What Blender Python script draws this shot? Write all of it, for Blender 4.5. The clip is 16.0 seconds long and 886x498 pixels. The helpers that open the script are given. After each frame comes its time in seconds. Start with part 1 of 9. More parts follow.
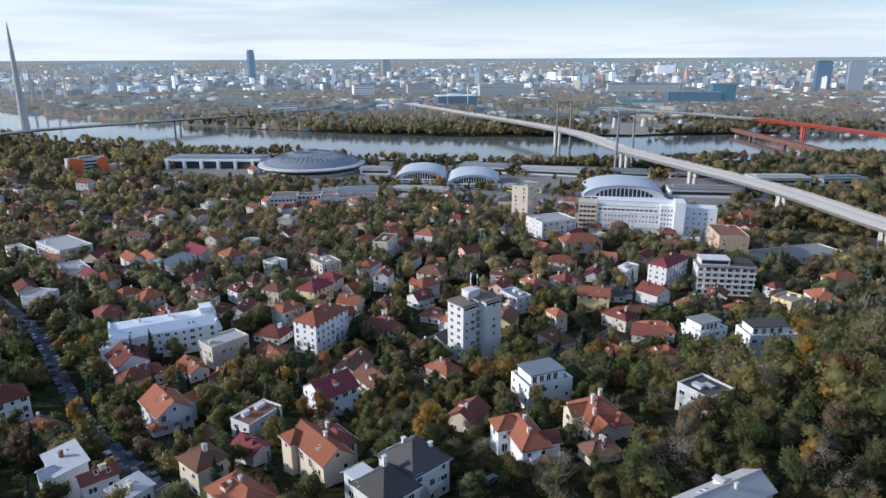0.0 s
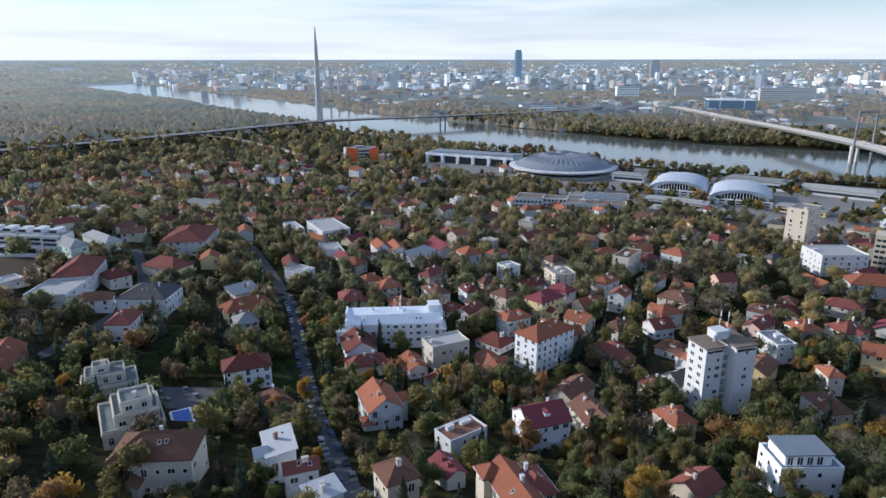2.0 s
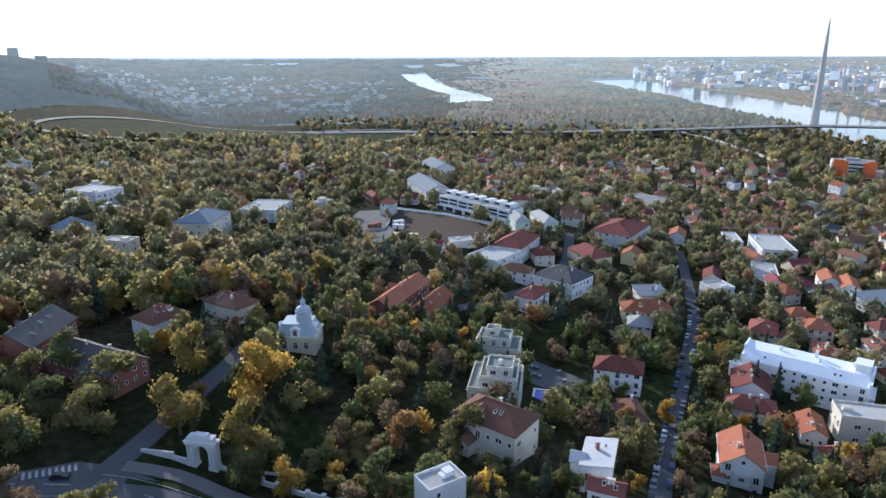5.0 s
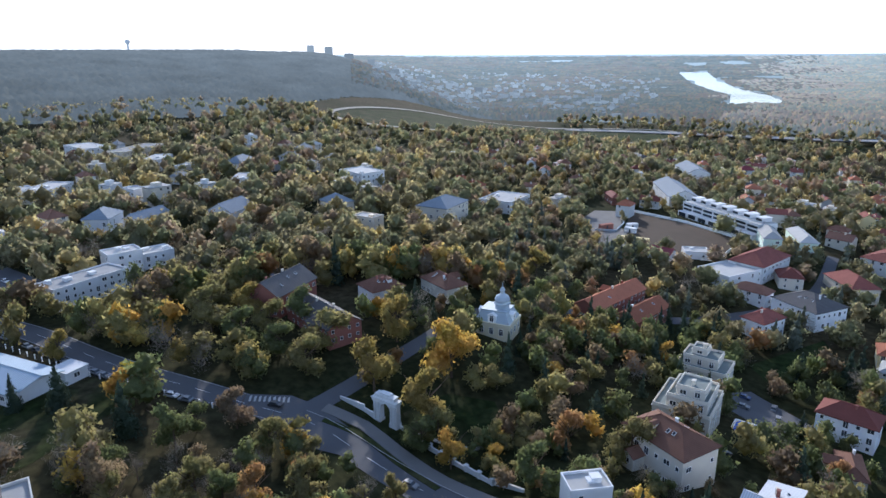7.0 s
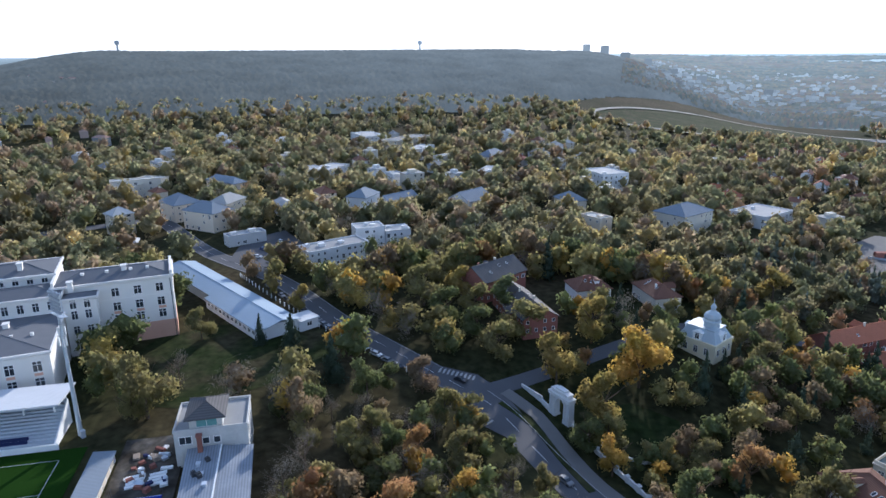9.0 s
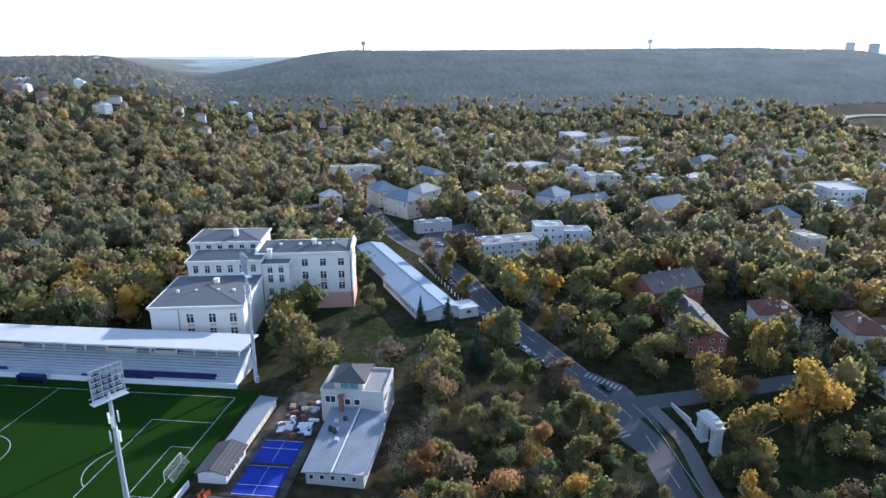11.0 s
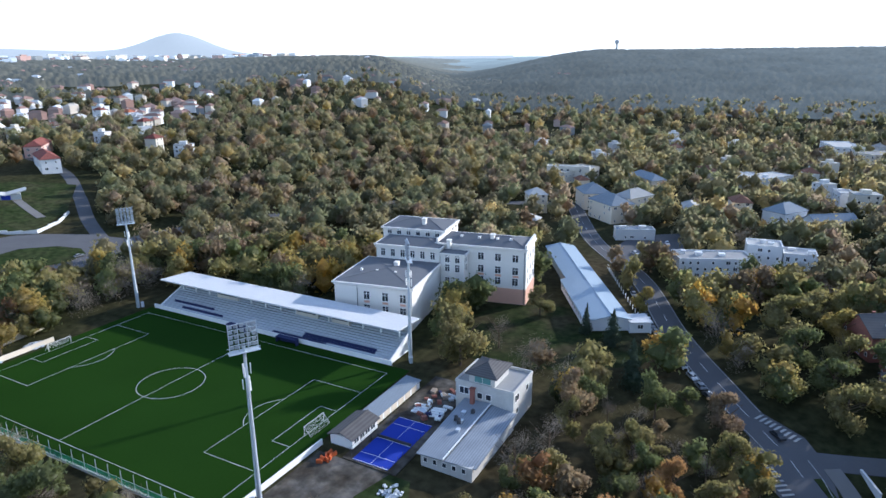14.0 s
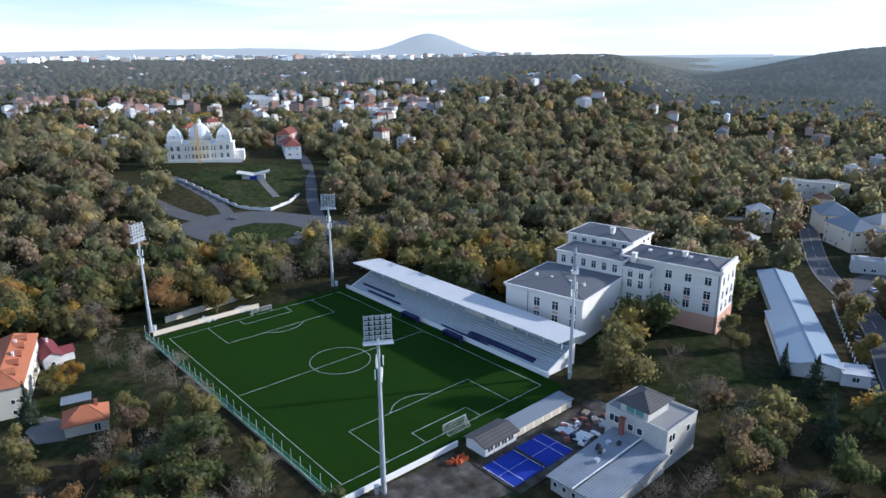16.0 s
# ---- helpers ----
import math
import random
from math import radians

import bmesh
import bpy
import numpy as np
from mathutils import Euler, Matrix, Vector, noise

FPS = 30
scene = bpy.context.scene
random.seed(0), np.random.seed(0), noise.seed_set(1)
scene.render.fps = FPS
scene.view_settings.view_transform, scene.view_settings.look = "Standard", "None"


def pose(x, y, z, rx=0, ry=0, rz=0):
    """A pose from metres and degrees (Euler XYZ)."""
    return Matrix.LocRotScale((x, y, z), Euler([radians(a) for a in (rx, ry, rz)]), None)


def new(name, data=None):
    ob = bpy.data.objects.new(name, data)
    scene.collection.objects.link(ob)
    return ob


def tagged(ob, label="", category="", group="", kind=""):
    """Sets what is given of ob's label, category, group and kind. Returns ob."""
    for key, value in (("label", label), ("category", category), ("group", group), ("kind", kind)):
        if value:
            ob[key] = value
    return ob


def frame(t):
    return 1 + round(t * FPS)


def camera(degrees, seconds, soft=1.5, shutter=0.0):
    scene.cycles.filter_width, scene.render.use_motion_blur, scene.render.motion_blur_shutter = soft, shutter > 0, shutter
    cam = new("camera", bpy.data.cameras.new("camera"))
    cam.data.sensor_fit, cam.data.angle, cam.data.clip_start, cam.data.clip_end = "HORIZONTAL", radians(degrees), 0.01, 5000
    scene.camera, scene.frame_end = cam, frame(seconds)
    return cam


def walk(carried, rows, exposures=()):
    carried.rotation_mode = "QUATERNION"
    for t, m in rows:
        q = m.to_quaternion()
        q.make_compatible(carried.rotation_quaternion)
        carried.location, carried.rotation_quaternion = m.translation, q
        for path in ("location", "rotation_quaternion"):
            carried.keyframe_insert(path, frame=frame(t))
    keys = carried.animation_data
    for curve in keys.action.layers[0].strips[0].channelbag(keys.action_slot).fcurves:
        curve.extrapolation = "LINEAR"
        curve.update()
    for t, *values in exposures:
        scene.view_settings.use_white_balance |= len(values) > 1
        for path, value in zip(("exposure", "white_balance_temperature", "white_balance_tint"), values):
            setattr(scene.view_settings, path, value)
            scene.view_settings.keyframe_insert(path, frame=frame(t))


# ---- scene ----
from mathutils import geometry

cam = camera(68.5, 16.0)
METRES, EYE, TILT, LEAN, TURN = 138.0, 88.8, 2.05, 0.0, -32.4
ROWS = [
    (0.0, 0.0, 0.0, 0.0, -0.09, -18.42, 0.26),
    (0.5, 0.0025, 0.0356, -0.0014, 4.96, -18.41, 0.35),
    (1.0, 0.0046, 0.0695, -0.0015, 10.42, -18.37, 0.51),
    (1.5, 0.0062, 0.1045, -0.0027, 16.2, -18.28, 0.68),
    (2.0, 0.0106, 0.1342, -0.0038, 22.19, -18.2, 0.84),
    (2.5, 0.0199, 0.1603, -0.0041, 28.19, -18.12, 1.01),
    (3.0, 0.0319, 0.1861, -0.005, 34.49, -18.03, 1.19),
    (3.5, 0.0481, 0.2094, -0.0055, 41.78, -17.89, 1.41),
    (4.0, 0.0659, 0.2344, -0.0065, 49.43, -17.74, 1.64),
    (4.5, 0.084, 0.26, -0.0075, 56.57, -17.58, 1.83),
    (7.0, 0.1629, 0.4001, -0.0104, 86.23, -16.8, 2.3),
    (7.5, 0.1736, 0.4325, -0.0118, 92.22, -16.56, 2.34),
    (8.0, 0.1805, 0.465, -0.0127, 98.21, -16.34, 2.34),
    (8.5, 0.1838, 0.4988, -0.0151, 103.98, -16.1, 2.33),
    (9.0, 0.1846, 0.5316, -0.0154, 109.6, -15.92, 2.32),
    (9.5, 0.1827, 0.5644, -0.0183, 115.22, -15.68, 2.22),
    (10.0, 0.1778, 0.5964, -0.0198, 120.74, -15.49, 2.09),
    (12.5, 0.0954, 0.7199, -0.0271, 137.97, -14.96, 1.85),
    (13.0, 0.0705, 0.7329, -0.0285, 141.38, -14.86, 1.75),
    (13.5, 0.0438, 0.7426, -0.0293, 145.43, -14.76, 1.64),
    (14.0, 0.0156, 0.7494, -0.0299, 150.63, -14.65, 1.47),
    (14.5, -0.0142, 0.7534, -0.0308, 156.32, -14.52, 1.28),
    (15.0, -0.0446, 0.7544, -0.0308, 161.74, -14.44, 1.11),
    (15.5, -0.0749, 0.7528, -0.0307, 166.62, -14.38, 0.93),
    (16.0, -0.1055, 0.7483, -0.0305, 170.85, -14.34, 0.76),
]
walk(cam, [(t, pose(0, 0, EYE, TILT, LEAN, TURN) @ pose(METRES * x, METRES * y, METRES * z, 90 + pitch, roll, yaw)) for t, x, y, z, yaw, pitch, roll in ROWS], [(0.0, -0.04, 5850, 13), (1.5, -0.02, 5850, 13), (3.5, 0.16, 5900, 13), (5.0, 0.5, 5850, 13), (7.0, 0.57, 5700, 14), (9.0, 0.54, 5680, 14), (12.5, 0.86, 5600, 12), (14.0, 0.68, 5650, 12), (16.0, 0.36, 5700, 12)])

# ---- world, sun ----
SUN_YAW, SUN_EL = 60.0, 19.0          # heading of the sun, left of +y, and its height
world = bpy.data.worlds.new("world")
scene.world = world
world.use_nodes = True
wn, wl = world.node_tree.nodes, world.node_tree.links
wn.clear()
sky = wn.new("ShaderNodeTexSky")
sky.sky_type, sky.sun_disc = "NISHITA", False
sky.sun_elevation, sky.sun_rotation = radians(SUN_EL), radians(-SUN_YAW)
sky.altitude, sky.air_density, sky.dust_density, sky.ozone_density = 200, 1.0, 0.6, 3.2
back = wn.new("ShaderNodeBackground")
back.inputs["Strength"].default_value = 0.15
# a pale veil that thickens to the horizon, and thin high cloud streaks
co, sep = wn.new("ShaderNodeTexCoord"), wn.new("ShaderNodeSeparateXYZ")
mp = wn.new("ShaderNodeMapping")
mp.inputs["Scale"].default_value = (1.0, 1.0, 13.0)
cn = wn.new("ShaderNodeTexNoise")
cn.inputs["Scale"].default_value, cn.inputs["Detail"].default_value = 2.2, 6.0
cr, low = wn.new("ShaderNodeMapRange"), wn.new("ShaderNodeMapRange")
for k, v in (("From Min", 0.36), ("From Max", 0.66), ("To Min", 0.1), ("To Max", 0.95)):
    cr.inputs[k].default_value = v
for k, v in (("From Min", 0.012), ("From Max", 0.10), ("To Min", 0.96), ("To Max", 0.06)):
    low.inputs[k].default_value = v
most = wn.new("ShaderNodeMath")
most.operation = "MAXIMUM"
mx = wn.new("ShaderNodeMix")
mx.data_type = "RGBA"
veil = wn.new("ShaderNodeMix")
veil.data_type = "RGBA"
veil.inputs["A"].default_value, veil.inputs["B"].default_value = (5.4, 5.8, 6.05, 1), (6.4, 6.7, 6.85, 1)
bn, bm, br = wn.new("ShaderNodeTexNoise"), wn.new("ShaderNodeMapping"), wn.new("ShaderNodeMapRange")
bm.inputs["Scale"].default_value = (1.0, 1.0, 14.0)
bn.inputs["Scale"].default_value, bn.inputs["Detail"].default_value = 3.1, 5.0
for k, v in (("From Min", 0.38), ("From Max", 0.52)):
    br.inputs[k].default_value = v
wo = wn.new("ShaderNodeOutputWorld")
wl.new(co.outputs["Generated"], mp.inputs["Vector"])
wl.new(co.outputs["Generated"], sep.inputs[0])
wl.new(mp.outputs["Vector"], cn.inputs["Vector"])
wl.new(co.outputs["Generated"], bm.inputs["Vector"])
wl.new(bm.outputs["Vector"], bn.inputs["Vector"])
wl.new(bn.outputs["Fac"], br.inputs["Value"])
wl.new(br.outputs[0], veil.inputs["Factor"])
wl.new(veil.outputs["Result"], mx.inputs["B"])
wl.new(cn.outputs["Fac"], cr.inputs["Value"])
wl.new(sep.outputs["Z"], low.inputs["Value"])
high, thin_out = wn.new("ShaderNodeMapRange"), wn.new("ShaderNodeMath")
for k, v in (("From Min", 0.12), ("From Max", 0.42), ("To Min", 1.0), ("To Max", 0.24)):
    high.inputs[k].default_value = v
thin_out.operation = "MULTIPLY"
wl.new(sep.outputs["Z"], high.inputs["Value"])
wl.new(cr.outputs[0], thin_out.inputs[0])
wl.new(high.outputs[0], thin_out.inputs[1])
wl.new(thin_out.outputs[0], most.inputs[0])
wl.new(low.outputs[0], most.inputs[1])
wl.new(most.outputs[0], mx.inputs["Factor"])
wl.new(sky.outputs["Color"], mx.inputs["A"])
wl.new(mx.outputs["Result"], back.inputs["Color"])
wl.new(back.outputs["Background"], wo.inputs["Surface"])

sun_data = bpy.data.lights.new("sun", "SUN")
sun_data.energy, sun_data.angle, sun_data.color = 3.6, radians(1.5), (1.0, 0.92, 0.80)
sun = new("sun", sun_data)
sun.matrix_world = pose(0, 0, 300, 90 - SUN_EL, 0, SUN_YAW + 180)

# ---- materials ----
SUN_WAY = (-math.sin(radians(SUN_YAW)), math.cos(radians(SUN_YAW)), 0.0)


def material(name, rgb, rough=0.8, spread=0.25, scale=0.3, fine=6.0, bump=0.15, metal=0.0, each=0.0, wave=None, spec=0.12, haze_glow=None):
    """A surface with blotches (scale) and grain (fine), per-object and per-island spread (each), optional rows (wave: direction, size)."""
    m = bpy.data.materials.new(name)
    m.use_nodes = True
    n, l = m.node_tree.nodes, m.node_tree.links
    b = n["Principled BSDF"]
    b.inputs["Roughness"].default_value, b.inputs["Metallic"].default_value = rough, metal
    b.inputs["Specular IOR Level"].default_value = spec
    geo = n.new("ShaderNodeNewGeometry")
    def noise_at(s, detail):
        t = n.new("ShaderNodeTexNoise")
        t.inputs["Scale"].default_value, t.inputs["Detail"].default_value = s, detail
        l.new(geo.outputs["Position"], t.inputs["Vector"])
        return t
    big, small = noise_at(scale, 3), noise_at(fine, 4)
    def maths(op, a, c):
        k = n.new("ShaderNodeMath")
        k.operation = op
        for i, v in enumerate((a, c)):
            if isinstance(v, (int, float)):
                k.inputs[i].default_value = v
            else:
                l.new(v, k.inputs[i])
        return k.outputs[0]
    v = maths("MULTIPLY_ADD", big.outputs["Fac"], spread * 1.6)
    v.node.inputs[2].default_value = 1 - spread * 1.2
    w = maths("MULTIPLY_ADD", small.outputs["Fac"], spread * 0.8)
    v = maths("ADD", v, w)
    if each:
        info = n.new("ShaderNodeObjectInfo")
        e = maths("MULTIPLY_ADD", info.outputs["Random"], each)
        e.node.inputs[2].default_value = 1 - each / 2
        v = maths("MULTIPLY", v, e)
        e = maths("MULTIPLY_ADD", geo.outputs["Random Per Island"], each)
        e.node.inputs[2].default_value = 1 - each / 2
        v = maths("MULTIPLY", v, e)
    height = small.outputs["Fac"]
    if wave:
        co = n.new("ShaderNodeTexCoord")
        wv = n.new("ShaderNodeTexWave")
        wv.bands_direction = wave[0]
        wv.inputs["Scale"].default_value, wv.inputs["Distortion"].default_value = 0.314 / wave[1], 0.4
        l.new(co.outputs["Object"], wv.inputs["Vector"])
        height = maths("ADD", height, wv.outputs["Fac"])
        g = maths("MULTIPLY_ADD", wv.outputs["Fac"], 0.3)
        g.node.inputs[2].default_value = 0.85
        v = maths("MULTIPLY", v, g)
    mix = n.new("ShaderNodeVectorMath")
    mix.operation = "SCALE"
    mix.inputs[0].default_value = rgb
    l.new(v, mix.inputs["Scale"])
    l.new(mix.outputs[0], b.inputs["Base Color"])
    if bump:
        bp = n.new("ShaderNodeBump")
        bp.inputs["Strength"].default_value, bp.inputs["Distance"].default_value = bump, 0.06
        l.new(height, bp.inputs["Height"])
        l.new(bp.outputs[0], b.inputs["Normal"])
    if haze_glow:
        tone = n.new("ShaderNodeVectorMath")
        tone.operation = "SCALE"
        tone.inputs[0].default_value = haze_glow
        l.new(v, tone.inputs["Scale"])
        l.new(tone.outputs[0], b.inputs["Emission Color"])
        # haze painted as emission, stronger on the sun's side and with distance
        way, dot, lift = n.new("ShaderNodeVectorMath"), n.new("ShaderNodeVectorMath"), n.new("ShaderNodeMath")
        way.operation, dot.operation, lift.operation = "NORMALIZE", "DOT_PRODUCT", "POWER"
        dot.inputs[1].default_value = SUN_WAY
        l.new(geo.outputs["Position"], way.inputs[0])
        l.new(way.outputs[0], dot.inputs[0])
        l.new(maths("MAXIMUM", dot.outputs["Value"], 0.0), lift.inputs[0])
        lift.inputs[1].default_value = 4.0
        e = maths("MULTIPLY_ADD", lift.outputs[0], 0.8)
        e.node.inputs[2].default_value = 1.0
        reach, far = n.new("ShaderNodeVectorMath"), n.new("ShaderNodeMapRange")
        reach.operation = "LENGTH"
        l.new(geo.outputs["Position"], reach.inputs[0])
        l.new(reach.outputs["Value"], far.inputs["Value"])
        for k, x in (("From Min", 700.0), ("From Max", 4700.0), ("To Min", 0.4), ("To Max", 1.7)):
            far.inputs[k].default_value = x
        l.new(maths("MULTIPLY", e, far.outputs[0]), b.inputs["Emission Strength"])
    return m


WALLS = {
    "white": material("white_render", (0.50, 0.50, 0.495), 0.85, 0.17, 0.35, 2.0, 0.05, each=0.12),
    "cream": material("cream_render", (0.46, 0.425, 0.36), 0.85, 0.18, 0.35, 2.0, 0.05, each=0.12),
    "beige": material("beige_render", (0.50, 0.44, 0.35), 0.85, 0.14, 0.25, 3.0, 0.05, each=0.15),
    "yellow": material("yellow_render", (0.62, 0.50, 0.26), 0.85, 0.12, 0.25, 3.0, 0.05, each=0.12),
    "grey": material("grey_render", (0.40, 0.40, 0.39), 0.85, 0.14, 0.25, 3.0, 0.05, each=0.15),
    "brick red": material("brick_wall", (0.20, 0.085, 0.065), 0.9, 0.2, 0.4, 5.0, 0.1, each=0.15, wave=("Z", 0.3)),
    "pink": material("pink_render", (0.56, 0.38, 0.31), 0.85, 0.12, 0.25, 3.0, 0.05, each=0.12),
    "pale green": material("green_render", (0.50, 0.58, 0.50), 0.85, 0.12, 0.25, 3.0, 0.05, each=0.12),
    # lighter copy of white: sunlight on some walls put into the colour
    "bright white": material("sunlit_white_paint", (0.66, 0.67, 0.675), 0.8, 0.12, 0.35, 2.0, 0.05, each=0.08),
    "tan": material("tan_brick", (0.38, 0.285, 0.205), 0.9, 0.16, 0.4, 5.0, 0.1, each=0.1),
    "orange": material("orange_cladding", (0.62, 0.14, 0.05), 0.6, 0.12, 0.25, 3.0, 0.05),
}
ROOFS = {
    "dark red tiled": material("dark_red_tiles", (0.150, 0.053, 0.042), 0.85, 0.35, 0.35, 3.5, 0.5, each=0.5, wave=("Z", 0.2)),
    "orange tiled": material("orange_tiles", (0.255, 0.096, 0.055), 0.85, 0.32, 0.35, 3.5, 0.5, each=0.4, wave=("Z", 0.2)),
    "bright orange tiled": material("bright_orange_tiles", (0.29, 0.105, 0.056), 0.85, 0.3, 0.35, 3.5, 0.5, each=0.3, wave=("Z", 0.2)),
    "brown tiled": material("brown_tiles", (0.14, 0.072, 0.050), 0.85, 0.35, 0.35, 3.5, 0.5, each=0.4, wave=("Z", 0.2)),
    "dark grey": material("dark_shingles", (0.072, 0.068, 0.067), 0.75, 0.3, 0.35, 3.5, 0.3, each=0.3, wave=("Z", 0.3)),
    "maroon metal": material("maroon_sheet", (0.17, 0.045, 0.05), 0.7, 0.15, 0.2, 2.0, 0.2, each=0.2, wave=("X", 0.5)),
    "white metal": material("white_sheet", (0.40, 0.408, 0.415), 0.75, 0.2, 0.15, 1.5, 0.2, each=0.1, wave=("X", 0.5), spec=0.15),
    "grey flat": material("roof_felt", (0.20, 0.20, 0.195), 0.95, 0.28, 0.3, 2.5, 0.1, each=0.3),
    "pale flat": material("pale_roof", (0.31, 0.305, 0.29), 0.95, 0.25, 0.3, 2.5, 0.1, each=0.3, spec=0.05),
    "blue-grey metal": material("blue_sheet", (0.16, 0.185, 0.21), 0.85, 0.15, 0.2, 2.0, 0.2, each=0.2, wave=("X", 0.5), spec=0.15),
}
GLASS = material("window_glass", (0.025, 0.03, 0.036), 0.12, 0.2, 0.5, 3.0, 0, each=0.6, spec=0.6)
FRAME = material("white_frame", (0.62, 0.61, 0.58), 0.6, 0.1, 1.0, 8.0, 0)
CONCRETE = material("concrete", (0.42, 0.41, 0.39), 0.9, 0.25, 0.25, 3.0, 0.2)
DARKMETAL = material("dark_metal", (0.05, 0.052, 0.055), 0.5, 0.2, 1.0, 8.0, 0.05)
GALV = material("galvanised_steel", (0.42, 0.45, 0.48), 0.45, 0.15, 0.6, 6.0, 0.05, metal=0.4)
WHITE = material("white_paint", (0.62, 0.62, 0.60), 0.7, 0.08, 0.4, 4.0, 0.03)
ASPHALT = material("asphalt", (0.082, 0.082, 0.086), 0.9, 0.3, 0.12, 2.5, 0.15)
PAVING = material("paving", (0.13, 0.125, 0.118), 0.9, 0.3, 0.2, 3.0, 0.15)
BARK = material("bark", (0.09, 0.065, 0.045), 0.95, 0.35, 1.0, 9.0, 0.4, each=0.3)
EARTH = material("bare_earth", (0.062, 0.046, 0.033), 0.95, 0.35, 0.08, 1.2, 0.4)


def leaves(name, rgb, through_light=0.5):
    """Foliage: colour that varies leaf by leaf, crown by crown and in broad patches, with light let through."""
    m = bpy.data.materials.new(name)
    m.use_nodes = True
    n, l = m.node_tree.nodes, m.node_tree.links
    n.clear()
    out, mix = n.new("ShaderNodeOutputMaterial"), n.new("ShaderNodeMixShader")
    d, t = n.new("ShaderNodeBsdfDiffuse"), n.new("ShaderNodeBsdfTranslucent")
    geo, info = n.new("ShaderNodeNewGeometry"), n.new("ShaderNodeObjectInfo")
    big = n.new("ShaderNodeTexNoise")
    big.inputs["Scale"].default_value, big.inputs["Detail"].default_value = 0.12, 4
    l.new(geo.outputs["Position"], big.inputs["Vector"])
    hsv = n.new("ShaderNodeHueSaturation")
    hsv.inputs["Color"].default_value = (*rgb, 1)
    def span(value, lo, hi):
        r = n.new("ShaderNodeMapRange")
        r.inputs["To Min"].default_value, r.inputs["To Max"].default_value = lo, hi
        l.new(value, r.inputs["Value"])
        return r.outputs[0]
    def times(a, c):
        k = n.new("ShaderNodeMath")
        k.operation = "MULTIPLY"
        l.new(a, k.inputs[0])
        l.new(c, k.inputs[1])
        return k.outputs[0]
    own = n.new("ShaderNodeAttribute")
    own.attribute_name = "tint"
    v = times(span(geo.outputs["Random Per Island"], 0.84, 1.16), span(info.outputs["Random"], 0.85, 1.15))
    v = times(v, span(big.outputs["Fac"], 0.72, 1.28))
    k = n.new("ShaderNodeMath")
    k.inputs[1].default_value = 1.0
    l.new(own.outputs["Fac"], k.inputs[0])
    v = times(v, k.outputs[0])
    l.new(v, hsv.inputs["Value"])
    l.new(span(big.outputs["Color"], 0.455, 0.535), hsv.inputs["Hue"])
    rough, bump = n.new("ShaderNodeTexNoise"), n.new("ShaderNodeBump")
    rough.inputs["Scale"].default_value, rough.inputs["Detail"].default_value = 1.7, 6
    rough.inputs["Roughness"].default_value = 0.7
    bump.inputs["Strength"].default_value, bump.inputs["Distance"].default_value = 0.7, 0.5
    l.new(geo.outputs["Position"], rough.inputs["Vector"])
    l.new(rough.outputs["Fac"], bump.inputs["Height"])
    fleck = times(v, span(rough.outputs["Fac"], 0.55, 1.45))
    l.new(fleck, hsv.inputs["Value"])
    for s in (d, t):
        l.new(hsv.outputs[0], s.inputs["Color"])
        l.new(bump.outputs[0], s.inputs["Normal"])
    mix.inputs[0].default_value = through_light
    l.new(d.outputs[0], mix.inputs[1])
    l.new(t.outputs[0], mix.inputs[2])
    gloss, sheen = n.new("ShaderNodeBsdfGlossy"), n.new("ShaderNodeMixShader")
    gloss.inputs["Roughness"].default_value = 0.55
    sheen.inputs[0].default_value = 0.015
    l.new(mix.outputs[0], sheen.inputs[1])
    l.new(gloss.outputs[0], sheen.inputs[2])
    l.new(sheen.outputs[0], out.inputs["Surface"])
    return m


LEAF = {
    "green": leaves("green_leaves", (0.180, 0.205, 0.078), 0.66),
    "olive": leaves("olive_leaves", (0.300, 0.268, 0.102), 0.66),
    "yellow": leaves("yellow_leaves", (0.560, 0.380, 0.085), 0.66),
    "golden": leaves("olive_gold_leaves", (0.400, 0.320, 0.095), 0.66),
    "orange": leaves("orange_leaves", (0.430, 0.260, 0.105), 0.64),
    "brown": leaves("brown_leaves", (0.320, 0.240, 0.135), 0.64),
    "conifer": leaves("needles", (0.056, 0.080, 0.050), 0.25),
    "bare": leaves("bare_twigs", (0.300, 0.255, 0.190), 0.1),
}
# paler, greyer copies of LEAF: distance haze painted into the base colours
HAZED_LEAF = {
    "green": leaves("hazed_green_leaves", (0.275, 0.275, 0.140), 0.66),
    "olive": leaves("hazed_olive_leaves", (0.360, 0.322, 0.168), 0.66),
    "yellow": leaves("hazed_yellow_leaves", (0.470, 0.385, 0.165), 0.66),
    "golden": leaves("hazed_gold_leaves", (0.395, 0.335, 0.150), 0.66),
    "orange": leaves("hazed_orange_leaves", (0.420, 0.305, 0.170), 0.64),
    "brown": leaves("hazed_brown_leaves", (0.370, 0.288, 0.180), 0.64),
    "conifer": leaves("hazed_needles", (0.150, 0.170, 0.125), 0.25),
    "bare": leaves("hazed_twigs", (0.330, 0.285, 0.215), 0.1),
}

# ---- building helpers ----
def solid(name, verts, faces, mats, slots=None):
    """A mesh from vertices and faces; slots: the material number of each face."""
    me = bpy.data.meshes.new(name)
    me.from_pydata([tuple(v) for v in verts], [], faces)
    for m in mats if isinstance(mats, (list, tuple)) else (mats,):
        me.materials.append(m)
    if slots is not None:
        me.polygons.foreach_set("material_index", slots)
    me.update()
    return me


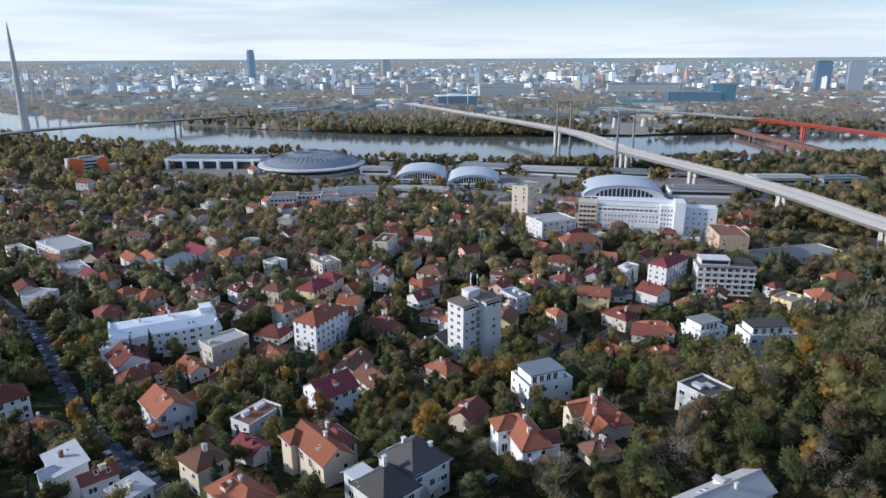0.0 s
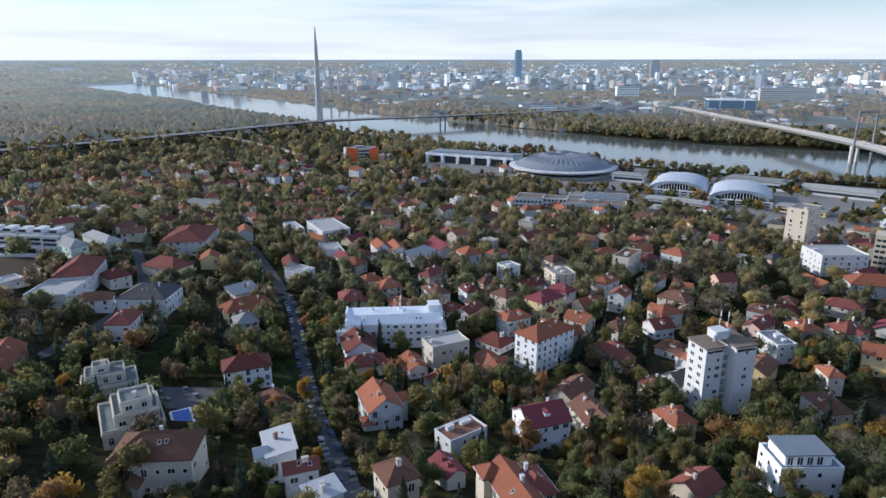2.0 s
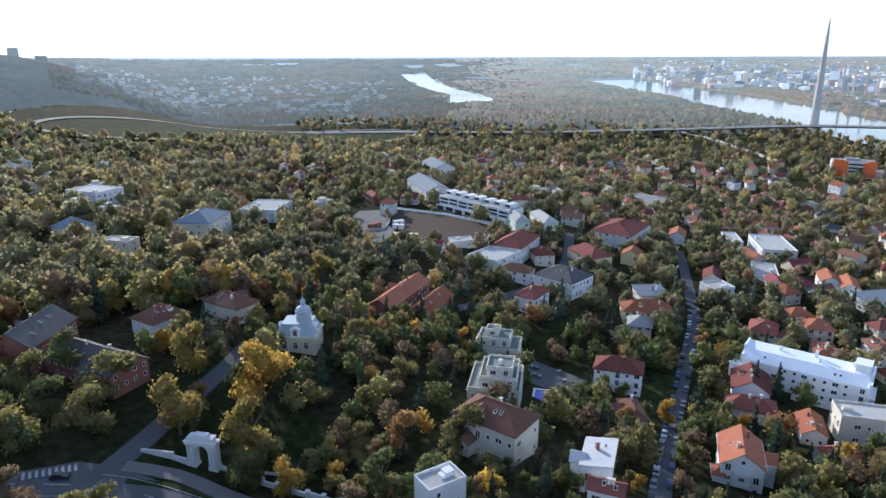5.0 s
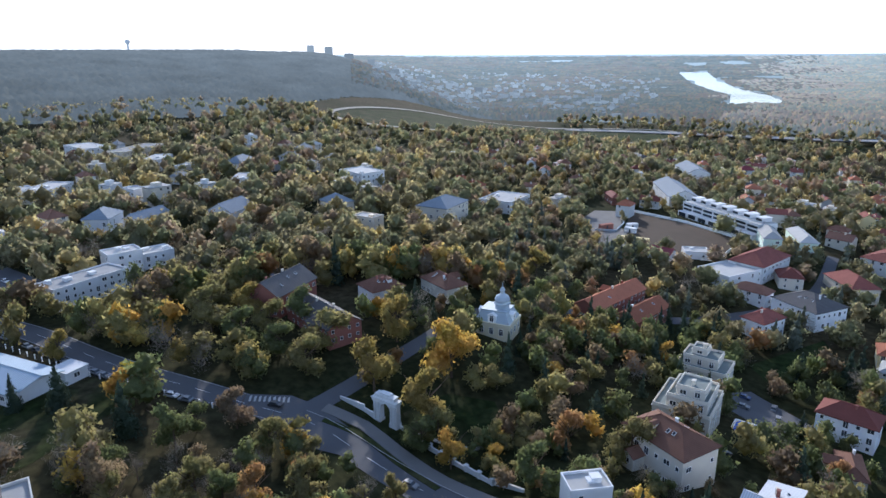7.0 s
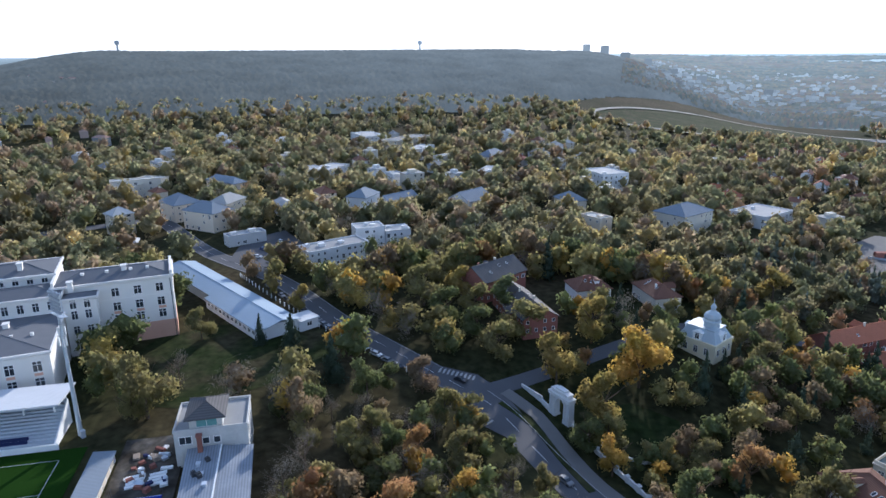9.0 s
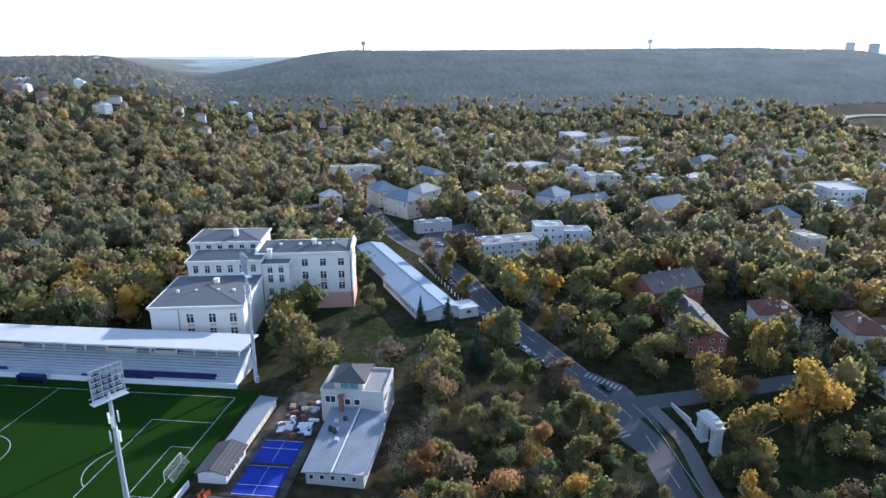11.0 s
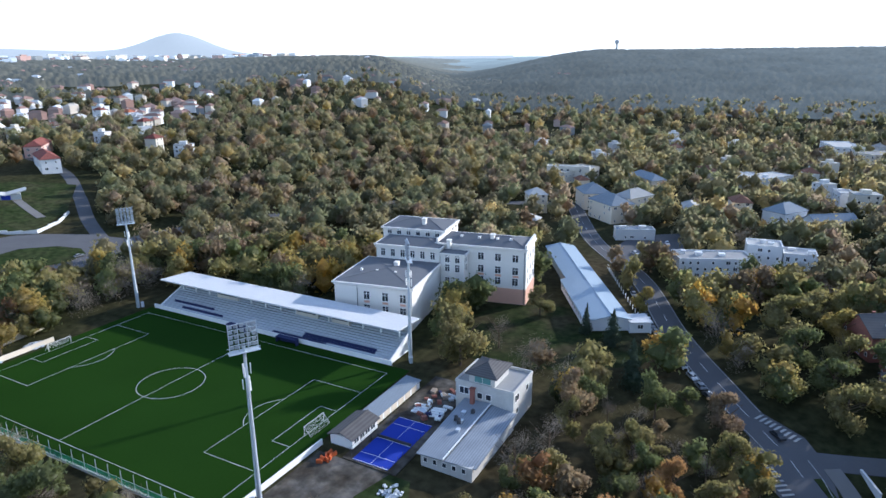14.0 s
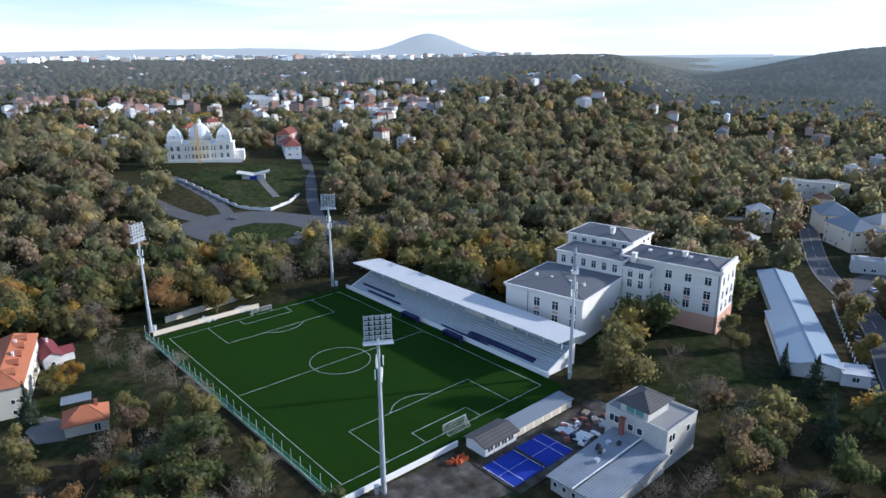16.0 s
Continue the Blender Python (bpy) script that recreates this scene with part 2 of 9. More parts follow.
class Shape:
    """Collects boxes, prisms and rings into one mesh."""
    def __init__(self):
        self.v, self.f, self.s = [], [], []

    def add(self, verts, faces, slot=0):
        k = len(self.v)
        self.v += [tuple(p) for p in verts]
        self.f += [tuple(i + k for i in f) for f in faces]
        self.s += [slot] * len(faces)
        return self

    def box(self, x0, x1, y0, y1, z0, z1, slot=0, m=None):
        c = [(x0, y0, z0), (x1, y0, z0), (x1, y1, z0), (x0, y1, z0), (x0, y0, z1), (x1, y0, z1), (x1, y1, z1), (x0, y1, z1)]
        if m is not None:
            c = [m @ Vector(p) for p in c]
        return self.add(c, [(0, 3, 2, 1), (4, 5, 6, 7), (0, 1, 5, 4), (1, 2, 6, 5), (2, 3, 7, 6), (3, 0, 4, 7)], slot)

    def beam(self, a, b, w, h=None, slot=0, n=4):
        """A straight bar of n sides from a to b."""
        a, b = Vector(a), Vector(b)
        t = (b - a).to_track_quat("Z", "Y").to_matrix()
        ring = [t @ Vector((math.cos(2 * math.pi * (i + 0.5) / n) * w / 2, math.sin(2 * math.pi * (i + 0.5) / n) * (h or w) / 2, 0)) for i in range(n)]
        k = [a + p for p in ring] + [b + p for p in ring]
        return self.add(k, [(i, (i + 1) % n, n + (i + 1) % n, n + i) for i in range(n)] + [tuple(range(n))[::-1], tuple(range(n, 2 * n))], slot)

    def lathe(self, profile, n=16, centre=(0, 0, 0), slot=0):
        """A turned body from (radius, height) pairs."""
        k, faces = [], []
        for r, z in profile:
            k += [(centre[0] + r * math.cos(2 * math.pi * i / n), centre[1] + r * math.sin(2 * math.pi * i / n), centre[2] + z) for i in range(n)]
        for j in range(len(profile) - 1):
            faces += [(j * n + i, j * n + (i + 1) % n, (j + 1) * n + (i + 1) % n, (j + 1) * n + i) for i in range(n)]
        faces += [tuple(range(n))[::-1], tuple(range((len(profile) - 1) * n, len(profile) * n))]
        return self.add(k, faces, slot)

    def prism(self, poly, z0, z1, slot=0):
        n = len(poly)
        k = [(x, y, z0) for x, y in poly] + [(x, y, z1) for x, y in poly]
        return self.add(k, [tuple(range(n))[::-1], tuple(range(n, 2 * n))] + [(i, (i + 1) % n, n + (i + 1) % n, n + i) for i in range(n)], slot)

    def mesh(self, name, mats):
        return solid(name, self.v, self.f, mats, self.s)


def thing(name, m, label, category, group="", kind=""):
    """A top-level empty at the foot of a thing."""
    ob = new(name)
    ob.empty_display_size = 0.5
    ob.matrix_world = m
    return tagged(ob, label, category, group, kind)


def part(name, shape, mats, parent, label="", at=None):
    """ONE mesh object under a thing or a part."""
    ob = new(name, shape if isinstance(shape, bpy.types.Mesh) else shape.mesh(name, mats))
    ob.parent = parent
    if at is not None:
        ob.matrix_local = at
    return tagged(ob, label)


OPEN = []           # outlines of lawns, yards, squares and ground cleared for the camera's view
TAKEN = []          # footprints: x, y, half length, half depth, turn


def take(x, y, w, d, yaw=0.0):
    TAKEN.append((x, y, w / 2, d / 2, radians(yaw)))


def free(x, y, margin=0.0):
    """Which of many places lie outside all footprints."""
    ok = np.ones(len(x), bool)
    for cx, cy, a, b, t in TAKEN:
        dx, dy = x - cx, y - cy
        u, v = dx * math.cos(t) + dy * math.sin(t), dy * math.cos(t) - dx * math.sin(t)
        ok &= ~((np.abs(u) < a + margin) & (np.abs(v) < b + margin))
    for points in OPEN:
        c = np.zeros(len(x), bool)
        for (x0, y0), (x1, y1) in zip(points, points[1:] + points[:1]):
            c ^= ((y0 > y) != (y1 > y)) & (x < (x1 - x0) * (y - y0) / (y1 - y0 + 1e-9) + x0)
        ok &= ~c
    return ok

# ---- the lie of the land ----
CX, CY, EYE_Z, RIM = 30.0, 50.0, 89.0, 2400.0


def smooth(t):
    t = np.clip(t, 0.0, 1.0)
    return t * t * (3 - 2 * t)


def polar(x, y):
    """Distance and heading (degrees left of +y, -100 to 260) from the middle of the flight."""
    dx, dy = np.asarray(x, float) - CX, np.asarray(y, float) - CY
    yaw = np.degrees(np.arctan2(-dx, dy))
    return np.hypot(dx, dy), np.where(yaw < -100, yaw + 360, yaw)


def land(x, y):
    """Height of the land before rivers are cut: hillside suburb, river plain, wooded ridges, and far ground bent up to
    the camera's eye height.
    """
    x, y = np.asarray(x, float), np.asarray(y, float)
    q = y + 0.3 * x
    amp = 28 - 11 * smooth((-x - 40) / 120)
    h = -amp * smooth((q - 100) / 150) - (45 - amp) * smooth((q - 380) / 330)
    h = np.maximum(h - 17 * smooth((x - 330) / 120) * smooth((q - 270) / 90), -45)
    h = h - 10 * np.exp(-((x + 72) ** 2 + (y - 116) ** 2) / 2900)
    r, yaw = polar(x, y)
    south = 22 * smooth((-y - 170) / 200) * smooth((yaw - 100) / 20)
    wide = smooth((yaw - 127) / 13)
    hill = 84 * smooth((r - 430) / (950 + 500 * wide)) * smooth((yaw - 115) / 9) * (1 - smooth((yaw - 200) / 40))
    ridge = 96 * smooth((r - 650) / 1150) * smooth((yaw - 50) / 16) * (1 - smooth((yaw - 103) / 17))
    h = h * (1 - ridge / 140) + south * (1 - hill / 84) + hill + ridge
    far = np.clip((r - RIM) / RIM, 0, 0.985)
    return np.where(r > RIM, EYE_Z - (EYE_Z - h) * (r / RIM) * (1 - far), h)


def pull_in(x, y):
    """A true far place, drawn in so that all of the distance lies inside 4.7 km."""
    dx, dy = x - CX, y - CY
    r = math.hypot(dx, dy)
    k = 1 if r < RIM else (RIM + RIM * (1 - RIM / r)) / r
    return CX + dx * k, CY + dy * k


def along(points, step):
    """Points every step metres on the smooth line through the given ones."""
    p = [Vector(v) for v in points]
    out = []
    for i in range(len(p) - 1):
        a, b, c, d = p[max(i - 1, 0)], p[i], p[i + 1], p[min(i + 2, len(p) - 1)]
        k = max(1, round((c - b).length / step))
        for j in range(k):
            t = j / k
            out.append(0.5 * (2 * b + (c - a) * t + (2 * a - 5 * b + 4 * c - d) * t * t + (3 * b - a - 3 * c + d) * t ** 3))
    return out + [p[-1]]


RIVER = along([pull_in(*p) for p in ((1900, 250), (1350, 430), (1000, 600), (730, 745), (495, 930), (290, 1210), (120, 1500), (-60, 1850), (-380, 2550), (-1100, 3900))], 110)
LAKE = along([pull_in(*p) for p in ((-935, 1800), (-1120, 2150), (-1600, 2700), (-2900, 4500))], 110)


def gap(x, y, line):
    """Distance of places from a line of points."""
    x, y = np.asarray(x, float), np.asarray(y, float)
    best = np.full(x.shape, 1e9)
    for p, q in zip(line[:-1], line[1:]):
        d = q - p
        t = np.clip(((x - p[0]) * d[0] + (y - p[1]) * d[1]) / max(d.length_squared, 1e-9), 0, 1)
        best = np.minimum(best, np.hypot(x - p[0] - t * d[0], y - p[1] - t * d[1]))
    return best


def bed(x, y):
    """How deep rivers are cut below the land, 0 to 1."""
    return np.maximum(1 - smooth((gap(x, y, RIVER) - 132) / 22), 1 - smooth((gap(x, y, LAKE) - 62) / 16))


def ground(x, y):
    return float(land(x, y))

# ---- ground: one sheet to the horizon ----
def ground_material(name, low, middle, high, size=0.012):
    """Grass, litter and bare earth in broad patches with a fine grain."""
    m = bpy.data.materials.new(name)
    m.use_nodes = True
    n, l = m.node_tree.nodes, m.node_tree.links
    b = n["Principled BSDF"]
    b.inputs["Roughness"].default_value = 0.95
    b.inputs["Specular IOR Level"].default_value = 0.02
    geo = n.new("ShaderNodeNewGeometry")
    def noisy(s, d, stops):
        t, r = n.new("ShaderNodeTexNoise"), n.new("ShaderNodeValToRGB")
        t.inputs["Scale"].default_value, t.inputs["Detail"].default_value = s, d
        l.new(geo.outputs["Position"], t.inputs["Vector"])
        l.new(t.outputs["Fac"], r.inputs["Fac"])
        r.color_ramp.elements.new(0.5)
        for e, (p, c) in zip(r.color_ramp.elements, stops):
            e.position, e.color = p, (*c, 1)
        return r.outputs["Color"], t
    a, _ = noisy(size, 5, ((0.36, low), (0.5, middle), (0.64, high)))
    c, t = noisy(0.35, 6, ((0.3, (0.55, 0.55, 0.55)), (0.5, (0.95, 0.95, 0.95)), (0.7, (1.4, 1.35, 1.3))))
    k = n.new("ShaderNodeMix")
    k.data_type, k.blend_type = "RGBA", "MULTIPLY"
    k.inputs["Factor"].default_value = 1
    l.new(a, k.inputs["A"])
    l.new(c, k.inputs["B"])
    l.new(k.outputs["Result"], b.inputs["Base Color"])
    bp = n.new("ShaderNodeBump")
    bp.inputs["Strength"].default_value, bp.inputs["Distance"].default_value = 0.6, 0.4
    l.new(t.outputs["Fac"], bp.inputs["Height"])
    l.new(bp.outputs[0], b.inputs["Normal"])
    return m


GRASS = ground_material("lawn", (0.030, 0.046, 0.016), (0.041, 0.054, 0.021), (0.058, 0.060, 0.030), 0.06)


def sheet():
    rings = [0.0] + list(np.geomspace(12, 420, 70)) + list(np.geomspace(426, 4740, 190))
    n = 256
    a = np.arange(n) * 2 * np.pi / n
    r = np.array(rings[1:])
    x = np.concatenate([[CX], (CX + r[:, None] * np.cos(a)).ravel()])
    y = np.concatenate([[CY], (CY + r[:, None] * np.sin(a)).ravel()])
    z = land(x, y) - 5.0 * bed(x, y)
    faces = [(0, 1 + i, 1 + (i + 1) % n) for i in range(n)]
    for j in range(len(r) - 1):
        p, q = 1 + j * n, 1 + (j + 1) * n
        faces += [(p + i, q + i, q + (i + 1) % n, p + (i + 1) % n) for i in range(n)]
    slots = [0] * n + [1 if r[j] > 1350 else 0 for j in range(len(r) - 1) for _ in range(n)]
    # beyond 1350 m the ground emits a bluish tone that imitates haze
    far = material("far_plain", (0.060, 0.060, 0.045), 0.95, 0.5, 0.006, 0.05, 0, haze_glow=(0.085, 0.112, 0.132), spec=0.0)
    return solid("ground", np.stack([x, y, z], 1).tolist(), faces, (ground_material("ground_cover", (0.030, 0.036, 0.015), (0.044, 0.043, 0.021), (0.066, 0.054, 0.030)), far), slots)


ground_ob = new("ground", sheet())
ground_ob.data.polygons.foreach_set("use_smooth", [True] * len(ground_ob.data.polygons))
tagged(ground_ob, "hilly ground of dark grass, leaf litter and earth", "ground", kind="structure")


def water_material():
    m = material("river_water", (0.10, 0.115, 0.11), 0.09, 0.15, 0.01, 0.08, 0.0, spec=0.5)
    n, l = m.node_tree.nodes, m.node_tree.links
    t, bp = n.new("ShaderNodeTexNoise"), n.new("ShaderNodeBump")
    t.inputs["Scale"].default_value, t.inputs["Detail"].default_value = 0.12, 4
    bp.inputs["Strength"].default_value, bp.inputs["Distance"].default_value = 0.25, 0.5
    g = n.new("ShaderNodeNewGeometry")
    l.new(g.outputs["Position"], t.inputs["Vector"])
    l.new(t.outputs["Fac"], bp.inputs["Height"])
    l.new(bp.outputs[0], n["Principled BSDF"].inputs["Normal"])
    return m


def strip(line, half, lift, crossways=1, z=None):
    """Vertices and faces of a band along a line, lying on the land."""
    v, f = [], []
    for i, p in enumerate(line):
        d = (line[min(i + 1, len(line) - 1)] - line[max(i - 1, 0)]).normalized()
        side = Vector((-d[1], d[0]))
        for k in range(crossways + 1):
            q = Vector((p[0], p[1])) + side * half * (2 * k / crossways - 1)
            v.append((q[0], q[1], (ground(q[0], q[1]) if z is None else z(i)) + lift))
    c = crossways + 1
    for i in range(len(line) - 1):
        f += [(i * c + k, (i + 1) * c + k, (i + 1) * c + k + 1, i * c + k + 1) for k in range(crossways)]
    return v, f


WATER = water_material()
for name, line, half, words in (("river", along(RIVER, 40), 165, "wide calm grey-blue river"), ("lake", along(LAKE, 40), 85, "long calm lake that mirrors the sky")):
    ob = new(name, solid(name, *strip(line, half, -2.2, 8), WATER))
    tagged(ob, words, "water", kind="structure")



def patch(name, points, lift, mat, label, category, step=8.0):
    """A lawn or square laid over the land, with clean edges."""
    rim = []
    for (x0, y0), (x1, y1) in zip(points, points[1:] + points[:1]):
        k = max(1, round(math.hypot(x1 - x0, y1 - y0) / step))
        rim += [Vector((x0 + (x1 - x0) * i / k, y0 + (y1 - y0) * i / k)) for i in range(k)]
    xs, ys = [p[0] for p in points], [p[1] for p in points]
    inner = [Vector((x, y)) for x in np.arange(min(xs) + step / 2, max(xs), step) for y in np.arange(min(ys) + step / 2, max(ys), step)]
    v, _, f, *_ = geometry.delaunay_2d_cdt(rim + inner, [], [list(range(len(rim)))], 1, 1e-4)
    OPEN.append(points)
    return tagged(new(name, solid(name, [(p[0], p[1], ground(p[0], p[1]) + lift) for p in v], [tuple(t) for t in f], mat)), label, category, kind="structure")


ROADS = []
PALELINE = material("worn_line", (0.30, 0.30, 0.29), 0.8, 0.5, 0.3, 3.0, 0)


def road(points, half, words="grey asphalt road", name="road", mat=None, lift=0.12, lines=False):
    line = along(points, 6)
    v, f = strip(line, half, lift, 3)
    top = len(v)
    v += [(a, b, c - 0.5) for a, b, c in v]
    f += [tuple(top + i for i in reversed(q)) for q in list(f)]
    c = 4
    for i in range(len(line) - 1):
        for k in (0, 3):
            a, b = i * c + k, (i + 1) * c + k
            f.append((a, a + top, b + top, b) if k == 0 else (a, b, b + top, a + top))
    ob = tagged(new(name, solid(name, v, f, mat or ASPHALT)), words, name, kind="structure")
    ROADS.append((line, half))
    if lines:
        s = Shape()
        for i in range(0, len(line) - 1, 2):
            p, q = line[i], line[i + 1]
            d = (q - p).normalized() * 0.055
            s.add([(p[0] - d[1], p[1] + d[0], ground(*p) + lift + 0.05), (p[0] + d[1], p[1] - d[0], ground(*p) + lift + 0.05), (q[0] + d[1], q[1] - d[0], ground(*q) + lift + 0.05), (q[0] - d[1], q[1] + d[0], ground(*q) + lift + 0.05)], [(0, 1, 2, 3)])
        part("centre_line", s, WHITE, ob, "dashed white centre line")
        for side in (-1, 1):
            s = Shape()
            for i in range(len(line) - 1):
                p, q = line[i], line[i + 1]
                d = (q - p).normalized()
                o = Vector((-d[1], d[0])) * side * (half - 0.35)
                e = Vector((-d[1], d[0])) * 0.09
                s.add([(*(w + o + k * e), ground(*w) + lift + 0.06) for w, k in ((p, -1), (q, -1), (q, 1), (p, 1))], [(0, 1, 2, 3)])
            part("edge_line", s, PALELINE, ob, "pale edge line along the kerb")
    return ob


road([(-330, -30), (-254, 4), (-205, 37), (-153, 60), (-120, 81), (-98, 98), (-72, 105), (-40, 112), (-10, 128), (16, 148)], 4.6, lines=True)
road([(14, 140), (10, 165), (3, 215), (-3, 267), (-10, 325), (-25, 385), (-40, 440)], 2.7, "narrow asphalt street lined with parked cars")
road([(-104, 96), (-108.5, 111), (-113, 127), (-119, 149), (-129, 182), (-120, 230), (-95, 290), (-85, 350), (-105, 420)], 3.0, "narrow asphalt street between villa gardens")
road([(-60, -330), (-75, -262), (-84, -240), (-82, -212), (-96, -196), (-140, -200), (-190, -190), (-280, -140), (-330, -30)], 5.0)

# ---- houses ----
def window_mesh(name, w, h):
    """A casement in one body: proud frame, reveal and recessed dark pane. It looks along -y from its own foot."""
    s, t = Shape(), 0.1
    ring = lambda a, y: [(-w / 2 + a, y, a), (w / 2 - a, y, a), (w / 2 - a, y, h - a), (-w / 2 + a, y, h - a)]
    v = ring(0, 0.05) + ring(0, -0.08) + ring(t, -0.08) + ring(t, -0.01)
    for j in range(3):
        s.add([], [])
        s.f += [(j * 4 + i, j * 4 + (i + 1) % 4, j * 4 + 4 + (i + 1) % 4, j * 4 + 4 + i) for i in range(4)]
    s.v, s.f, s.s = v, s.f + [(12, 13, 14, 15)], [0] * 12 + [1]
    if w > 1.2:
        s.box(-0.05, 0.05, -0.07, 0.0, t, h - t)
    if h > 2.3:
        s.box(-w / 2 + t, w / 2 - t, -0.065, 0.0, h * 0.66, h * 0.66 + 0.1)
    return s.mesh(name, (FRAME, GLASS))


WIN = {"small": window_mesh("window", 1.1, 1.3), "wide": window_mesh("window", 1.9, 1.5), "door": window_mesh("window", 1.5, 2.2), "tall": window_mesh("window", 1.5, 2.4)}


def roof_shape(kind, w, d, z, rise, over, thick=0.22):
    """Roof slabs with eaves, as one closed body."""
    a, b = w / 2 + over, d / 2 + over
    drop = rise * over / (d / 2)
    z0, z1 = z - drop * 0.6, z + rise
    s = Shape()
    if kind == "hip":
        k = max(w / 2 - d / 2, 0.4) if w > d else 0.4
        top = [(-a, -b, z0), (a, -b, z0), (a, b, z0), (-a, b, z0), (-k, 0, z1), (k, 0, z1)]
        f = [(0, 1, 5, 4), (1, 2, 5), (2, 3, 4, 5), (3, 0, 4)]
        low = [(x, y, c - thick) for x, y, c in top[:4]]
        s.add(top + low, f + [(0, 6, 7, 1), (1, 7, 8, 2), (2, 8, 9, 3), (3, 9, 6, 0), (6, 9, 8, 7)])
        s.beam((-k, 0, z1), (k, 0, z1), 0.3)
        for x, y in ((-a, -b), (a, -b), (a, b), (-a, b)):
            s.beam((x, y, z0), (math.copysign(k, x), 0, z1), 0.24)
    elif kind == "gable":
        top = [(-a, -b, z0), (a, -b, z0), (a, 0, z1), (-a, 0, z1), (-a, b, z0), (a, b, z0)]
        low = [(x, y, c - thick) for x, y, c in top]
        s.add(top + low, [(0, 1, 2, 3), (3, 2, 5, 4), (7, 6, 9, 8), (8, 9, 10, 11), (0, 6, 7, 1), (4, 5, 11, 10), (0, 3, 9, 6), (3, 4, 10, 9), (1, 7, 8, 2), (2, 8, 11, 5)])
        s.beam((-a, 0, z1), (a, 0, z1), 0.3)
    elif kind == "shed":
        top = [(-a, -b, z), (a, -b, z), (a, b, z + rise), (-a, b, z + rise)]
        low = [(x, y, c - thick) for x, y, c in top]
        s.add(top + low, [(0, 1, 2, 3), (7, 6, 5, 4), (0, 4, 5, 1), (1, 5, 6, 2), (2, 6, 7, 3), (3, 7, 4, 0)])
    return s


def walls_shape(kind, w, d, z, rise, foot):
    s = Shape().box(-w / 2, w / 2, -d / 2, d / 2, foot, z)
    if kind == "gable":
        for x in (-w / 2, w / 2 - 0.25):
            s.add([(x, -d / 2, z), (x, d / 2, z), (x, 0, z + rise - 0.1), (x + 0.25, -d / 2, z), (x + 0.25, d / 2, z), (x + 0.25, 0, z + rise - 0.1)],
                  [(0, 2, 1), (3, 4, 5), (0, 3, 5, 2), (1, 2, 5, 4), (0, 1, 4, 3)])
    if kind == "shed":
        s.add([(-w / 2, -d / 2, z), (w / 2, -d / 2, z), (w / 2, d / 2, z), (-w / 2, d / 2, z), (w / 2, d / 2, z + rise - 0.2), (-w / 2, d / 2, z + rise - 0.2)],
              [(0, 1, 4, 5), (1, 2, 4), (0, 5, 3), (2, 3, 5, 4), (0, 3, 2, 1)])
    return s


def put_windows(ob, w, d, h, floors, gap_at=2.9, kinds=("small", "wide", "door"), rng=random, skip=0.2, name="window"):
    """Rows of windows, storey by storey; far houses get them only on walls facing the flight."""
    step = h / floors
    place = ob.matrix_world.translation
    turn = ob.matrix_world.to_euler().z
    view = Vector((CX - place[0], CY - place[1]))
    for side, (length, off) in enumerate(((w, d), (d, w), (w, d), (d, w))):
        out = turn + math.pi / 2 * side
        if view.length > 150 and view[0] * math.sin(out) - view[1] * math.cos(out) < -25:
            continue            # no windows on walls turned away from the flight, which never sees them
        n = max(1, int((length - 1.0) / gap_at))
        for i in range(n):
            for k in range(floors):
                if rng.random() < skip:
                    continue
                u = (i + 0.5) * length / n - length / 2
                kind = kinds[0] if rng.random() < 0.6 or len(kinds) == 1 else rng.choice(kinds[1:])
                if kind == "wide" and length / n < 2.5:
                    kind = kinds[0]
                low = 0.25 if kind == "door" else 0.95
                if k * step + low + 1.5 > h:
                    low = 0.6
                part(name, WIN[kind], None, ob, at=pose(0, 0, 0, 0, 0, 90 * side) @ pose(u, -off / 2 - 0.004, k * step + low * min(1, step / 2.9)))


ROOF_WORDS = {"hip": "hipped roof", "gable": "gable roof", "flat": "flat roof", "shed": "sloping roof"}
COUNT = {1: "one-storey", 2: "two-storey", 3: "three-storey", 4: "four-storey", 5: "five-storey", 6: "six-storey"}
rnd = random.Random(7)


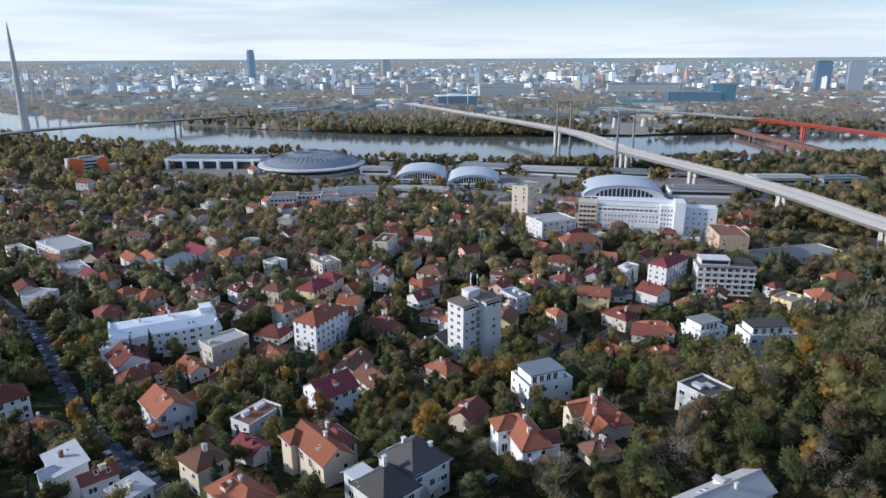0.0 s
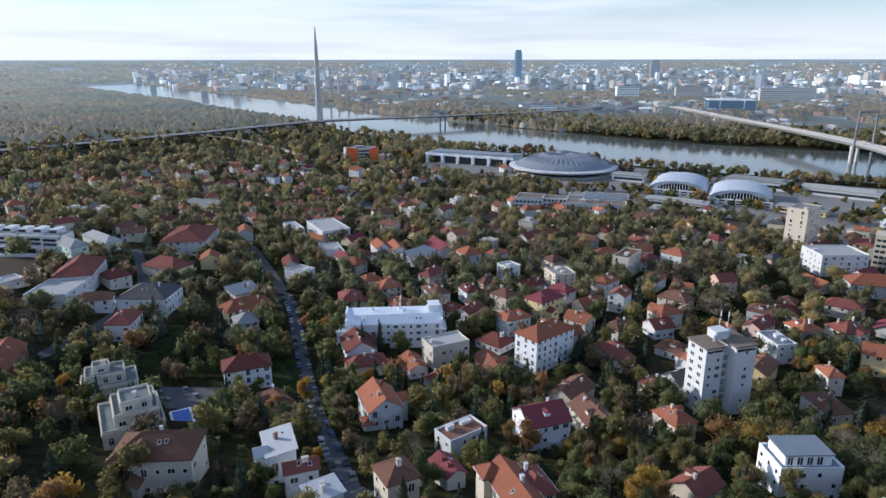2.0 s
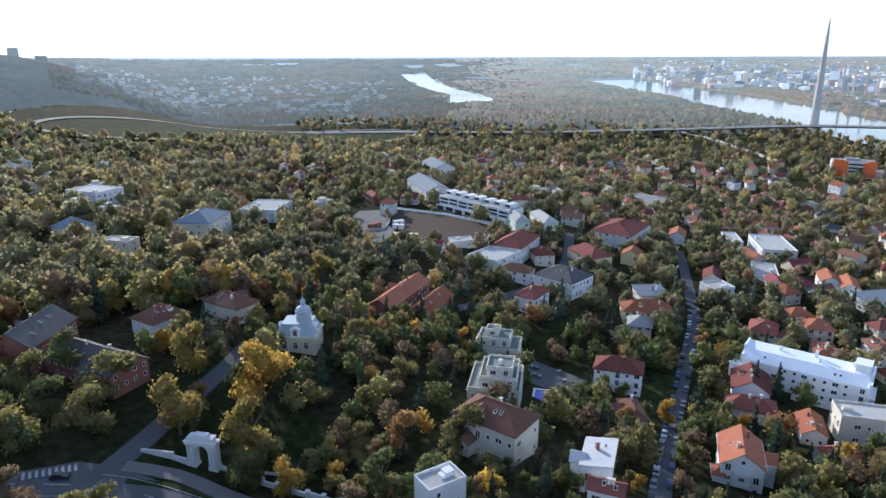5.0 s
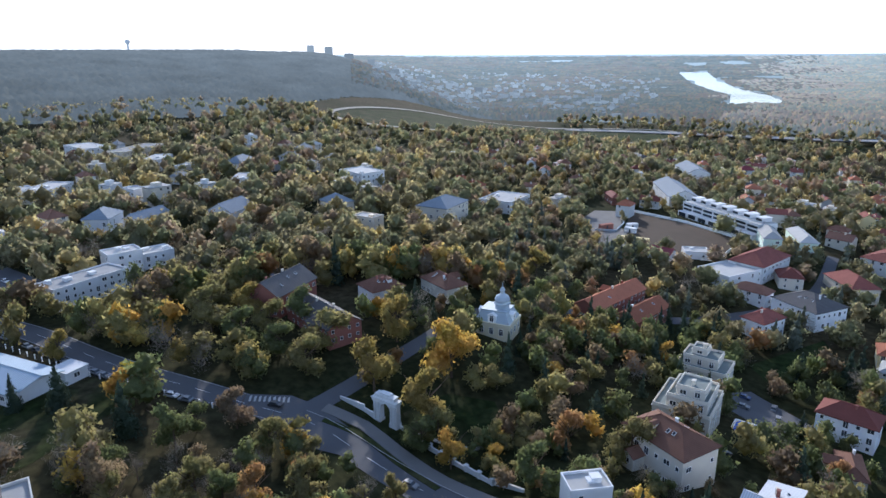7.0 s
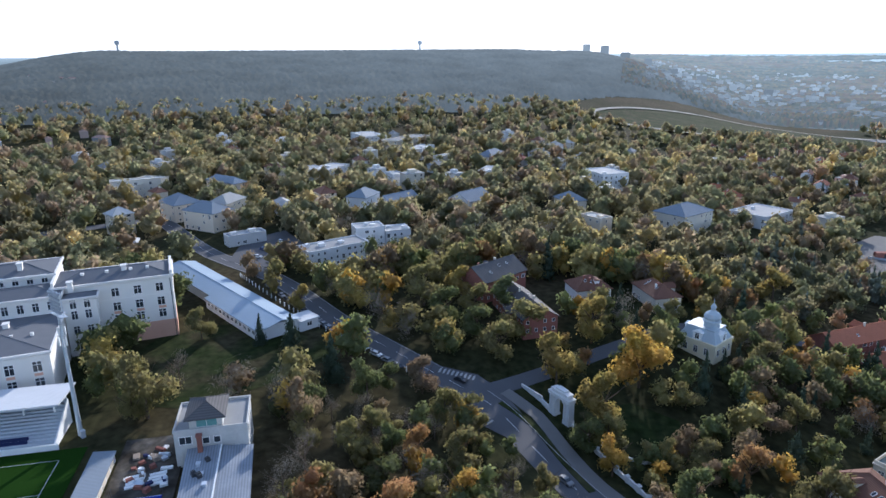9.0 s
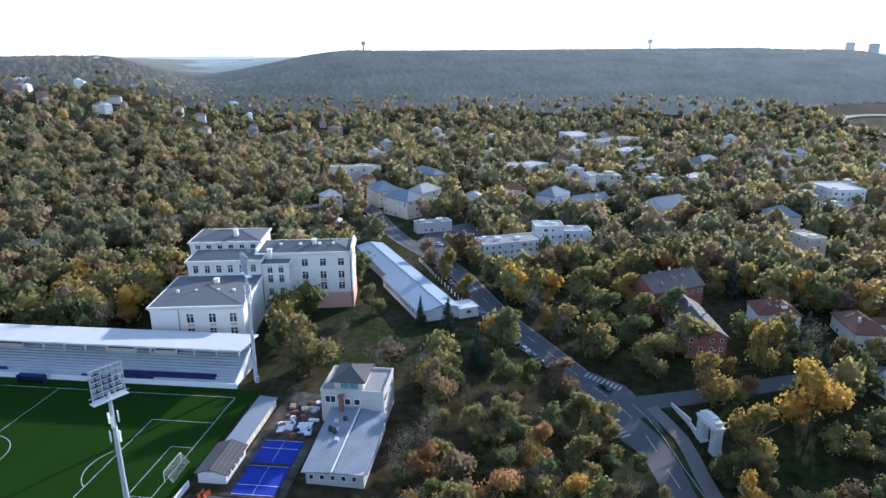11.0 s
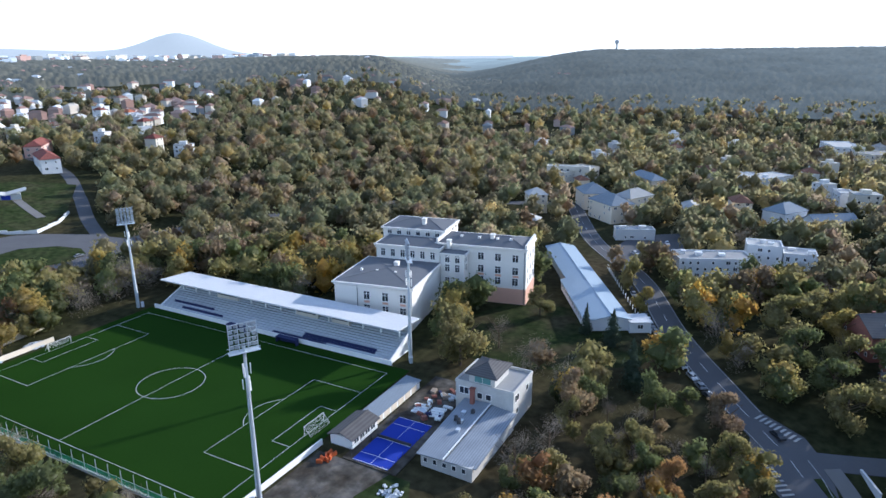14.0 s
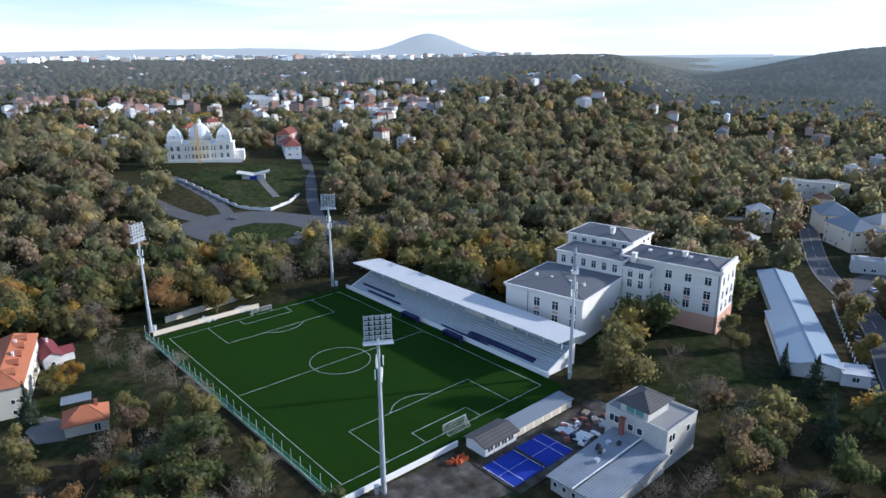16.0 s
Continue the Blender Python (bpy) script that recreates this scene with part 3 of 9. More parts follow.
def house(x, y, yaw, w, d, h, roof, wall, cover, floors, extra="", group=""):
    """A house of plastered walls under a pitched or flat roof, with chimneys, windows and balconies."""
    r, _ = polar(x, y)
    near = r < 300
    t = radians(yaw)
    corners = [(x + sx * w / 2 * math.cos(t) - sy * d / 2 * math.sin(t), y + sx * w / 2 * math.sin(t) + sy * d / 2 * math.cos(t)) for sx in (-1, 1) for sy in (-1, 1)]
    base = ground(x, y)
    foot = min(ground(*c) for c in corners) - base - 1.0
    big = floors >= 4 or w * d > 500
    label = f"{COUNT.get(floors, 'tall')} {wall} {'building' if big else 'house'} with a {cover.replace(' flat', '')} {ROOF_WORDS[roof]}"
    name = "apartment_building" if big else "house"
    ob = thing(name, pose(x, y, base, 0, 0, yaw), label, "building" if big else "house", group)
    take(x, y, w + 1.5, d + 1.5, yaw)
    rise = 0.0 if roof == "flat" else min(d * (0.16 if roof == "shed" else 0.31), 4.6)
    part("wall", walls_shape(roof, w, d, h, rise, foot), WALLS[wall], ob)
    if roof == "flat":
        s = Shape().box(-w / 2 + 0.25, w / 2 - 0.25, -d / 2 + 0.25, d / 2 - 0.25, h, h + 0.12)
        part("roof", s, ROOFS[cover], ob)
        s = Shape()
        for x0, x1, y0, y1 in ((-w / 2 - 0.05, w / 2 + 0.05, -d / 2 - 0.05, -d / 2 + 0.25), (-w / 2 - 0.05, w / 2 + 0.05, d / 2 - 0.25, d / 2 + 0.05), (-w / 2 - 0.05, -w / 2 + 0.25, -d / 2 + 0.25, d / 2 - 0.25), (w / 2 - 0.25, w / 2 + 0.05, -d / 2 + 0.25, d / 2 - 0.25)):
            s.box(x0, x1, y0, y1, h + 0.002, h + 0.7)
        part("parapet", s, WALLS[wall], ob)
        for _ in range(2 + int(w * d > 200) * 2 if near else 1):
            a, b, c = rnd.uniform(0.6, 1.8), rnd.uniform(0.6, 1.4), rnd.uniform(0.5, 1.5)
            u, v = rnd.uniform(-w / 2 + 2, w / 2 - 2), rnd.uniform(-d / 2 + 2, d / 2 - 2)
            part("roof_box", Shape().box(u - a, u + a, v - b, v + b, h + 0.12, h + 0.12 + c).box(u - a - 0.1, u + a + 0.1, v - b - 0.1, v + b + 0.1, h + 0.12 + c, h + 0.2 + c), WALLS[wall], ob)
    else:
        part("roof", roof_shape(roof, w, d, h, rise, 0.55), ROOFS[cover], ob)
        if near:
            for _ in range(rnd.choice((1, 2, 2))):
                u, v = rnd.uniform(-w * 0.32, w * 0.32), rnd.uniform(-d * 0.2, d * 0.2)
                zr = h + rise * (1 - abs(v) / (d / 2))
                part("chimney", Shape().box(u - 0.35, u + 0.35, v - 0.3, v + 0.3, zr - 0.8, zr + 1.1).box(u - 0.45, u + 0.45, v - 0.4, v + 0.4, zr + 1.1, zr + 1.25), WALLS[rnd.choice(("white", "cream", "brick red"))], ob)
            if roof in ("hip", "gable") and rnd.random() < 0.6 and w > 9 and rise > 2:
                u, side = rnd.uniform(-w * 0.15, w * 0.15), rnd.choice((-1, 1))
                dm = pose(u, side * d * 0.27, h + rise * 0.42, 0, 0, 0 if side < 0 else 180)
                part("dormer", Shape().box(-0.9, 0.9, -0.7, 1.4, -0.6, 1.0).add([(-1.1, -0.9, 0.95), (1.1, -0.9, 0.95), (1.1, 1.5, 1.1), (-1.1, 1.5, 1.1), (0, -0.9, 1.6), (0, 1.5, 1.6)], [(0, 4, 5, 3), (4, 1, 2, 5), (0, 1, 4), (2, 3, 5), (0, 3, 2, 1)], 1), (WALLS[wall], ROOFS[cover]), ob, at=dm)
            if rnd.random() < 0.7:
                for _ in range(rnd.choice((1, 2, 3))):
                    side = rnd.choice((-1, 1))
                    u, v = rnd.uniform(-w * 0.28, w * 0.28), side * d * rnd.uniform(0.16, 0.3)
                    slope = math.degrees(math.atan2(rise, d / 2))
                    zr = h + rise * (1 - abs(v) / (d / 2))
                    part("skylight", Shape().box(-0.4, 0.4, -0.6, 0.6, -0.05, 0.12).box(-0.32, 0.32, -0.52, 0.52, 0.12, 0.125, 1), (FRAME, GLASS), ob, at=pose(u, v, zr + 0.05, slope * -side))
    put_windows(ob, w, d, h, floors, 2.9 if near else 4.0, rng=rnd, skip=(0.1 if near else 0.2) if big else 0.22 if near else 0.35)
    if near and not big and w > 9.5 and roof != "flat" and rnd.random() < 0.5:
        side, u = rnd.choice((0, 180)), rnd.uniform(-w * 0.22, w * 0.22)
        w2, d2, h2 = rnd.uniform(3.6, 5.0), rnd.uniform(2.6, 4.0), h * rnd.choice((0.55, 0.8, 1.0)) - 0.3
        at = pose(0, 0, 0, 0, 0, side) @ pose(u, -d / 2 - d2 / 2 + 0.2, 0, 0, 0, 90)
        b = part("bay_wall", walls_shape("gable", d2 + 0.4, w2, h2, 1.3, foot), WALLS[wall], ob, at=at)
        part("bay_roof", roof_shape("gable", d2 + 0.4, w2, h2, 1.35, 0.35), ROOFS[cover], b)
        part("window", WIN["wide"], None, b, at=pose(-d2 / 2 - 0.204, 0, h2 - 2.2, 0, 0, -90))
    if near and floors >= 2 and not big:
        u = rnd.uniform(-w * 0.2, w * 0.2)
        side = rnd.choice((0, 180))
        z = h / floors
        s = Shape().box(-1.9, 1.9, -1.25, 0, z - 0.18, z).box(-1.9, 1.9, -1.25, -1.15, z, z + 0.95).box(-1.9, -1.8, -1.15, 0, z, z + 0.95).box(1.8, 1.9, -1.15, 0, z, z + 0.95)
        part("balcony", s, WALLS[wall], ob, at=pose(0, 0, 0, 0, 0, side) @ pose(u, -d / 2, 0))
    if big and floors >= 4:
        step = h / floors
        for k in range(1, floors):
            for side in (0, 180):
                for i in range(max(1, int(w / 7))):
                    u = (i + 0.5) * w / max(1, int(w / 7)) - w / 2
                    s = Shape().box(-1.6, 1.6, -1.1, 0, -0.15, 0).box(-1.6, 1.6, -1.1, -1.0, 0, 0.95).box(-1.6, -1.5, -1.0, 0, 0, 0.95).box(1.5, 1.6, -1.0, 0, 0, 0.95)
                    if (i + k) % 2 == 0 or w < 20:
                        part("balcony", s, WALLS[wall], ob, at=pose(0, 0, 0, 0, 0, side) @ pose(u, -d / 2, k * step + 0.2))
    if extra == "penthouse":
        s = Shape().box(-w / 2 + 1.6, w / 2 - 2.2, -d / 2 + 1.6, d / 2 - 1.2, h + 0.12, h + 2.9)
        part("penthouse", s, WALLS[wall], ob)
        part("penthouse_roof", Shape().box(-w / 2 + 1.2, w / 2 - 1.8, -d / 2 + 1.2, d / 2 - 0.8, h + 2.9, h + 3.2), ROOFS[cover], ob, "grey sheet roof slab")
        for i in range(4):
            part("window", WIN["door"], None, ob, at=pose(-w / 2 + 2.8 + i * (w - 5.5) / 4, -d / 2 + 1.596, h + 0.3))
    return ob


def off_roads(x, y, margin):
    ok = np.ones(len(x), bool)
    for line, half in ROADS:
        ok &= gap(x, y, line) > half + margin
    return ok


def terrace_row(x, y, yaw, n, unit, d, h):
    """A row of stepped white villas with long dark window bands and roof terraces."""
    ob = thing("terrace_row", pose(x, y, ground(x, y), 0, 0, yaw), "long row of stepped white modern terrace houses", "building")
    take(x, y, n * unit, d + 8, yaw)
    for i in range(n):
        u, z = (i - n / 2) * unit, 0.25 * (i % 2)
        b = part("unit", Shape().box(0, unit, -d / 2, d / 2, -5, h + z).box(0.4, unit - 0.4, -d / 2 - 4.0, -d / 2, -5, h * 0.36 + z), WALLS["white"], ob, at=pose(u, 0, 0))
        part("roof", Shape().box(0.3, unit - 0.3, -d / 2 + 0.3, d / 2 - 0.3, h + z, h + z + 0.15), ROOFS["pale flat"], b)
        part("penthouse", Shape().box(1.0, unit * 0.62, -1.5, d / 2 - 1.0, h + z + 0.15, h + z + 2.6).box(0.8, unit * 0.62 + 0.2, -1.8, d / 2 - 0.8, h + z + 2.6, h + z + 2.85), WALLS["white"], b)
        for k in range(2):
            part("window_band", Shape().box(0.8, unit - 0.8, -d / 2 - 0.06, -d / 2 - 0.004, h * (0.42 + 0.28 * k) + z, h * (0.42 + 0.28 * k) + z + 1.5), GLASS, b, "long dark window band")
        part("window_band", Shape().box(1.2, unit * 0.6, -1.56, -1.504, h + z + 0.7, h + z + 2.2), GLASS, b, "dark penthouse window")
        part("garage_door", Shape().box(1.4, unit - 1.4, -d / 2 - 4.06, -d / 2 - 4.004, 0.1 + z, h * 0.3 + z), GLASS, b, "flat dark entrance panel")
    return ob


terrace_row(-172, 421, -18, 7, 9.8, 14, 9.0)

# ---- houses one by one ----
house(54.4, 250.4, 16, 16.2, 10.3, 9, "flat", "cream", "pale flat", 2)
house(93.0, 242.3, 29, 21.6, 11.6, 14, "hip", "bright white", "orange tiled", 5)
house(68.8, 175.0, 10, 12.8, 11.6, 9.6, "gable", "bright white", "maroon metal", 3)
house(89.4, 184.5, -86, 14.8, 9.7, 6, "gable", "cream", "brown tiled", 2)
house(92.1, 209.4, 39, 15.1, 9.7, 5, "gable", "cream", "brown tiled", 1)
house(25.2, 115.7, -73, 13.2, 7.3, 8, "hip", "cream", "orange tiled", 2)
house(22.9, 140.0, -72, 8.2, 7.5, 8, "hip", "beige", "brown tiled", 2)
house(36.1, 147.7, -71, 8.3, 5.0, 5, "gable", "white", "maroon metal", 1)
house(44.6, 172.9, 26, 12.8, 7.6, 6, "flat", "white", "brown tiled", 2)
house(22.3, 246.0, 9, 15.2, 9.0, 5, "hip", "white", "dark red tiled", 1)
house(20.3, 263.0, -82, 15.4, 12.1, 5, "gable", "white", "dark red tiled", 1)
house(40.5, 243.5, -80, 12.9, 7.2, 4, "gable", "white", "orange tiled", 1)
house(47.6, 230.2, 39, 11.8, 6.2, 4, "gable", "cream", "dark red tiled", 1)
house(19.4, 316.2, -89, 13.9, 10.8, 6, "hip", "cream", "dark red tiled", 2)
house(-21.6, 242.5, 11, 16.5, 10.5, 9, "hip", "bright white", "dark red tiled", 3)
house(-8.7, 211.9, -59, 12.7, 5.9, 6, "hip", "cream", "brown tiled", 2)
house(-4.0, 160.6, -79, 11.4, 6.8, 9, "shed", "bright white", "white metal", 2)
house(1.9, 147.0, 9, 7.4, 4.2, 8, "gable", "white", "dark red tiled", 2)
house(7.0, 133.1, 24, 6.8, 5.2, 8, "shed", "white", "white metal", 2)
house(-32.5, 163.0, -6, 18.9, 12.3, 10, "hip", "cream", "brown tiled", 2)
house(-77.9, 294.3, 85, 14.8, 10.4, 8, "hip", "bright white", "dark red tiled", 2)
house(-75.1, 328.2, -13, 22.8, 19.5, 8, "hip", "bright white", "dark grey", 2)
house(-29.4, 314.2, 24, 21.9, 11.9, 6, "hip", "yellow", "orange tiled", 2)
house(-28.2, 298.0, -75, 11.0, 9.9, 5, "hip", "cream", "grey flat", 2)
house(-33.7, 338.6, 35, 14.0, 10.7, 5, "shed", "white", "blue-grey metal", 1)
house(-239.5, 462.0, -42, 57.3, 20.4, 8, "gable", "white", "blue-grey metal", 2)
house(-287.4, 556.3, -43, 44.9, 19.7, 12, "gable", "white", "blue-grey metal", 3)
house(-135.8, 403.4, -52, 33.8, 9.4, 8, "hip", "pale green", "pale flat", 2)
house(-121.5, 414.8, -49, 30.4, 9.2, 8, "hip", "pale green", "pale flat", 2)
house(-115.1, 358.0, -86, 31.0, 17.7, 8, "hip", "white", "dark red tiled", 2)
house(-116.6, 332.8, 82, 24.6, 18.9, 6, "flat", "white", "pale flat", 2)
house(-259.9, 416.1, -34, 19.9, 7.1, 6, "hip", "brick red", "dark red tiled", 2)
house(-121.0, 247.5, -83, 38.0, 11.0, 6, "gable", "brick red", "orange tiled", 2)
house(-108.0, 252.0, -83, 26.0, 11.0, 5, "gable", "brick red", "orange tiled", 2)
house(-76.1, 435.1, 86, 37.8, 26.1, 9, "hip", "white", "dark red tiled", 3)
house(-98.2, 590.2, -33, 37.0, 24.1, 6, "flat", "beige", "grey flat", 2)
house(-77.2, 375.5, -37, 23.7, 14.0, 7, "hip", "beige", "dark red tiled", 2)
house(10.0, 470.6, -71, 36.2, 19.7, 7, "flat", "white", "pale flat", 2)
house(-14.0, 474.9, -71, 24.6, 8.7, 6, "flat", "white", "pale flat", 2)
house(11.6, 406.4, -80, 23.7, 12.2, 5, "flat", "white", "pale flat", 1)
house(64.3, 383.9, 40, 21.3, 13.5, 5, "shed", "white", "blue-grey metal", 1)
house(78.7, 400.4, -75, 21.2, 13.8, 5, "gable", "white", "maroon metal", 1)
house(91.2, 374.5, -78, 12.8, 10.8, 8, "hip", "white", "orange tiled", 2)
house(41.8, 407.1, -79, 15.5, 8.7, 6, "gable", "white", "orange tiled", 2)
house(51.1, 401.6, -83, 17.7, 8.0, 6, "gable", "white", "orange tiled", 2)
house(78.4, 314.0, -78, 10.5, 7.6, 7, "hip", "white", "dark red tiled", 2)
house(72.1, 284.7, 43, 12.3, 7.1, 8, "gable", "white", "dark red tiled", 2)
house(89.4, 273.4, 15, 12.2, 8.9, 8, "hip", "white", "orange tiled", 2)
house(130.1, 326.5, -84, 13.3, 11.8, 9, "flat", "beige", "grey flat", 4)
house(149.2, 311.6, 35, 13.2, 8.6, 8, "hip", "white", "orange tiled", 2)
house(174.6, 340.5, 44, 19.8, 9.0, 12, "flat", "cream", "brown tiled", 4)
house(210.5, 351.5, -59, 13.2, 9.4, 8, "hip", "white", "orange tiled", 2)
house(158.2, 266.8, 12, 11.8, 9.7, 8, "hip", "cream", "orange tiled", 2)
house(151.2, 259.1, 7, 9.7, 9.3, 5, "gable", "white", "dark red tiled", 1)
house(122.3, 207.9, -75, 7.9, 7.6, 6, "hip", "cream", "dark red tiled", 2)
house(112.5, 177.0, -78, 10.5, 7.9, 7, "hip", "cream", "orange tiled", 2)
house(91.1, 130.7, 24, 9.2, 7.4, 5, "gable", "beige", "dark red tiled", 1)
house(120.6, 134.6, -9, 15.0, 10.6, 9, "flat", "bright white", "blue-grey metal", 3, "penthouse")
house(102.3, 93.0, -14, 8.0, 5.6, 3, "hip", "beige", "brown tiled", 1)
house(167.7, 179.2, 88, 13.6, 8.4, 8, "hip", "cream", "brown tiled", 2)
house(186.9, 229.7, 88, 13.6, 8.3, 8, "flat", "white", "blue-grey metal", 3)
house(187.5, 201.0, 79, 8.7, 5.7, 8, "hip", "cream", "orange tiled", 2)
house(182.4, 137.5, 78, 12.5, 10.4, 5, "hip", "beige", "orange tiled", 1)
house(216.4, 147.0, -9, 14.0, 10.5, 9.2, "flat", "bright white", "grey flat", 3, "penthouse")
house(217.3, 122.2, -28, 17.7, 10.0, 10, "flat", "bright white", "dark grey", 3, "penthouse")
house(146.5, 96.9, 88, 10.3, 10.2, 7, "flat", "grey", "dark grey", 2)
house(174.2, 99.2, 68, 9.0, 6.5, 5, "gable", "white", "orange tiled", 1)
house(275.7, 212.6, 12, 23.5, 10.3, 14, "hip", "white", "maroon metal", 5)
house(254.0, 181.6, 5, 11.8, 9.9, 5, "hip", "white", "orange tiled", 1)
house(267.4, 164.5, -12, 13.8, 8.5, 5, "hip", "white", "orange tiled", 1)
house(308.5, 172.5, 2, 10.3, 6.3, 6, "hip", "white", "dark red tiled", 2)
house(287.0, 153.0, 1, 13.1, 9.5, 9, "flat", "yellow", "grey flat", 3)
house(302.2, 145.7, 52, 13.7, 10.7, 9, "hip", "white", "orange tiled", 2)
house(336.4, 155.5, -11, 15.9, 8.4, 10, "hip", "yellow", "orange tiled", 3)
house(313.0, 376.8, 29, 20.4, 12.8, 28, "flat", "beige", "grey flat", 9)
house(294.0, 325.4, -9, 26.6, 21.1, 12, "flat", "white", "pale flat", 4)
house(352.1, 230.6, 50, 28.0, 16.9, 16, "flat", "tan", "brown tiled", 5)
house(284.2, 286.4, -27, 23.6, 13.7, 7, "hip", "white", "orange tiled", 2)
house(391.0, 210.0, -16, 59.5, 22.0, 6, "flat", "beige", "grey flat", 2)
house(261.9, 227.4, 13, 10.8, 6.6, 9, "flat", "white", "pale flat", 2)
house(227.8, 238.7, 2, 12.3, 11.2, 6, "hip", "cream", "dark red tiled", 2)
house(208.7, 241.6, -88, 10.7, 10.1, 7, "hip", "white", "orange tiled", 2)
house(146.0, 225.5, 17, 6.7, 6.2, 6, "hip", "white", "orange tiled", 2)
house(-171.4, 120.6, -60, 23.1, 14.4, 8, "gable", "brick red", "dark grey", 2)
house(-144.6, 124.0, 4, 28.7, 12.6, 6, "gable", "brick red", "dark grey", 2)
house(-382.0, 272.7, 8, 27.9, 21.5, 11, "flat", "white", "pale flat", 3)
house(-273.8, 269.5, -65, 28.9, 21.3, 11, "hip", "cream", "blue-grey metal", 3)
house(-292.4, 205.6, 3, 16.0, 13.4, 8, "hip", "cream", "blue-grey metal", 2)
house(-295.0, 340.2, -67, 32.3, 25.1, 8, "flat", "white", "pale flat", 2)
house(-627.7, 124.0, 15, 43.6, 23.1, 10, "flat", "white", "pale flat", 3)
house(-442.0, 61.1, 18, 25.1, 11.8, 7, "flat", "white", "pale flat", 2)
house(-155.0, 153.5, 89, 13.5, 11.8, 6, "hip", "white", "brown tiled", 1)
house(-148.5, 178.7, -1, 17.8, 10.2, 6, "hip", "cream", "brown tiled", 1)
villa = house(24.5, -107.5, 74, 35.7, 9.4, 9, "hip", "cream", "bright orange tiled", 3)
for u in (-11, -5, 1, 7, 13):
    part("dormer", Shape().box(-1.0, 1.0, -0.7, 1.6, -0.6, 1.1).add([(-1.5, -1.0, 0.7), (1.5, -1.0, 0.7), (1.5, 1.8, 0.9), (-1.5, 1.8, 0.9), (0, -1.0, 1.7), (0, 1.8, 1.7)], [(0, 4, 5, 3), (4, 1, 2, 5), (0, 1, 4), (2, 3, 5), (0, 3, 2, 1)], 1).box(-0.7, 0.7, -0.74, -0.705, -0.2, 0.8, 2), (WALLS["brick red"], ROOFS["bright orange tiled"], GLASS), villa, "rounded dormer under orange tiles", at=pose(u, 2.5, 10.3, 0, 0, 180))
house(13.3, -121.4, 90, 13.8, 5.0, 4, "gable", "white", "maroon metal", 1)
house(14.5, -73.0, -14, 9.5, 8.0, 3.4, "hip", "cream", "bright orange tiled", 1)
house(-193.7, -342.3, 66, 34.8, 11.1, 8, "hip", "white", "dark red tiled", 2)
house(-222.1, -398.2, 47, 34.3, 10.9, 8, "hip", "pink", "dark red tiled", 2)
house(-344.8, -697.7, 69, 90.0, 24.7, 8, "flat", "white", "pale flat", 2)
house(-324.9, -412.1, 65, 58.3, 22.3, 6, "flat", "white", "pale flat", 2)
house(-411.6, -56.5, -24, 38.8, 18.5, 8, "flat", "cream", "pale flat", 2)
house(102.3, 61.3, -5, 19.8, 7.3, 8, "gable", "white", "pale flat", 2)
house(-28.6, 128.0, 63, 9.2, 6.3, 9, "flat", "white", "pale flat", 3)
house(-301.7, -0.1, 49, 22.2, 14.3, 10.5, "hip", "beige", "blue-grey metal", 3)
house(-329.8, -18.2, 32, 20.0, 15.9, 10, "hip", "beige", "blue-grey metal", 3)
house(-318.9, 8.5, -28, 19.5, 12.1, 11.5, "hip", "beige", "pale flat", 3)
house(-402.9, -57.1, -78, 30.9, 8.0, 11, "flat", "cream", "pale flat", 3)
house(-391.1, 1.7, 42, 29.1, 10.3, 10, "hip", "beige", "blue-grey metal", 3)
house(-265.8, 21.0, -67, 19.0, 7.4, 5, "flat", "grey", "blue-grey metal", 1)
house(-224.0, 62.0, -66, 30.0, 13.0, 8, "flat", "white", "grey flat", 3)
house(-247.6, 80.2, -83, 14.0, 11.0, 9.5, "flat", "white", "pale flat", 3)
house(-251.0, 94.2, -83, 13.0, 11.0, 6.5, "flat", "white", "pale flat", 2)
house(-327.1, 86.4, -33, 18.6, 13.1, 9, "hip", "white", "blue-grey metal", 2)
house(-327.8, 107.8, -56, 23.9, 9.0, 6, "gable", "white", "blue-grey metal", 1)
house(-311.7, 149.1, -54, 21.9, 16.6, 7, "gable", "white", "blue-grey metal", 2)
house(-522.3, 160.3, -32, 31.6, 14.3, 9, "flat", "white", "pale flat", 2)
house(-493.9, 180.9, -53, 36.9, 8.8, 6, "flat", "white", "grey flat", 2)
house(-477.7, 213.3, -44, 28.3, 15.3, 7, "hip", "white", "blue-grey metal", 2)
house(-399.0, 117.0, 15, 14.2, 9.0, 8, "flat", "white", "pale flat", 2)
house(-405.0, 189.2, -33, 22.4, 10.5, 7, "flat", "white", "pale flat", 2)
house(-438.3, 72.4, -36, 32.2, 16.8, 8, "flat", "white", "pale flat", 2)
house(-596.0, 158.7, -46, 56.0, 20.0, 9, "flat", "beige", "grey flat", 3)
# trees kept off the camera's side of some villas so their fronts show
for x, y, w, d in ((-258, 250, 20, 18), (-211, 64, 26, 14), (-232, 88, 20, 14), (-296, -12, 18, 14), (-306, 2, 14, 14), (-250, 388, 18, 14), (-368, 264, 22, 14)):
    take(x, y, w, d)

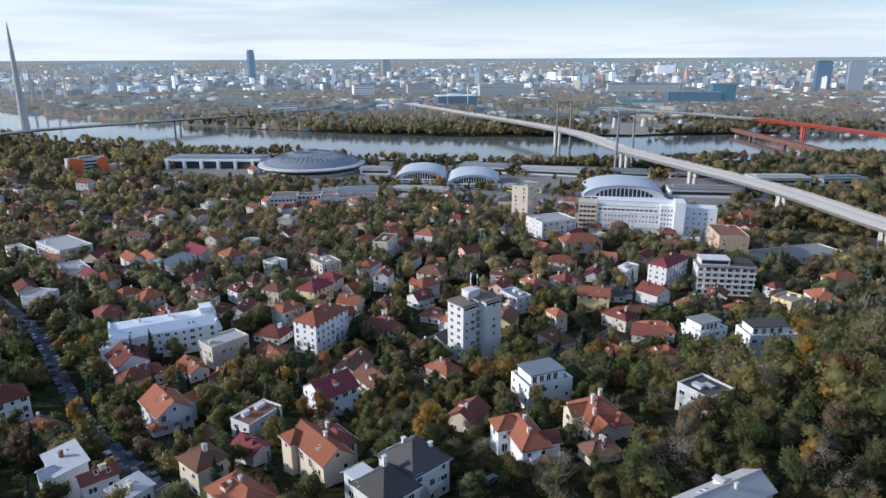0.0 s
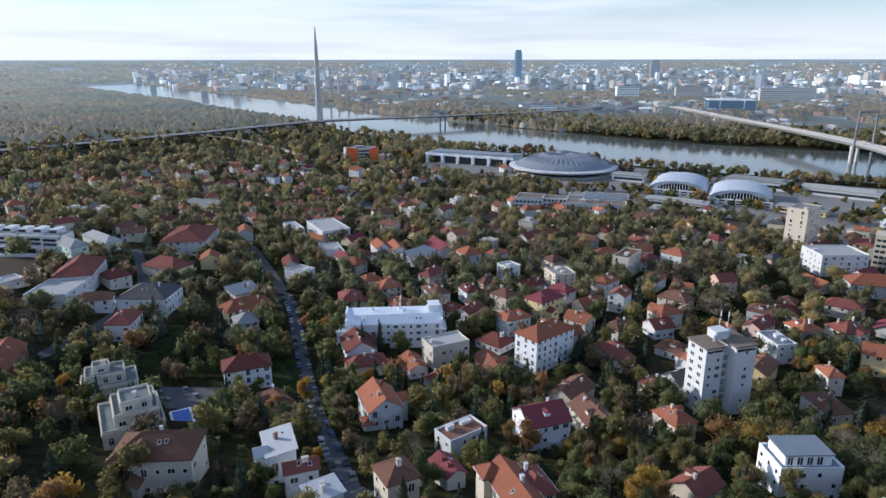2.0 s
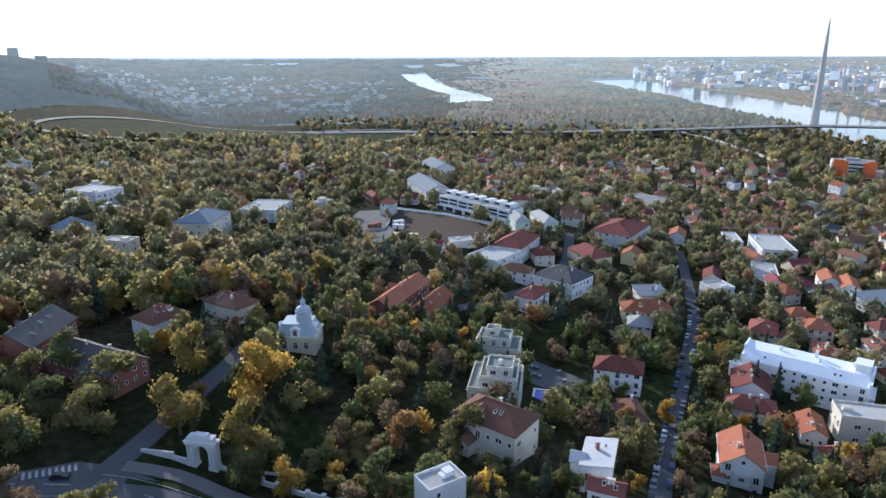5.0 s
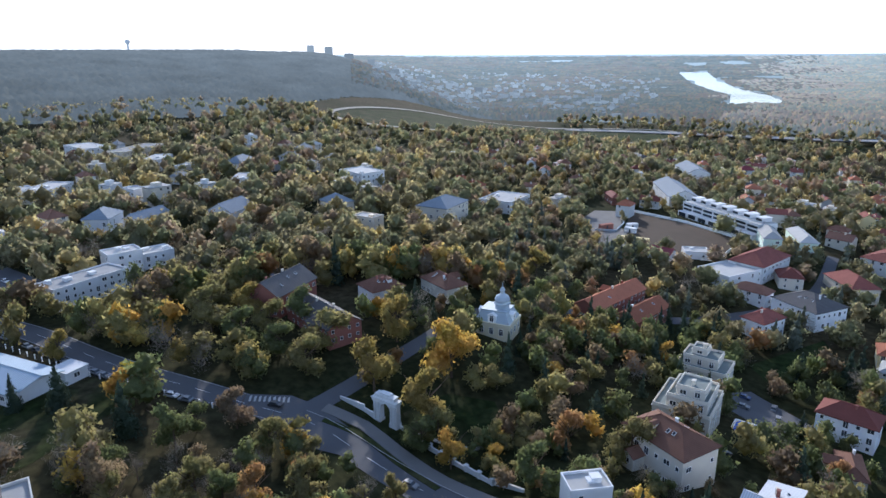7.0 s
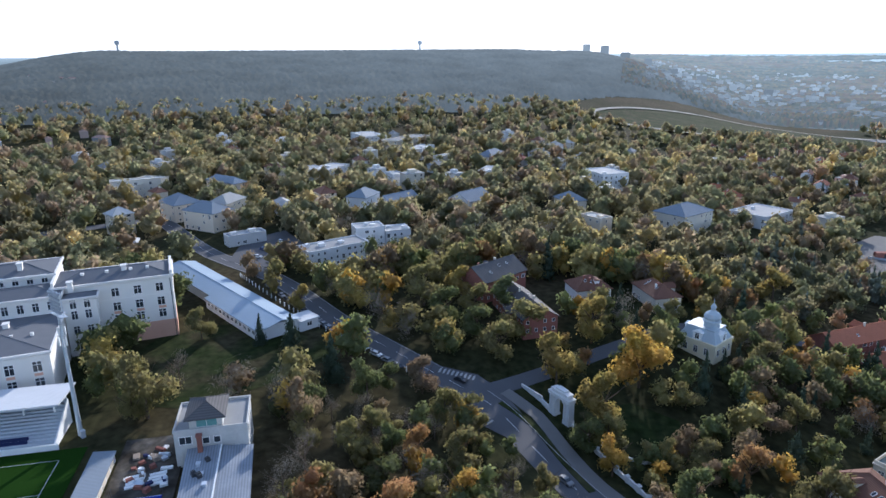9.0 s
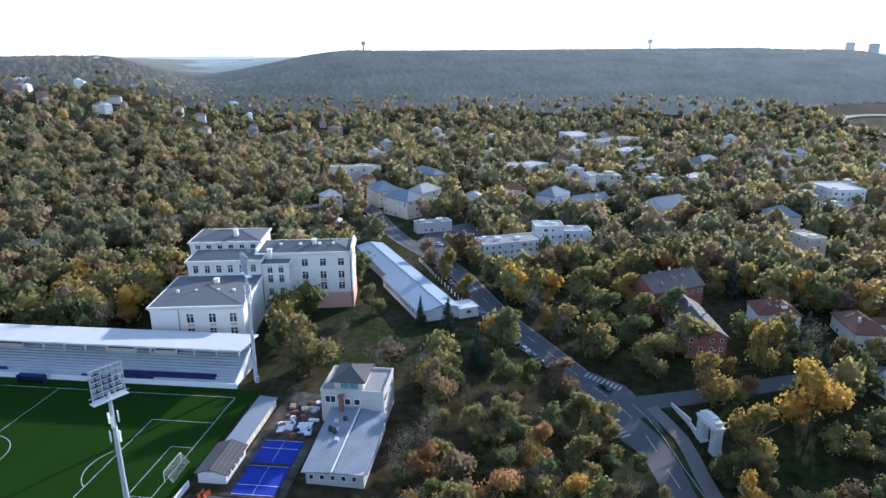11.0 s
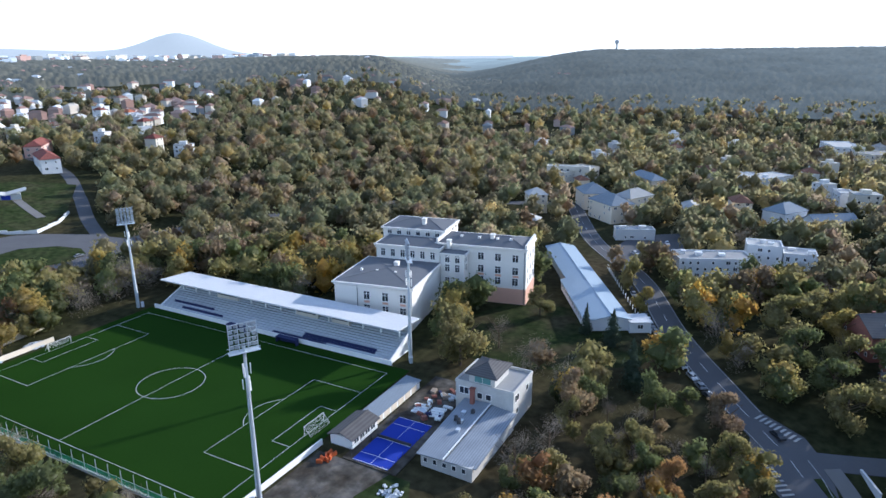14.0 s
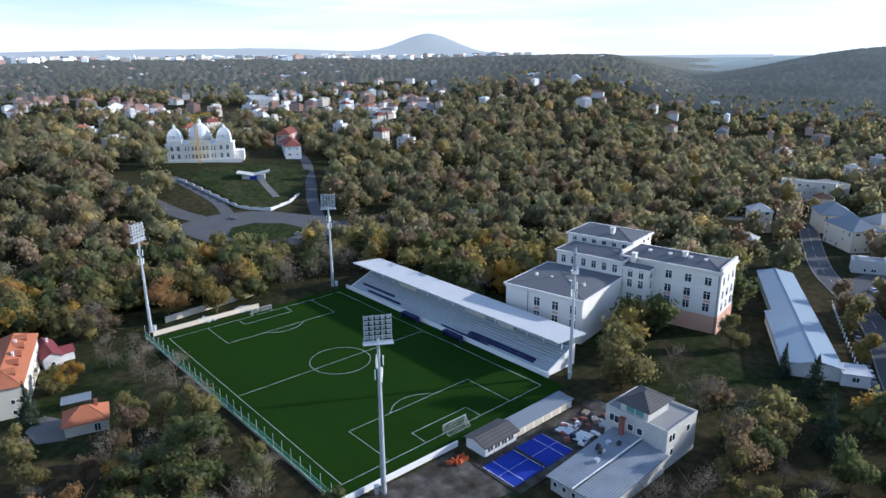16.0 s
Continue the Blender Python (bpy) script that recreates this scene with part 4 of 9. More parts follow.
# ---- houses of several wings ----
def compound(x, y, yaw, wall, wings, label, chimneys=(), balconies=()):
    """A house of joined wings, each with walls, roof and windows. wings: u, v, length, depth, height, roof form, turn, tiles."""
    ob = thing("house", pose(x, y, ground(x, y), 0, 0, yaw), label, "house", "hillside houses")
    g = random.Random(int(x * 10 + y))
    for u, v, w, d, h, kind, turn, tiles in wings:
        rise = min(d * 0.36, 4.4)
        b = part("wing", walls_shape(kind, w, d, h, rise, -3.0), WALLS[wall], ob, at=pose(u, v, 0, 0, 0, turn))
        part("roof", roof_shape(kind, w, d, h, rise, 0.5), ROOFS[tiles], b)
        part("gutter", Shape().beam((-w / 2 - 0.5, -d / 2 - 0.58, h - 0.3), (w / 2 + 0.5, -d / 2 - 0.58, h - 0.3), 0.16, n=5).beam((-w / 2 - 0.5, d / 2 + 0.58, h - 0.3), (w / 2 + 0.5, d / 2 + 0.58, h - 0.3), 0.16, n=5), FRAME, b)
        slope = math.degrees(math.atan2(rise, d / 2))
        for side in (-1, 1):
            if g.random() < 0.6 and w > 6:
                part("skylight", Shape().box(-0.4, 0.4, -0.6, 0.6, -0.05, 0.12).box(-0.32, 0.32, -0.52, 0.52, 0.12, 0.125, 1), (FRAME, GLASS), b, at=pose(g.uniform(-w * 0.25, w * 0.25), side * d * 0.25, h + rise * 0.5 + 0.05, slope * -side))
        floors = max(1, int(h / 2.7))
        for side, (length, off) in enumerate(((w, d), (d, w), (w, d), (d, w))):
            n = max(1, int(length / 3.1))
            for i in range(n):
                for k in range(floors):
                    if g.random() < 0.75:
                        part("window", WIN[g.choice(("small", "small", "wide", "door"))], None, b, at=pose(0, 0, 0, 0, 0, 90 * side) @ pose((i + 0.5) * length / n - length / 2, -off / 2 - 0.004, k * h / floors + 0.7))
        if kind == "gable" and d > 7:
            for side in (90, 270):
                part("window", WIN["small"], None, b, at=pose(0, 0, 0, 0, 0, side) @ pose(0, -w / 2 - 0.004, h + 0.3))
        c = pose(x, y, 0, 0, 0, yaw) @ Vector((u, v, 0))
        take(c[0], c[1], w + 1.5, d + 1.5, yaw + turn)
    for u, v, z in chimneys:
        part("chimney", Shape().box(u - 0.4, u + 0.4, v - 0.35, v + 0.35, z - 2.5, z).box(u - 0.5, u + 0.5, v - 0.45, v + 0.45, z, z + 0.18), WALLS[g.choice(("brick red", "cream", "white"))], ob)
    for u, v, z, turn in balconies:
        part("balcony", Shape().box(-1.9, 1.9, -1.4, 0, -0.16, 0).box(-1.9, 1.9, -1.4, -1.3, 0, 0.95).box(-1.9, -1.8, -1.3, 0, 0, 0.95).box(1.8, 1.9, -1.3, 0, 0, 0.95), WALLS[wall], ob, at=pose(u, v, z, 0, 0, turn))
    return ob


compound(55.0, 103.7, 11, "white", ((-4.7, -1.2, 9.2, 10.2, 7.8, "hip", 0, "dark grey"), (5.0, 1.4, 10.2, 11.4, 8.4, "hip", 0, "dark grey"), (-6.6, 4.8, 5.0, 5.0, 8.2, "flat", 0, "grey flat")), "white twin house with two dark shingled hipped roofs", ((-2.5, 2.0, 11.4), (4.0, 3.5, 12.2), (7.6, -1.0, 11.6)), ((5, -4.3, 4.0, 0),))
compound(48.1, 127.8, -81, "beige", ((0, -1.4, 15.4, 7.6, 8.0, "gable", 0, "orange tiled"), (-1.6, 3.6, 9.4, 6.4, 7.2, "hip", 0, "dark red tiled"), (-6.4, -4.4, 4.6, 4.6, 8.6, "hip", 0, "orange tiled")), "pale beige house with joined orange and dark red roofs", ((1.5, -0.6, 11.6), (-3.5, 2.8, 10.4)), ())
compound(23.9, 199.4, -79, "white", ((0, 0, 14.6, 10.6, 8.4, "gable", 0, "orange tiled"), (-1.5, 6.2, 5.4, 5.0, 6.6, "gable", 90, "orange tiled"), (5.5, -5.4, 4.2, 3.0, 5.0, "hip", 0, "orange tiled")), "white gabled house with a large orange tiled roof", ((-3.0, 1.5, 12.8), (3.2, -1.2, 12.6)), ((7.3, 0, 5.7, 90), (7.3, 0, 2.8, 90)))
compound(90.4, 106.4, 74, "bright white", ((0, 0, 15.0, 7.0, 6.0, "hip", 0, "orange tiled"), (3.4, 3.0, 6.6, 5.4, 6.8, "hip", 90, "orange tiled"), (-3.0, -4.2, 5.6, 5.0, 5.2, "gable", 90, "dark red tiled")), "white villa with joined orange hipped roofs", ((1.0, -0.6, 9.4), (-4.0, 0.5, 9.0)), ((-7.5, 0, 3.0, -90),))
compound(113.0, 104.0, 75, "beige", ((1.0, 0, 11.0, 9.6, 6.2, "hip", 0, "orange tiled"), (-4.6, 2.2, 6.0, 5.6, 5.4, "gable", 0, "bright orange tiled"), (-4.2, -3.6, 4.4, 4.4, 5.8, "hip", 0, "bright orange tiled"), (2.0, 5.0, 5.0, 5.2, 6.4, "gable", 90, "orange tiled")), "old beige villa under many small orange tiled roofs", ((0.5, 1.6, 10.8), (3.0, -2.0, 10.4), (-3.0, 3.0, 9.0)), ())

# ---- four buildings with a form of their own ----
BROWNFELT = material("brown_roof_felt", (0.17, 0.135, 0.105), 0.9, 0.25, 0.3, 2.0, 0.1)
BRIGHT = material("bright_white_render", (0.61, 0.62, 0.63), 0.8, 0.10, 0.3, 2.0, 0.04)
WHITESHEET = material("painted_white_sheet", (0.60, 0.63, 0.66), 0.55, 0.12, 0.2, 1.5, 0.15, wave=("X", 0.6))


def tower_block(x, y, yaw):
    """Two offset plain wings with a recessed bay of balconies between them, under overhanging flat roofs."""
    ob = thing("apartment_building", pose(x, y, ground(x, y), 0, 0, yaw), "tall plain white tower block with a recessed balcony bay", "building")
    take(x, y, 20, 21, yaw)
    for x0, x1, y0, y1, top in ((-5, 4.5, -8.4, -1.7, 24.6), (-6.5, 7.6, 0.6, 8.6, 25.4)):
        part("wing_wall", Shape().box(x0, x1, y0, y1, -4, top), WALLS["white"], ob)
        part("roof", Shape().box(x0 - 0.5, x1 + 0.5, y0 - 0.5, y1 + 0.4, top, top + 0.55), BROWNFELT, ob, "brown overhanging flat roof")
        part("roof_band", Shape().box(x1, x1 + 0.06, y0 + 0.5, y1 - 0.5, top - 1.5, top - 0.7), GLASS, ob, "row of dark vents under the eaves")
    part("bay_wall", Shape().box(-5.5, 2.0, -1.7, 0.6, -4, 24.4), WALLS["grey"], ob)
    for k in range(8):
        z = 1.0 + 2.95 * k
        part("balcony", Shape().box(2.0, 4.2, -1.7, 0.6, z, z + 0.16).box(4.05, 4.2, -1.7, 0.6, z + 0.16, z + 1.0), WALLS[("grey", "white", "cream")[k % 3]], ob)
        part("window", WIN["door"], None, ob, at=pose(2.004, -0.55, z + 0.2, 0, 0, 90))
        for u, kind in ((-6.6, "small"), (-3.6, "wide" if k % 3 else "small")):
            if (k + int(u)) % 4:
                part("window", WIN[kind], None, ob, at=pose(4.504, u, z + 1.0, 0, 0, 90))
        if k % 4 != 2:
            part("window", WIN["small" if k % 2 else "wide"], None, ob, at=pose(7.604, 4.8, z + 1.0, 0, 0, 90))
        for u in (-2.4, 1.8):
            part("window", WIN["wide"], None, ob, at=pose(u, -8.404, z + 0.9))
        for u in (-3.0, 3.2):
            part("window", WIN["small"], None, ob, at=pose(u, 8.604, z + 0.9, 0, 0, 180))
    part("stairhead", Shape().box(-3.4, 1.2, -2.6, 2.2, 25.95, 28.6).box(-3.6, 1.4, -2.8, 2.4, 28.6, 28.85), WALLS["white"], ob)
    for u, v in ((-0.4, 3.2), (-1.6, 4.6), (1.4, -3.2)):
        part("water_tank", Shape().lathe([(0.7, 25.1), (0.75, 27.2), (0.4, 27.6), (0.1, 27.7)], 10, (u, v, 0.6)), GALV, ob, "grey rooftop tank")
    for u, v, h in ((-2.6, 1.5, 5.2), (0.8, -1.6, 4.0), (-4.0, 6.0, 3.5)):
        part("antenna", Shape().beam((u, v, 25.5), (u, v, 28.6 + h), 0.14, n=5).box(u - 0.16, u + 0.16, v - 0.12, v + 0.12, 27.6 + h, 29.6 + h), FRAME, ob)


def white_block(x, y, yaw):
    """A long white apartment house: sheet-metal mansard towards the street, raised end walls, loggias, low annexes."""
    w, d, h = 41.0, 13.5, 9.4
    ob = thing("apartment_building", pose(x, y, ground(x, y), 0, 0, yaw), "long bright white apartment house with a white sheet-metal roof", "building")
    take(x, y, w + 3, d + 5, yaw)
    part("wall", Shape().box(-w / 2, w / 2, -d / 2, d / 2, -4, h), BRIGHT, ob)
    for y0, z0, y1, z1 in ((-d / 2 - 0.5, h - 0.2, -d / 2 + 3.6, h + 2.5), (-d / 2 + 3.6, h + 2.5, d / 2 - 2.6, h + 3.1), (d / 2 - 2.6, h + 3.1, d / 2 + 0.4, h - 0.1)):
        part("roof", Shape().add([(-w / 2 + 0.5, y0, z0), (w / 2 - 0.5, y0, z0), (w / 2 - 0.5, y1, z1), (-w / 2 + 0.5, y1, z1), (-w / 2 + 0.5, y0, z0 - 0.3), (w / 2 - 0.5, y0, z0 - 0.3), (w / 2 - 0.5, y1, z1 - 0.3), (-w / 2 + 0.5, y1, z1 - 0.3)],
                                 [(0, 1, 2, 3), (7, 6, 5, 4), (0, 4, 5, 1), (1, 5, 6, 2), (2, 6, 7, 3), (3, 7, 4, 0)]), WHITESHEET, ob, "white ribbed sheet-metal roof")
    for x0 in (-w / 2 - 0.3, w / 2 - 0.5):
        part("end_parapet", Shape().prism([(x0, -d / 2), (x0 + 0.8, -d / 2), (x0 + 0.8, d / 2), (x0, d / 2)], h - 0.3, h + 1.2).box(x0, x0 + 0.8, -d / 2 + 3.4, d / 2 - 2.4, h + 1.2, h + 3.7), BRIGHT, ob)
    part("eave_band", Shape().box(-w / 2, w / 2, -d / 2 - 0.7, -d / 2 - 0.002, h - 0.9, h - 0.5), BRIGHT, ob)
    part("oriel_wall", Shape().box(-1, 10.5, -d / 2 - 0.9, -d / 2 - 0.002, -4, h - 0.9), BRIGHT, ob)
    for k in range(3):
        z = 0.2 + 3.0 * k
        for i in range(12):
            u = -18.6 + i * 3.2
            off = d / 2 + (0.904 if -1 < u < 10.5 else 0.004)
            if u < 15.5 and not (k == 2 and u < -8):
                part("window", WIN["small" if i % 3 else "wide"], None, ob, at=pose(u, -off, z + 0.9))
            if i % 2:
                part("window", WIN["small"], None, ob, at=pose(u, d / 2 + 0.004, z + 0.9, 0, 0, 180))
        part("loggia", Shape().box(16.4, w / 2 + 1.6, -d / 2 - 1.4, -d / 2 - 0.002, z - 0.15, z).box(16.4, w / 2 + 1.6, -d / 2 - 1.4, -d / 2 - 1.3, z, z + 0.95).box(w / 2 + 1.5, w / 2 + 1.6, -d / 2 - 1.3, 2, z, z + 0.95).box(w / 2, w / 2 + 1.6, -d / 2, 2, z - 0.15, z), BRIGHT, ob)
        part("window", WIN["door"], None, ob, at=pose(18.2, -d / 2 - 0.004, z + 0.1))
        for v in (-3.5, 0.5, 4):
            part("window", WIN["small"], None, ob, at=pose(-w / 2 - 0.304, v, z + 0.9, 0, 0, -90))
    for u in (9.5, 11.2, -13.0):
        part("skylight", Shape().box(-0.4, 0.4, -0.5, 0.5, 0, 0.16).box(-0.33, 0.33, -0.43, 0.43, 0.16, 0.165, 1), (FRAME, GLASS), ob, at=pose(u, -d / 2 + 1.5, h + 1.13, 33))
    for u, v, t in ((-9, 1, 1.4), (2.5, 2, 2.6), (4.2, -1, 1.2), (14.5, 1.5, 1.6)):
        part("chimney", Shape().box(u - 0.5, u + 0.5, v - 0.4, v + 0.4, h + 2.4, h + 3 + t), BRIGHT, ob)
    part("roof_cabin", Shape().box(14.8, 19.4, -1.5, 4.4, h + 2.6, h + 5.2).box(14.5, 19.7, -1.8, 4.7, h + 5.2, h + 5.45), BRIGHT, ob)
    part("annex", Shape().box(-w / 2 - 4.2, -w / 2 - 0.31, -d / 2 + 1.5, 3, -4, 5.2).box(-w / 2 - 4.5, -w / 2 - 0.32, -d / 2 + 1.2, 3.3, 5.2, 5.5), BRIGHT, ob)
    part("garden_wall", Shape().box(-2, 18, -d / 2 - 5.2, -d / 2 - 4.9, -4, 2.2), BRIGHT, ob)


def office_block(x, y, yaw):
    """A long white office block of joined parts: windowed end tower, panelled front with a top band, stair grid, tall slab and wing."""
    ob = thing("office_building", pose(x, y, ground(x, y), 0, 0, yaw), "long white office block with a grey end tower", "building")
    take(x, y, 96, 18, yaw)
    part("end_tower", Shape().box(-46, -33.1, -6.5, 7, -6, 21).box(-46.3, -32.9, -6.8, 7.3, 21, 21.8), WALLS["beige"], ob, "grey-beige end tower")
    for k in range(6):
        z = 1.4 + 3.3 * k
        part("window_band", Shape().box(-45.2, -33.9, -6.56, -6.504, z, z + 1.5), GLASS, ob)
        for i in range(4):
            part("pillar", Shape().box(-43.0 + 2.7 * i, -42.6 + 2.7 * i, -6.7, -6.56, z - 0.2, z + 1.7), WALLS["beige"], ob)
    part("main_wall", Shape().box(-33, 9, -5.5, 7, -6, 19.6), BRIGHT, ob, "bright front with small windows")
    part("upper_storey", Shape().box(-32.5, 18, -3.2, 6.6, 19.6, 23.0).box(-32.9, 18, -3.6, 7, 23.0, 23.5), BRIGHT, ob)
    part("main_roof", Shape().box(-33, 9, -5.5, -3.3, 19.602, 19.75), ROOFS["pale flat"], ob)
    for i in range(13):
        part("window", WIN["wide"], None, ob, at=pose(-31 + 3.1 * i, -5.504, 16.6) @ Matrix.Diagonal((1.35, 1, 1, 1)))
    for i in range(6):
        part("facade_panel", Shape().box(-32.6 + 6.9 * i, -26.1 + 6.9 * i, -5.6, -5.504, 0.5, 15.6), WALLS["white"], ob)
    for k in range(4):
        for i in range(18):
            if (i * 7 + k * 5) % 11:
                part("window", WIN["small"], None, ob, at=pose(-31.7 + 2.3 * i, -5.604, 1.6 + 3.6 * k))
    part("stair_wall", Shape().box(9.1, 18, -6.3, 7, -6, 21.4), BRIGHT, ob)
    for k in range(6):
        for i in range(4):
            part("window", WIN["small"], None, ob, at=pose(10.4 + 2.1 * i, -6.304, 2.0 + 3.1 * k))
    part("tall_slab", Shape().box(18.1, 25, -9.5, 6.5, -6, 24.6), BRIGHT, ob)
    part("wing_wall", Shape().box(25.1, 46, -5, 6.5, -6, 20.4).box(25.1, 46.2, -5.2, 6.7, 20.4, 20.9), BRIGHT, ob)
    for k in range(5):
        for i in range(5):
            if (i + 2 * k) % 4:
                part("window", WIN["small"], None, ob, at=pose(27.5 + 3.8 * i, -5.004, 2.2 + 3.5 * k))
    part("front_hall", Shape().box(-8, 9, -16, -5.7, -6, 7.5).box(-8.4, 9.4, -16.4, -5.7, 7.5, 8.1), WALLS["grey"], ob, "grey lower hall before the front")
    part("low_row", Shape().box(-9, 34, -24, -18, -6, 3.6).box(-9.3, 34.3, -24.3, -17.7, 3.6, 4.1), WALLS["white"], ob)
    for i in range(11):
        part("window", WIN["wide"], None, ob, at=pose(-7 + 3.8 * i, -24.004, 1.2))


def banded_block(x, y, yaw, w, d, floors, label):
    """An apartment house with white balcony bands along every storey before dark glazing."""
    ob = thing("apartment_building", pose(x, y, ground(x, y), 0, 0, yaw), label, "building")
    take(x, y, w + 2, d + 4, yaw)
    h = 2.95 * floors
    part("wall", Shape().box(-w / 2, w / 2, -d / 2, d / 2, -5, h), WALLS["white"], ob)
    part("roof", Shape().box(-w / 2 - 0.3, w / 2 + 0.3, -d / 2 - 1.7, d / 2 + 0.3, h, h + 0.4), ROOFS["grey flat"], ob)
    part("penthouse", Shape().box(-w / 2 + 1.5, w * 0.05, -d / 2 + 1.5, d / 2 - 0.5, h + 0.4, h + 3.1).box(-w / 2 + 1.1, w * 0.05 + 0.4, -d / 2 + 0.8, d / 2 - 0.2, h + 3.1, h + 3.4), WALLS["white"], ob)
    part("upper_glazing", Shape().box(-w / 2 + 2, w * 0.05 - 0.5, -d / 2 + 1.44, -d / 2 + 1.496, h + 0.9, h + 2.6), GLASS, ob)
    part("roof_shed", Shape().box(w * 0.12, w / 2 - 1, -d / 2 + 1.2, d / 2 - 1, h + 0.4, h + 2.3), ROOFS["dark grey"], ob)
    for k in range(floors):
        z = 2.95 * k
        part("balcony", Shape().box(-w / 2, w / 2, -d / 2 - 1.6, -d / 2 - 0.002, z - 0.18, z).box(-w / 2, w / 2, -d / 2 - 1.6, -d / 2 - 1.48, z, z + 0.95), WALLS["white"], ob)
        n = int(w / 3.4)
        for i in range(n):
            u = (i + 0.5) * w / n - w / 2
            part("window", WIN["door"], None, ob, at=pose(u, -d / 2 - 0.004, z + 0.1) @ Matrix.Diagonal((1.4, 1, 1, 1)))
            if i:
                part("divider", Shape().box(u - w / n / 2 - 0.08, u - w / n / 2 + 0.08, -d / 2 - 1.47, -d / 2 - 0.004, z, z + 2.75), WALLS["white"], ob)
        for side, off in ((-90, w / 2), (90, w / 2)):
            part("window", WIN["wide"], None, ob, at=pose(0, 0, 0, 0, 0, side) @ pose(0.5, -off - 0.004, z + 0.9))


white_block(36.8, 277.5, -6)
tower_block(139.0, 197.6, -84)
office_block(358.0, 299.0, -46)
banded_block(292.1, 191.0, -41, 28.0, 10.5, 5, "white apartment house with balcony bands along every storey")

# ---- football ground ----
# base colour kept very dark to hold the shade over the pitch
TURF = material("artificial_turf", (0.0108, 0.031, 0.0042), 0.95, 0.5, 0.03, 2.0, 0.2, spec=0.02)
BLUE = material("blue_court", (0.018, 0.035, 0.24), 0.85, 0.15, 0.2, 4.0, 0.05)
NAVY = material("navy_plastic", (0.022, 0.028, 0.075), 0.6, 0.2, 0.6, 6.0, 0.05)
STEPS = material("pale_concrete", (0.34, 0.36, 0.38), 0.9, 0.2, 0.4, 3.0, 0.1)
GREENNET = material("green_fence_mesh", (0.02, 0.13, 0.075), 0.8, 0.2, 0.5, 4.0, 0.05)
PINKBASE = material("pink_plinth", (0.50, 0.30, 0.22), 0.85, 0.15, 0.3, 3.0, 0.05)
RUBBLE = material("rubble", (0.22, 0.18, 0.14), 0.95, 0.4, 0.3, 2.0, 0.5)
ORANGE = material("orange_plastic", (0.42, 0.10, 0.035), 0.6, 0.2, 0.5, 4.0, 0.1)


def slab(name, x0, x1, y0, y1, z, mat, label, category, thick=0.3):
    return tagged(new(name, Shape().box(x0, x1, y0, y1, z - thick, z).mesh(name, mat)), label, category, kind="structure")


def curve_line(cx, cy, r, a0, a1, z, n=40, w=0.14):
    v, f = [], []
    for i in range(n + 1):
        a = radians(a0 + (a1 - a0) * i / n)
        for k in (r - w / 2, r + w / 2):
            v.append((cx + k * math.cos(a), cy + k * math.sin(a), z))
    f = [(2 * i, 2 * i + 1, 2 * i + 3, 2 * i + 2) for i in range(n)]
    return Shape().add(v, f)


take(-53, -61, 84, 120)
CHALK = material("worn_white_line", (0.42, 0.44, 0.42), 0.85, 0.25, 0.3, 3.0, 0)
pitch = slab("football_pitch", -90.5, -16.5, -117, -5, 0.06, TURF, "dark green artificial football pitch with white lines", "pitch")
PX0, PX1, PY0, PY1, PM = -86.0, -20.0, -113.0, -10.0, -53.0


def pitch_line(x0, x1, y0, y1):
    part("line", Shape().box(x0 - 0.055, x1 + 0.055, y0 - 0.055, y1 + 0.055, 0.06, 0.075), CHALK, pitch)


for x in (PX0, PX1):
    pitch_line(x, x, PY0, PY1)
for y in (PY0, PY1, (PY0 + PY1) / 2):
    pitch_line(PX0, PX1, y, y)
for y, s in ((PY0, 1), (PY1, -1)):
    for half, deep in ((20.16, 16.5), (9.16, 5.5)):
        pitch_line(PM - half, PM + half, y + s * deep, y + s * deep)
        for x in (PM - half, PM + half):
            pitch_line(x, x, min(y, y + s * deep), max(y, y + s * deep))
    part("penalty_arc", curve_line(PM, y + s * 11, 9.15, 37 if s > 0 else 217, 143 if s > 0 else 323, 0.085), CHALK, pitch)
part("centre_circle", curve_line(PM, (PY0 + PY1) / 2, 9.15, 0, 360, 0.085, 72), CHALK, pitch)


def goal(y, s):
    ob = thing("goal", pose(PM, y, 0.06, 0, 0, 0 if s > 0 else 180), "white football goal with a pale net at the goal line", "goal", "football goals")
    for x in (-3.7, 3.7):
        part("post", Shape().beam((x, 0, 0), (x, 0, 2.44), 0.12, n=8), WHITE, ob)
        part("stay", Shape().beam((x, 0, 2.4), (x, 1.9, 0.05), 0.07, n=5), WHITE, ob)
    part("crossbar", Shape().beam((-3.76, 0, 2.44), (3.76, 0, 2.44), 0.12, n=8), WHITE, ob)
    net = Shape()
    for i in range(25):
        x = -3.7 + 7.4 * i / 24
        net.beam((x, 0.05, 2.42), (x, 1.9, 0.05), 0.025, n=3)
    for i in range(9):
        k = i / 8
        net.beam((-3.7, 1.9 * k, 2.42 - 2.37 * k), (3.7, 1.9 * k, 2.42 - 2.37 * k), 0.025, n=3)
    part("net", net, WHITE, ob, "pale cord net")


goal(PY1, 1)
goal(PY0, -1)


LAMPBOX = material("lamp_housing", (0.26, 0.28, 0.30), 0.5, 0.2, 0.6, 6.0, 0.05, metal=0.3)
LENS = material("lamp_lens", (0.36, 0.38, 0.40), 0.25, 0.15, 0.6, 6.0, 0, spec=0.5)


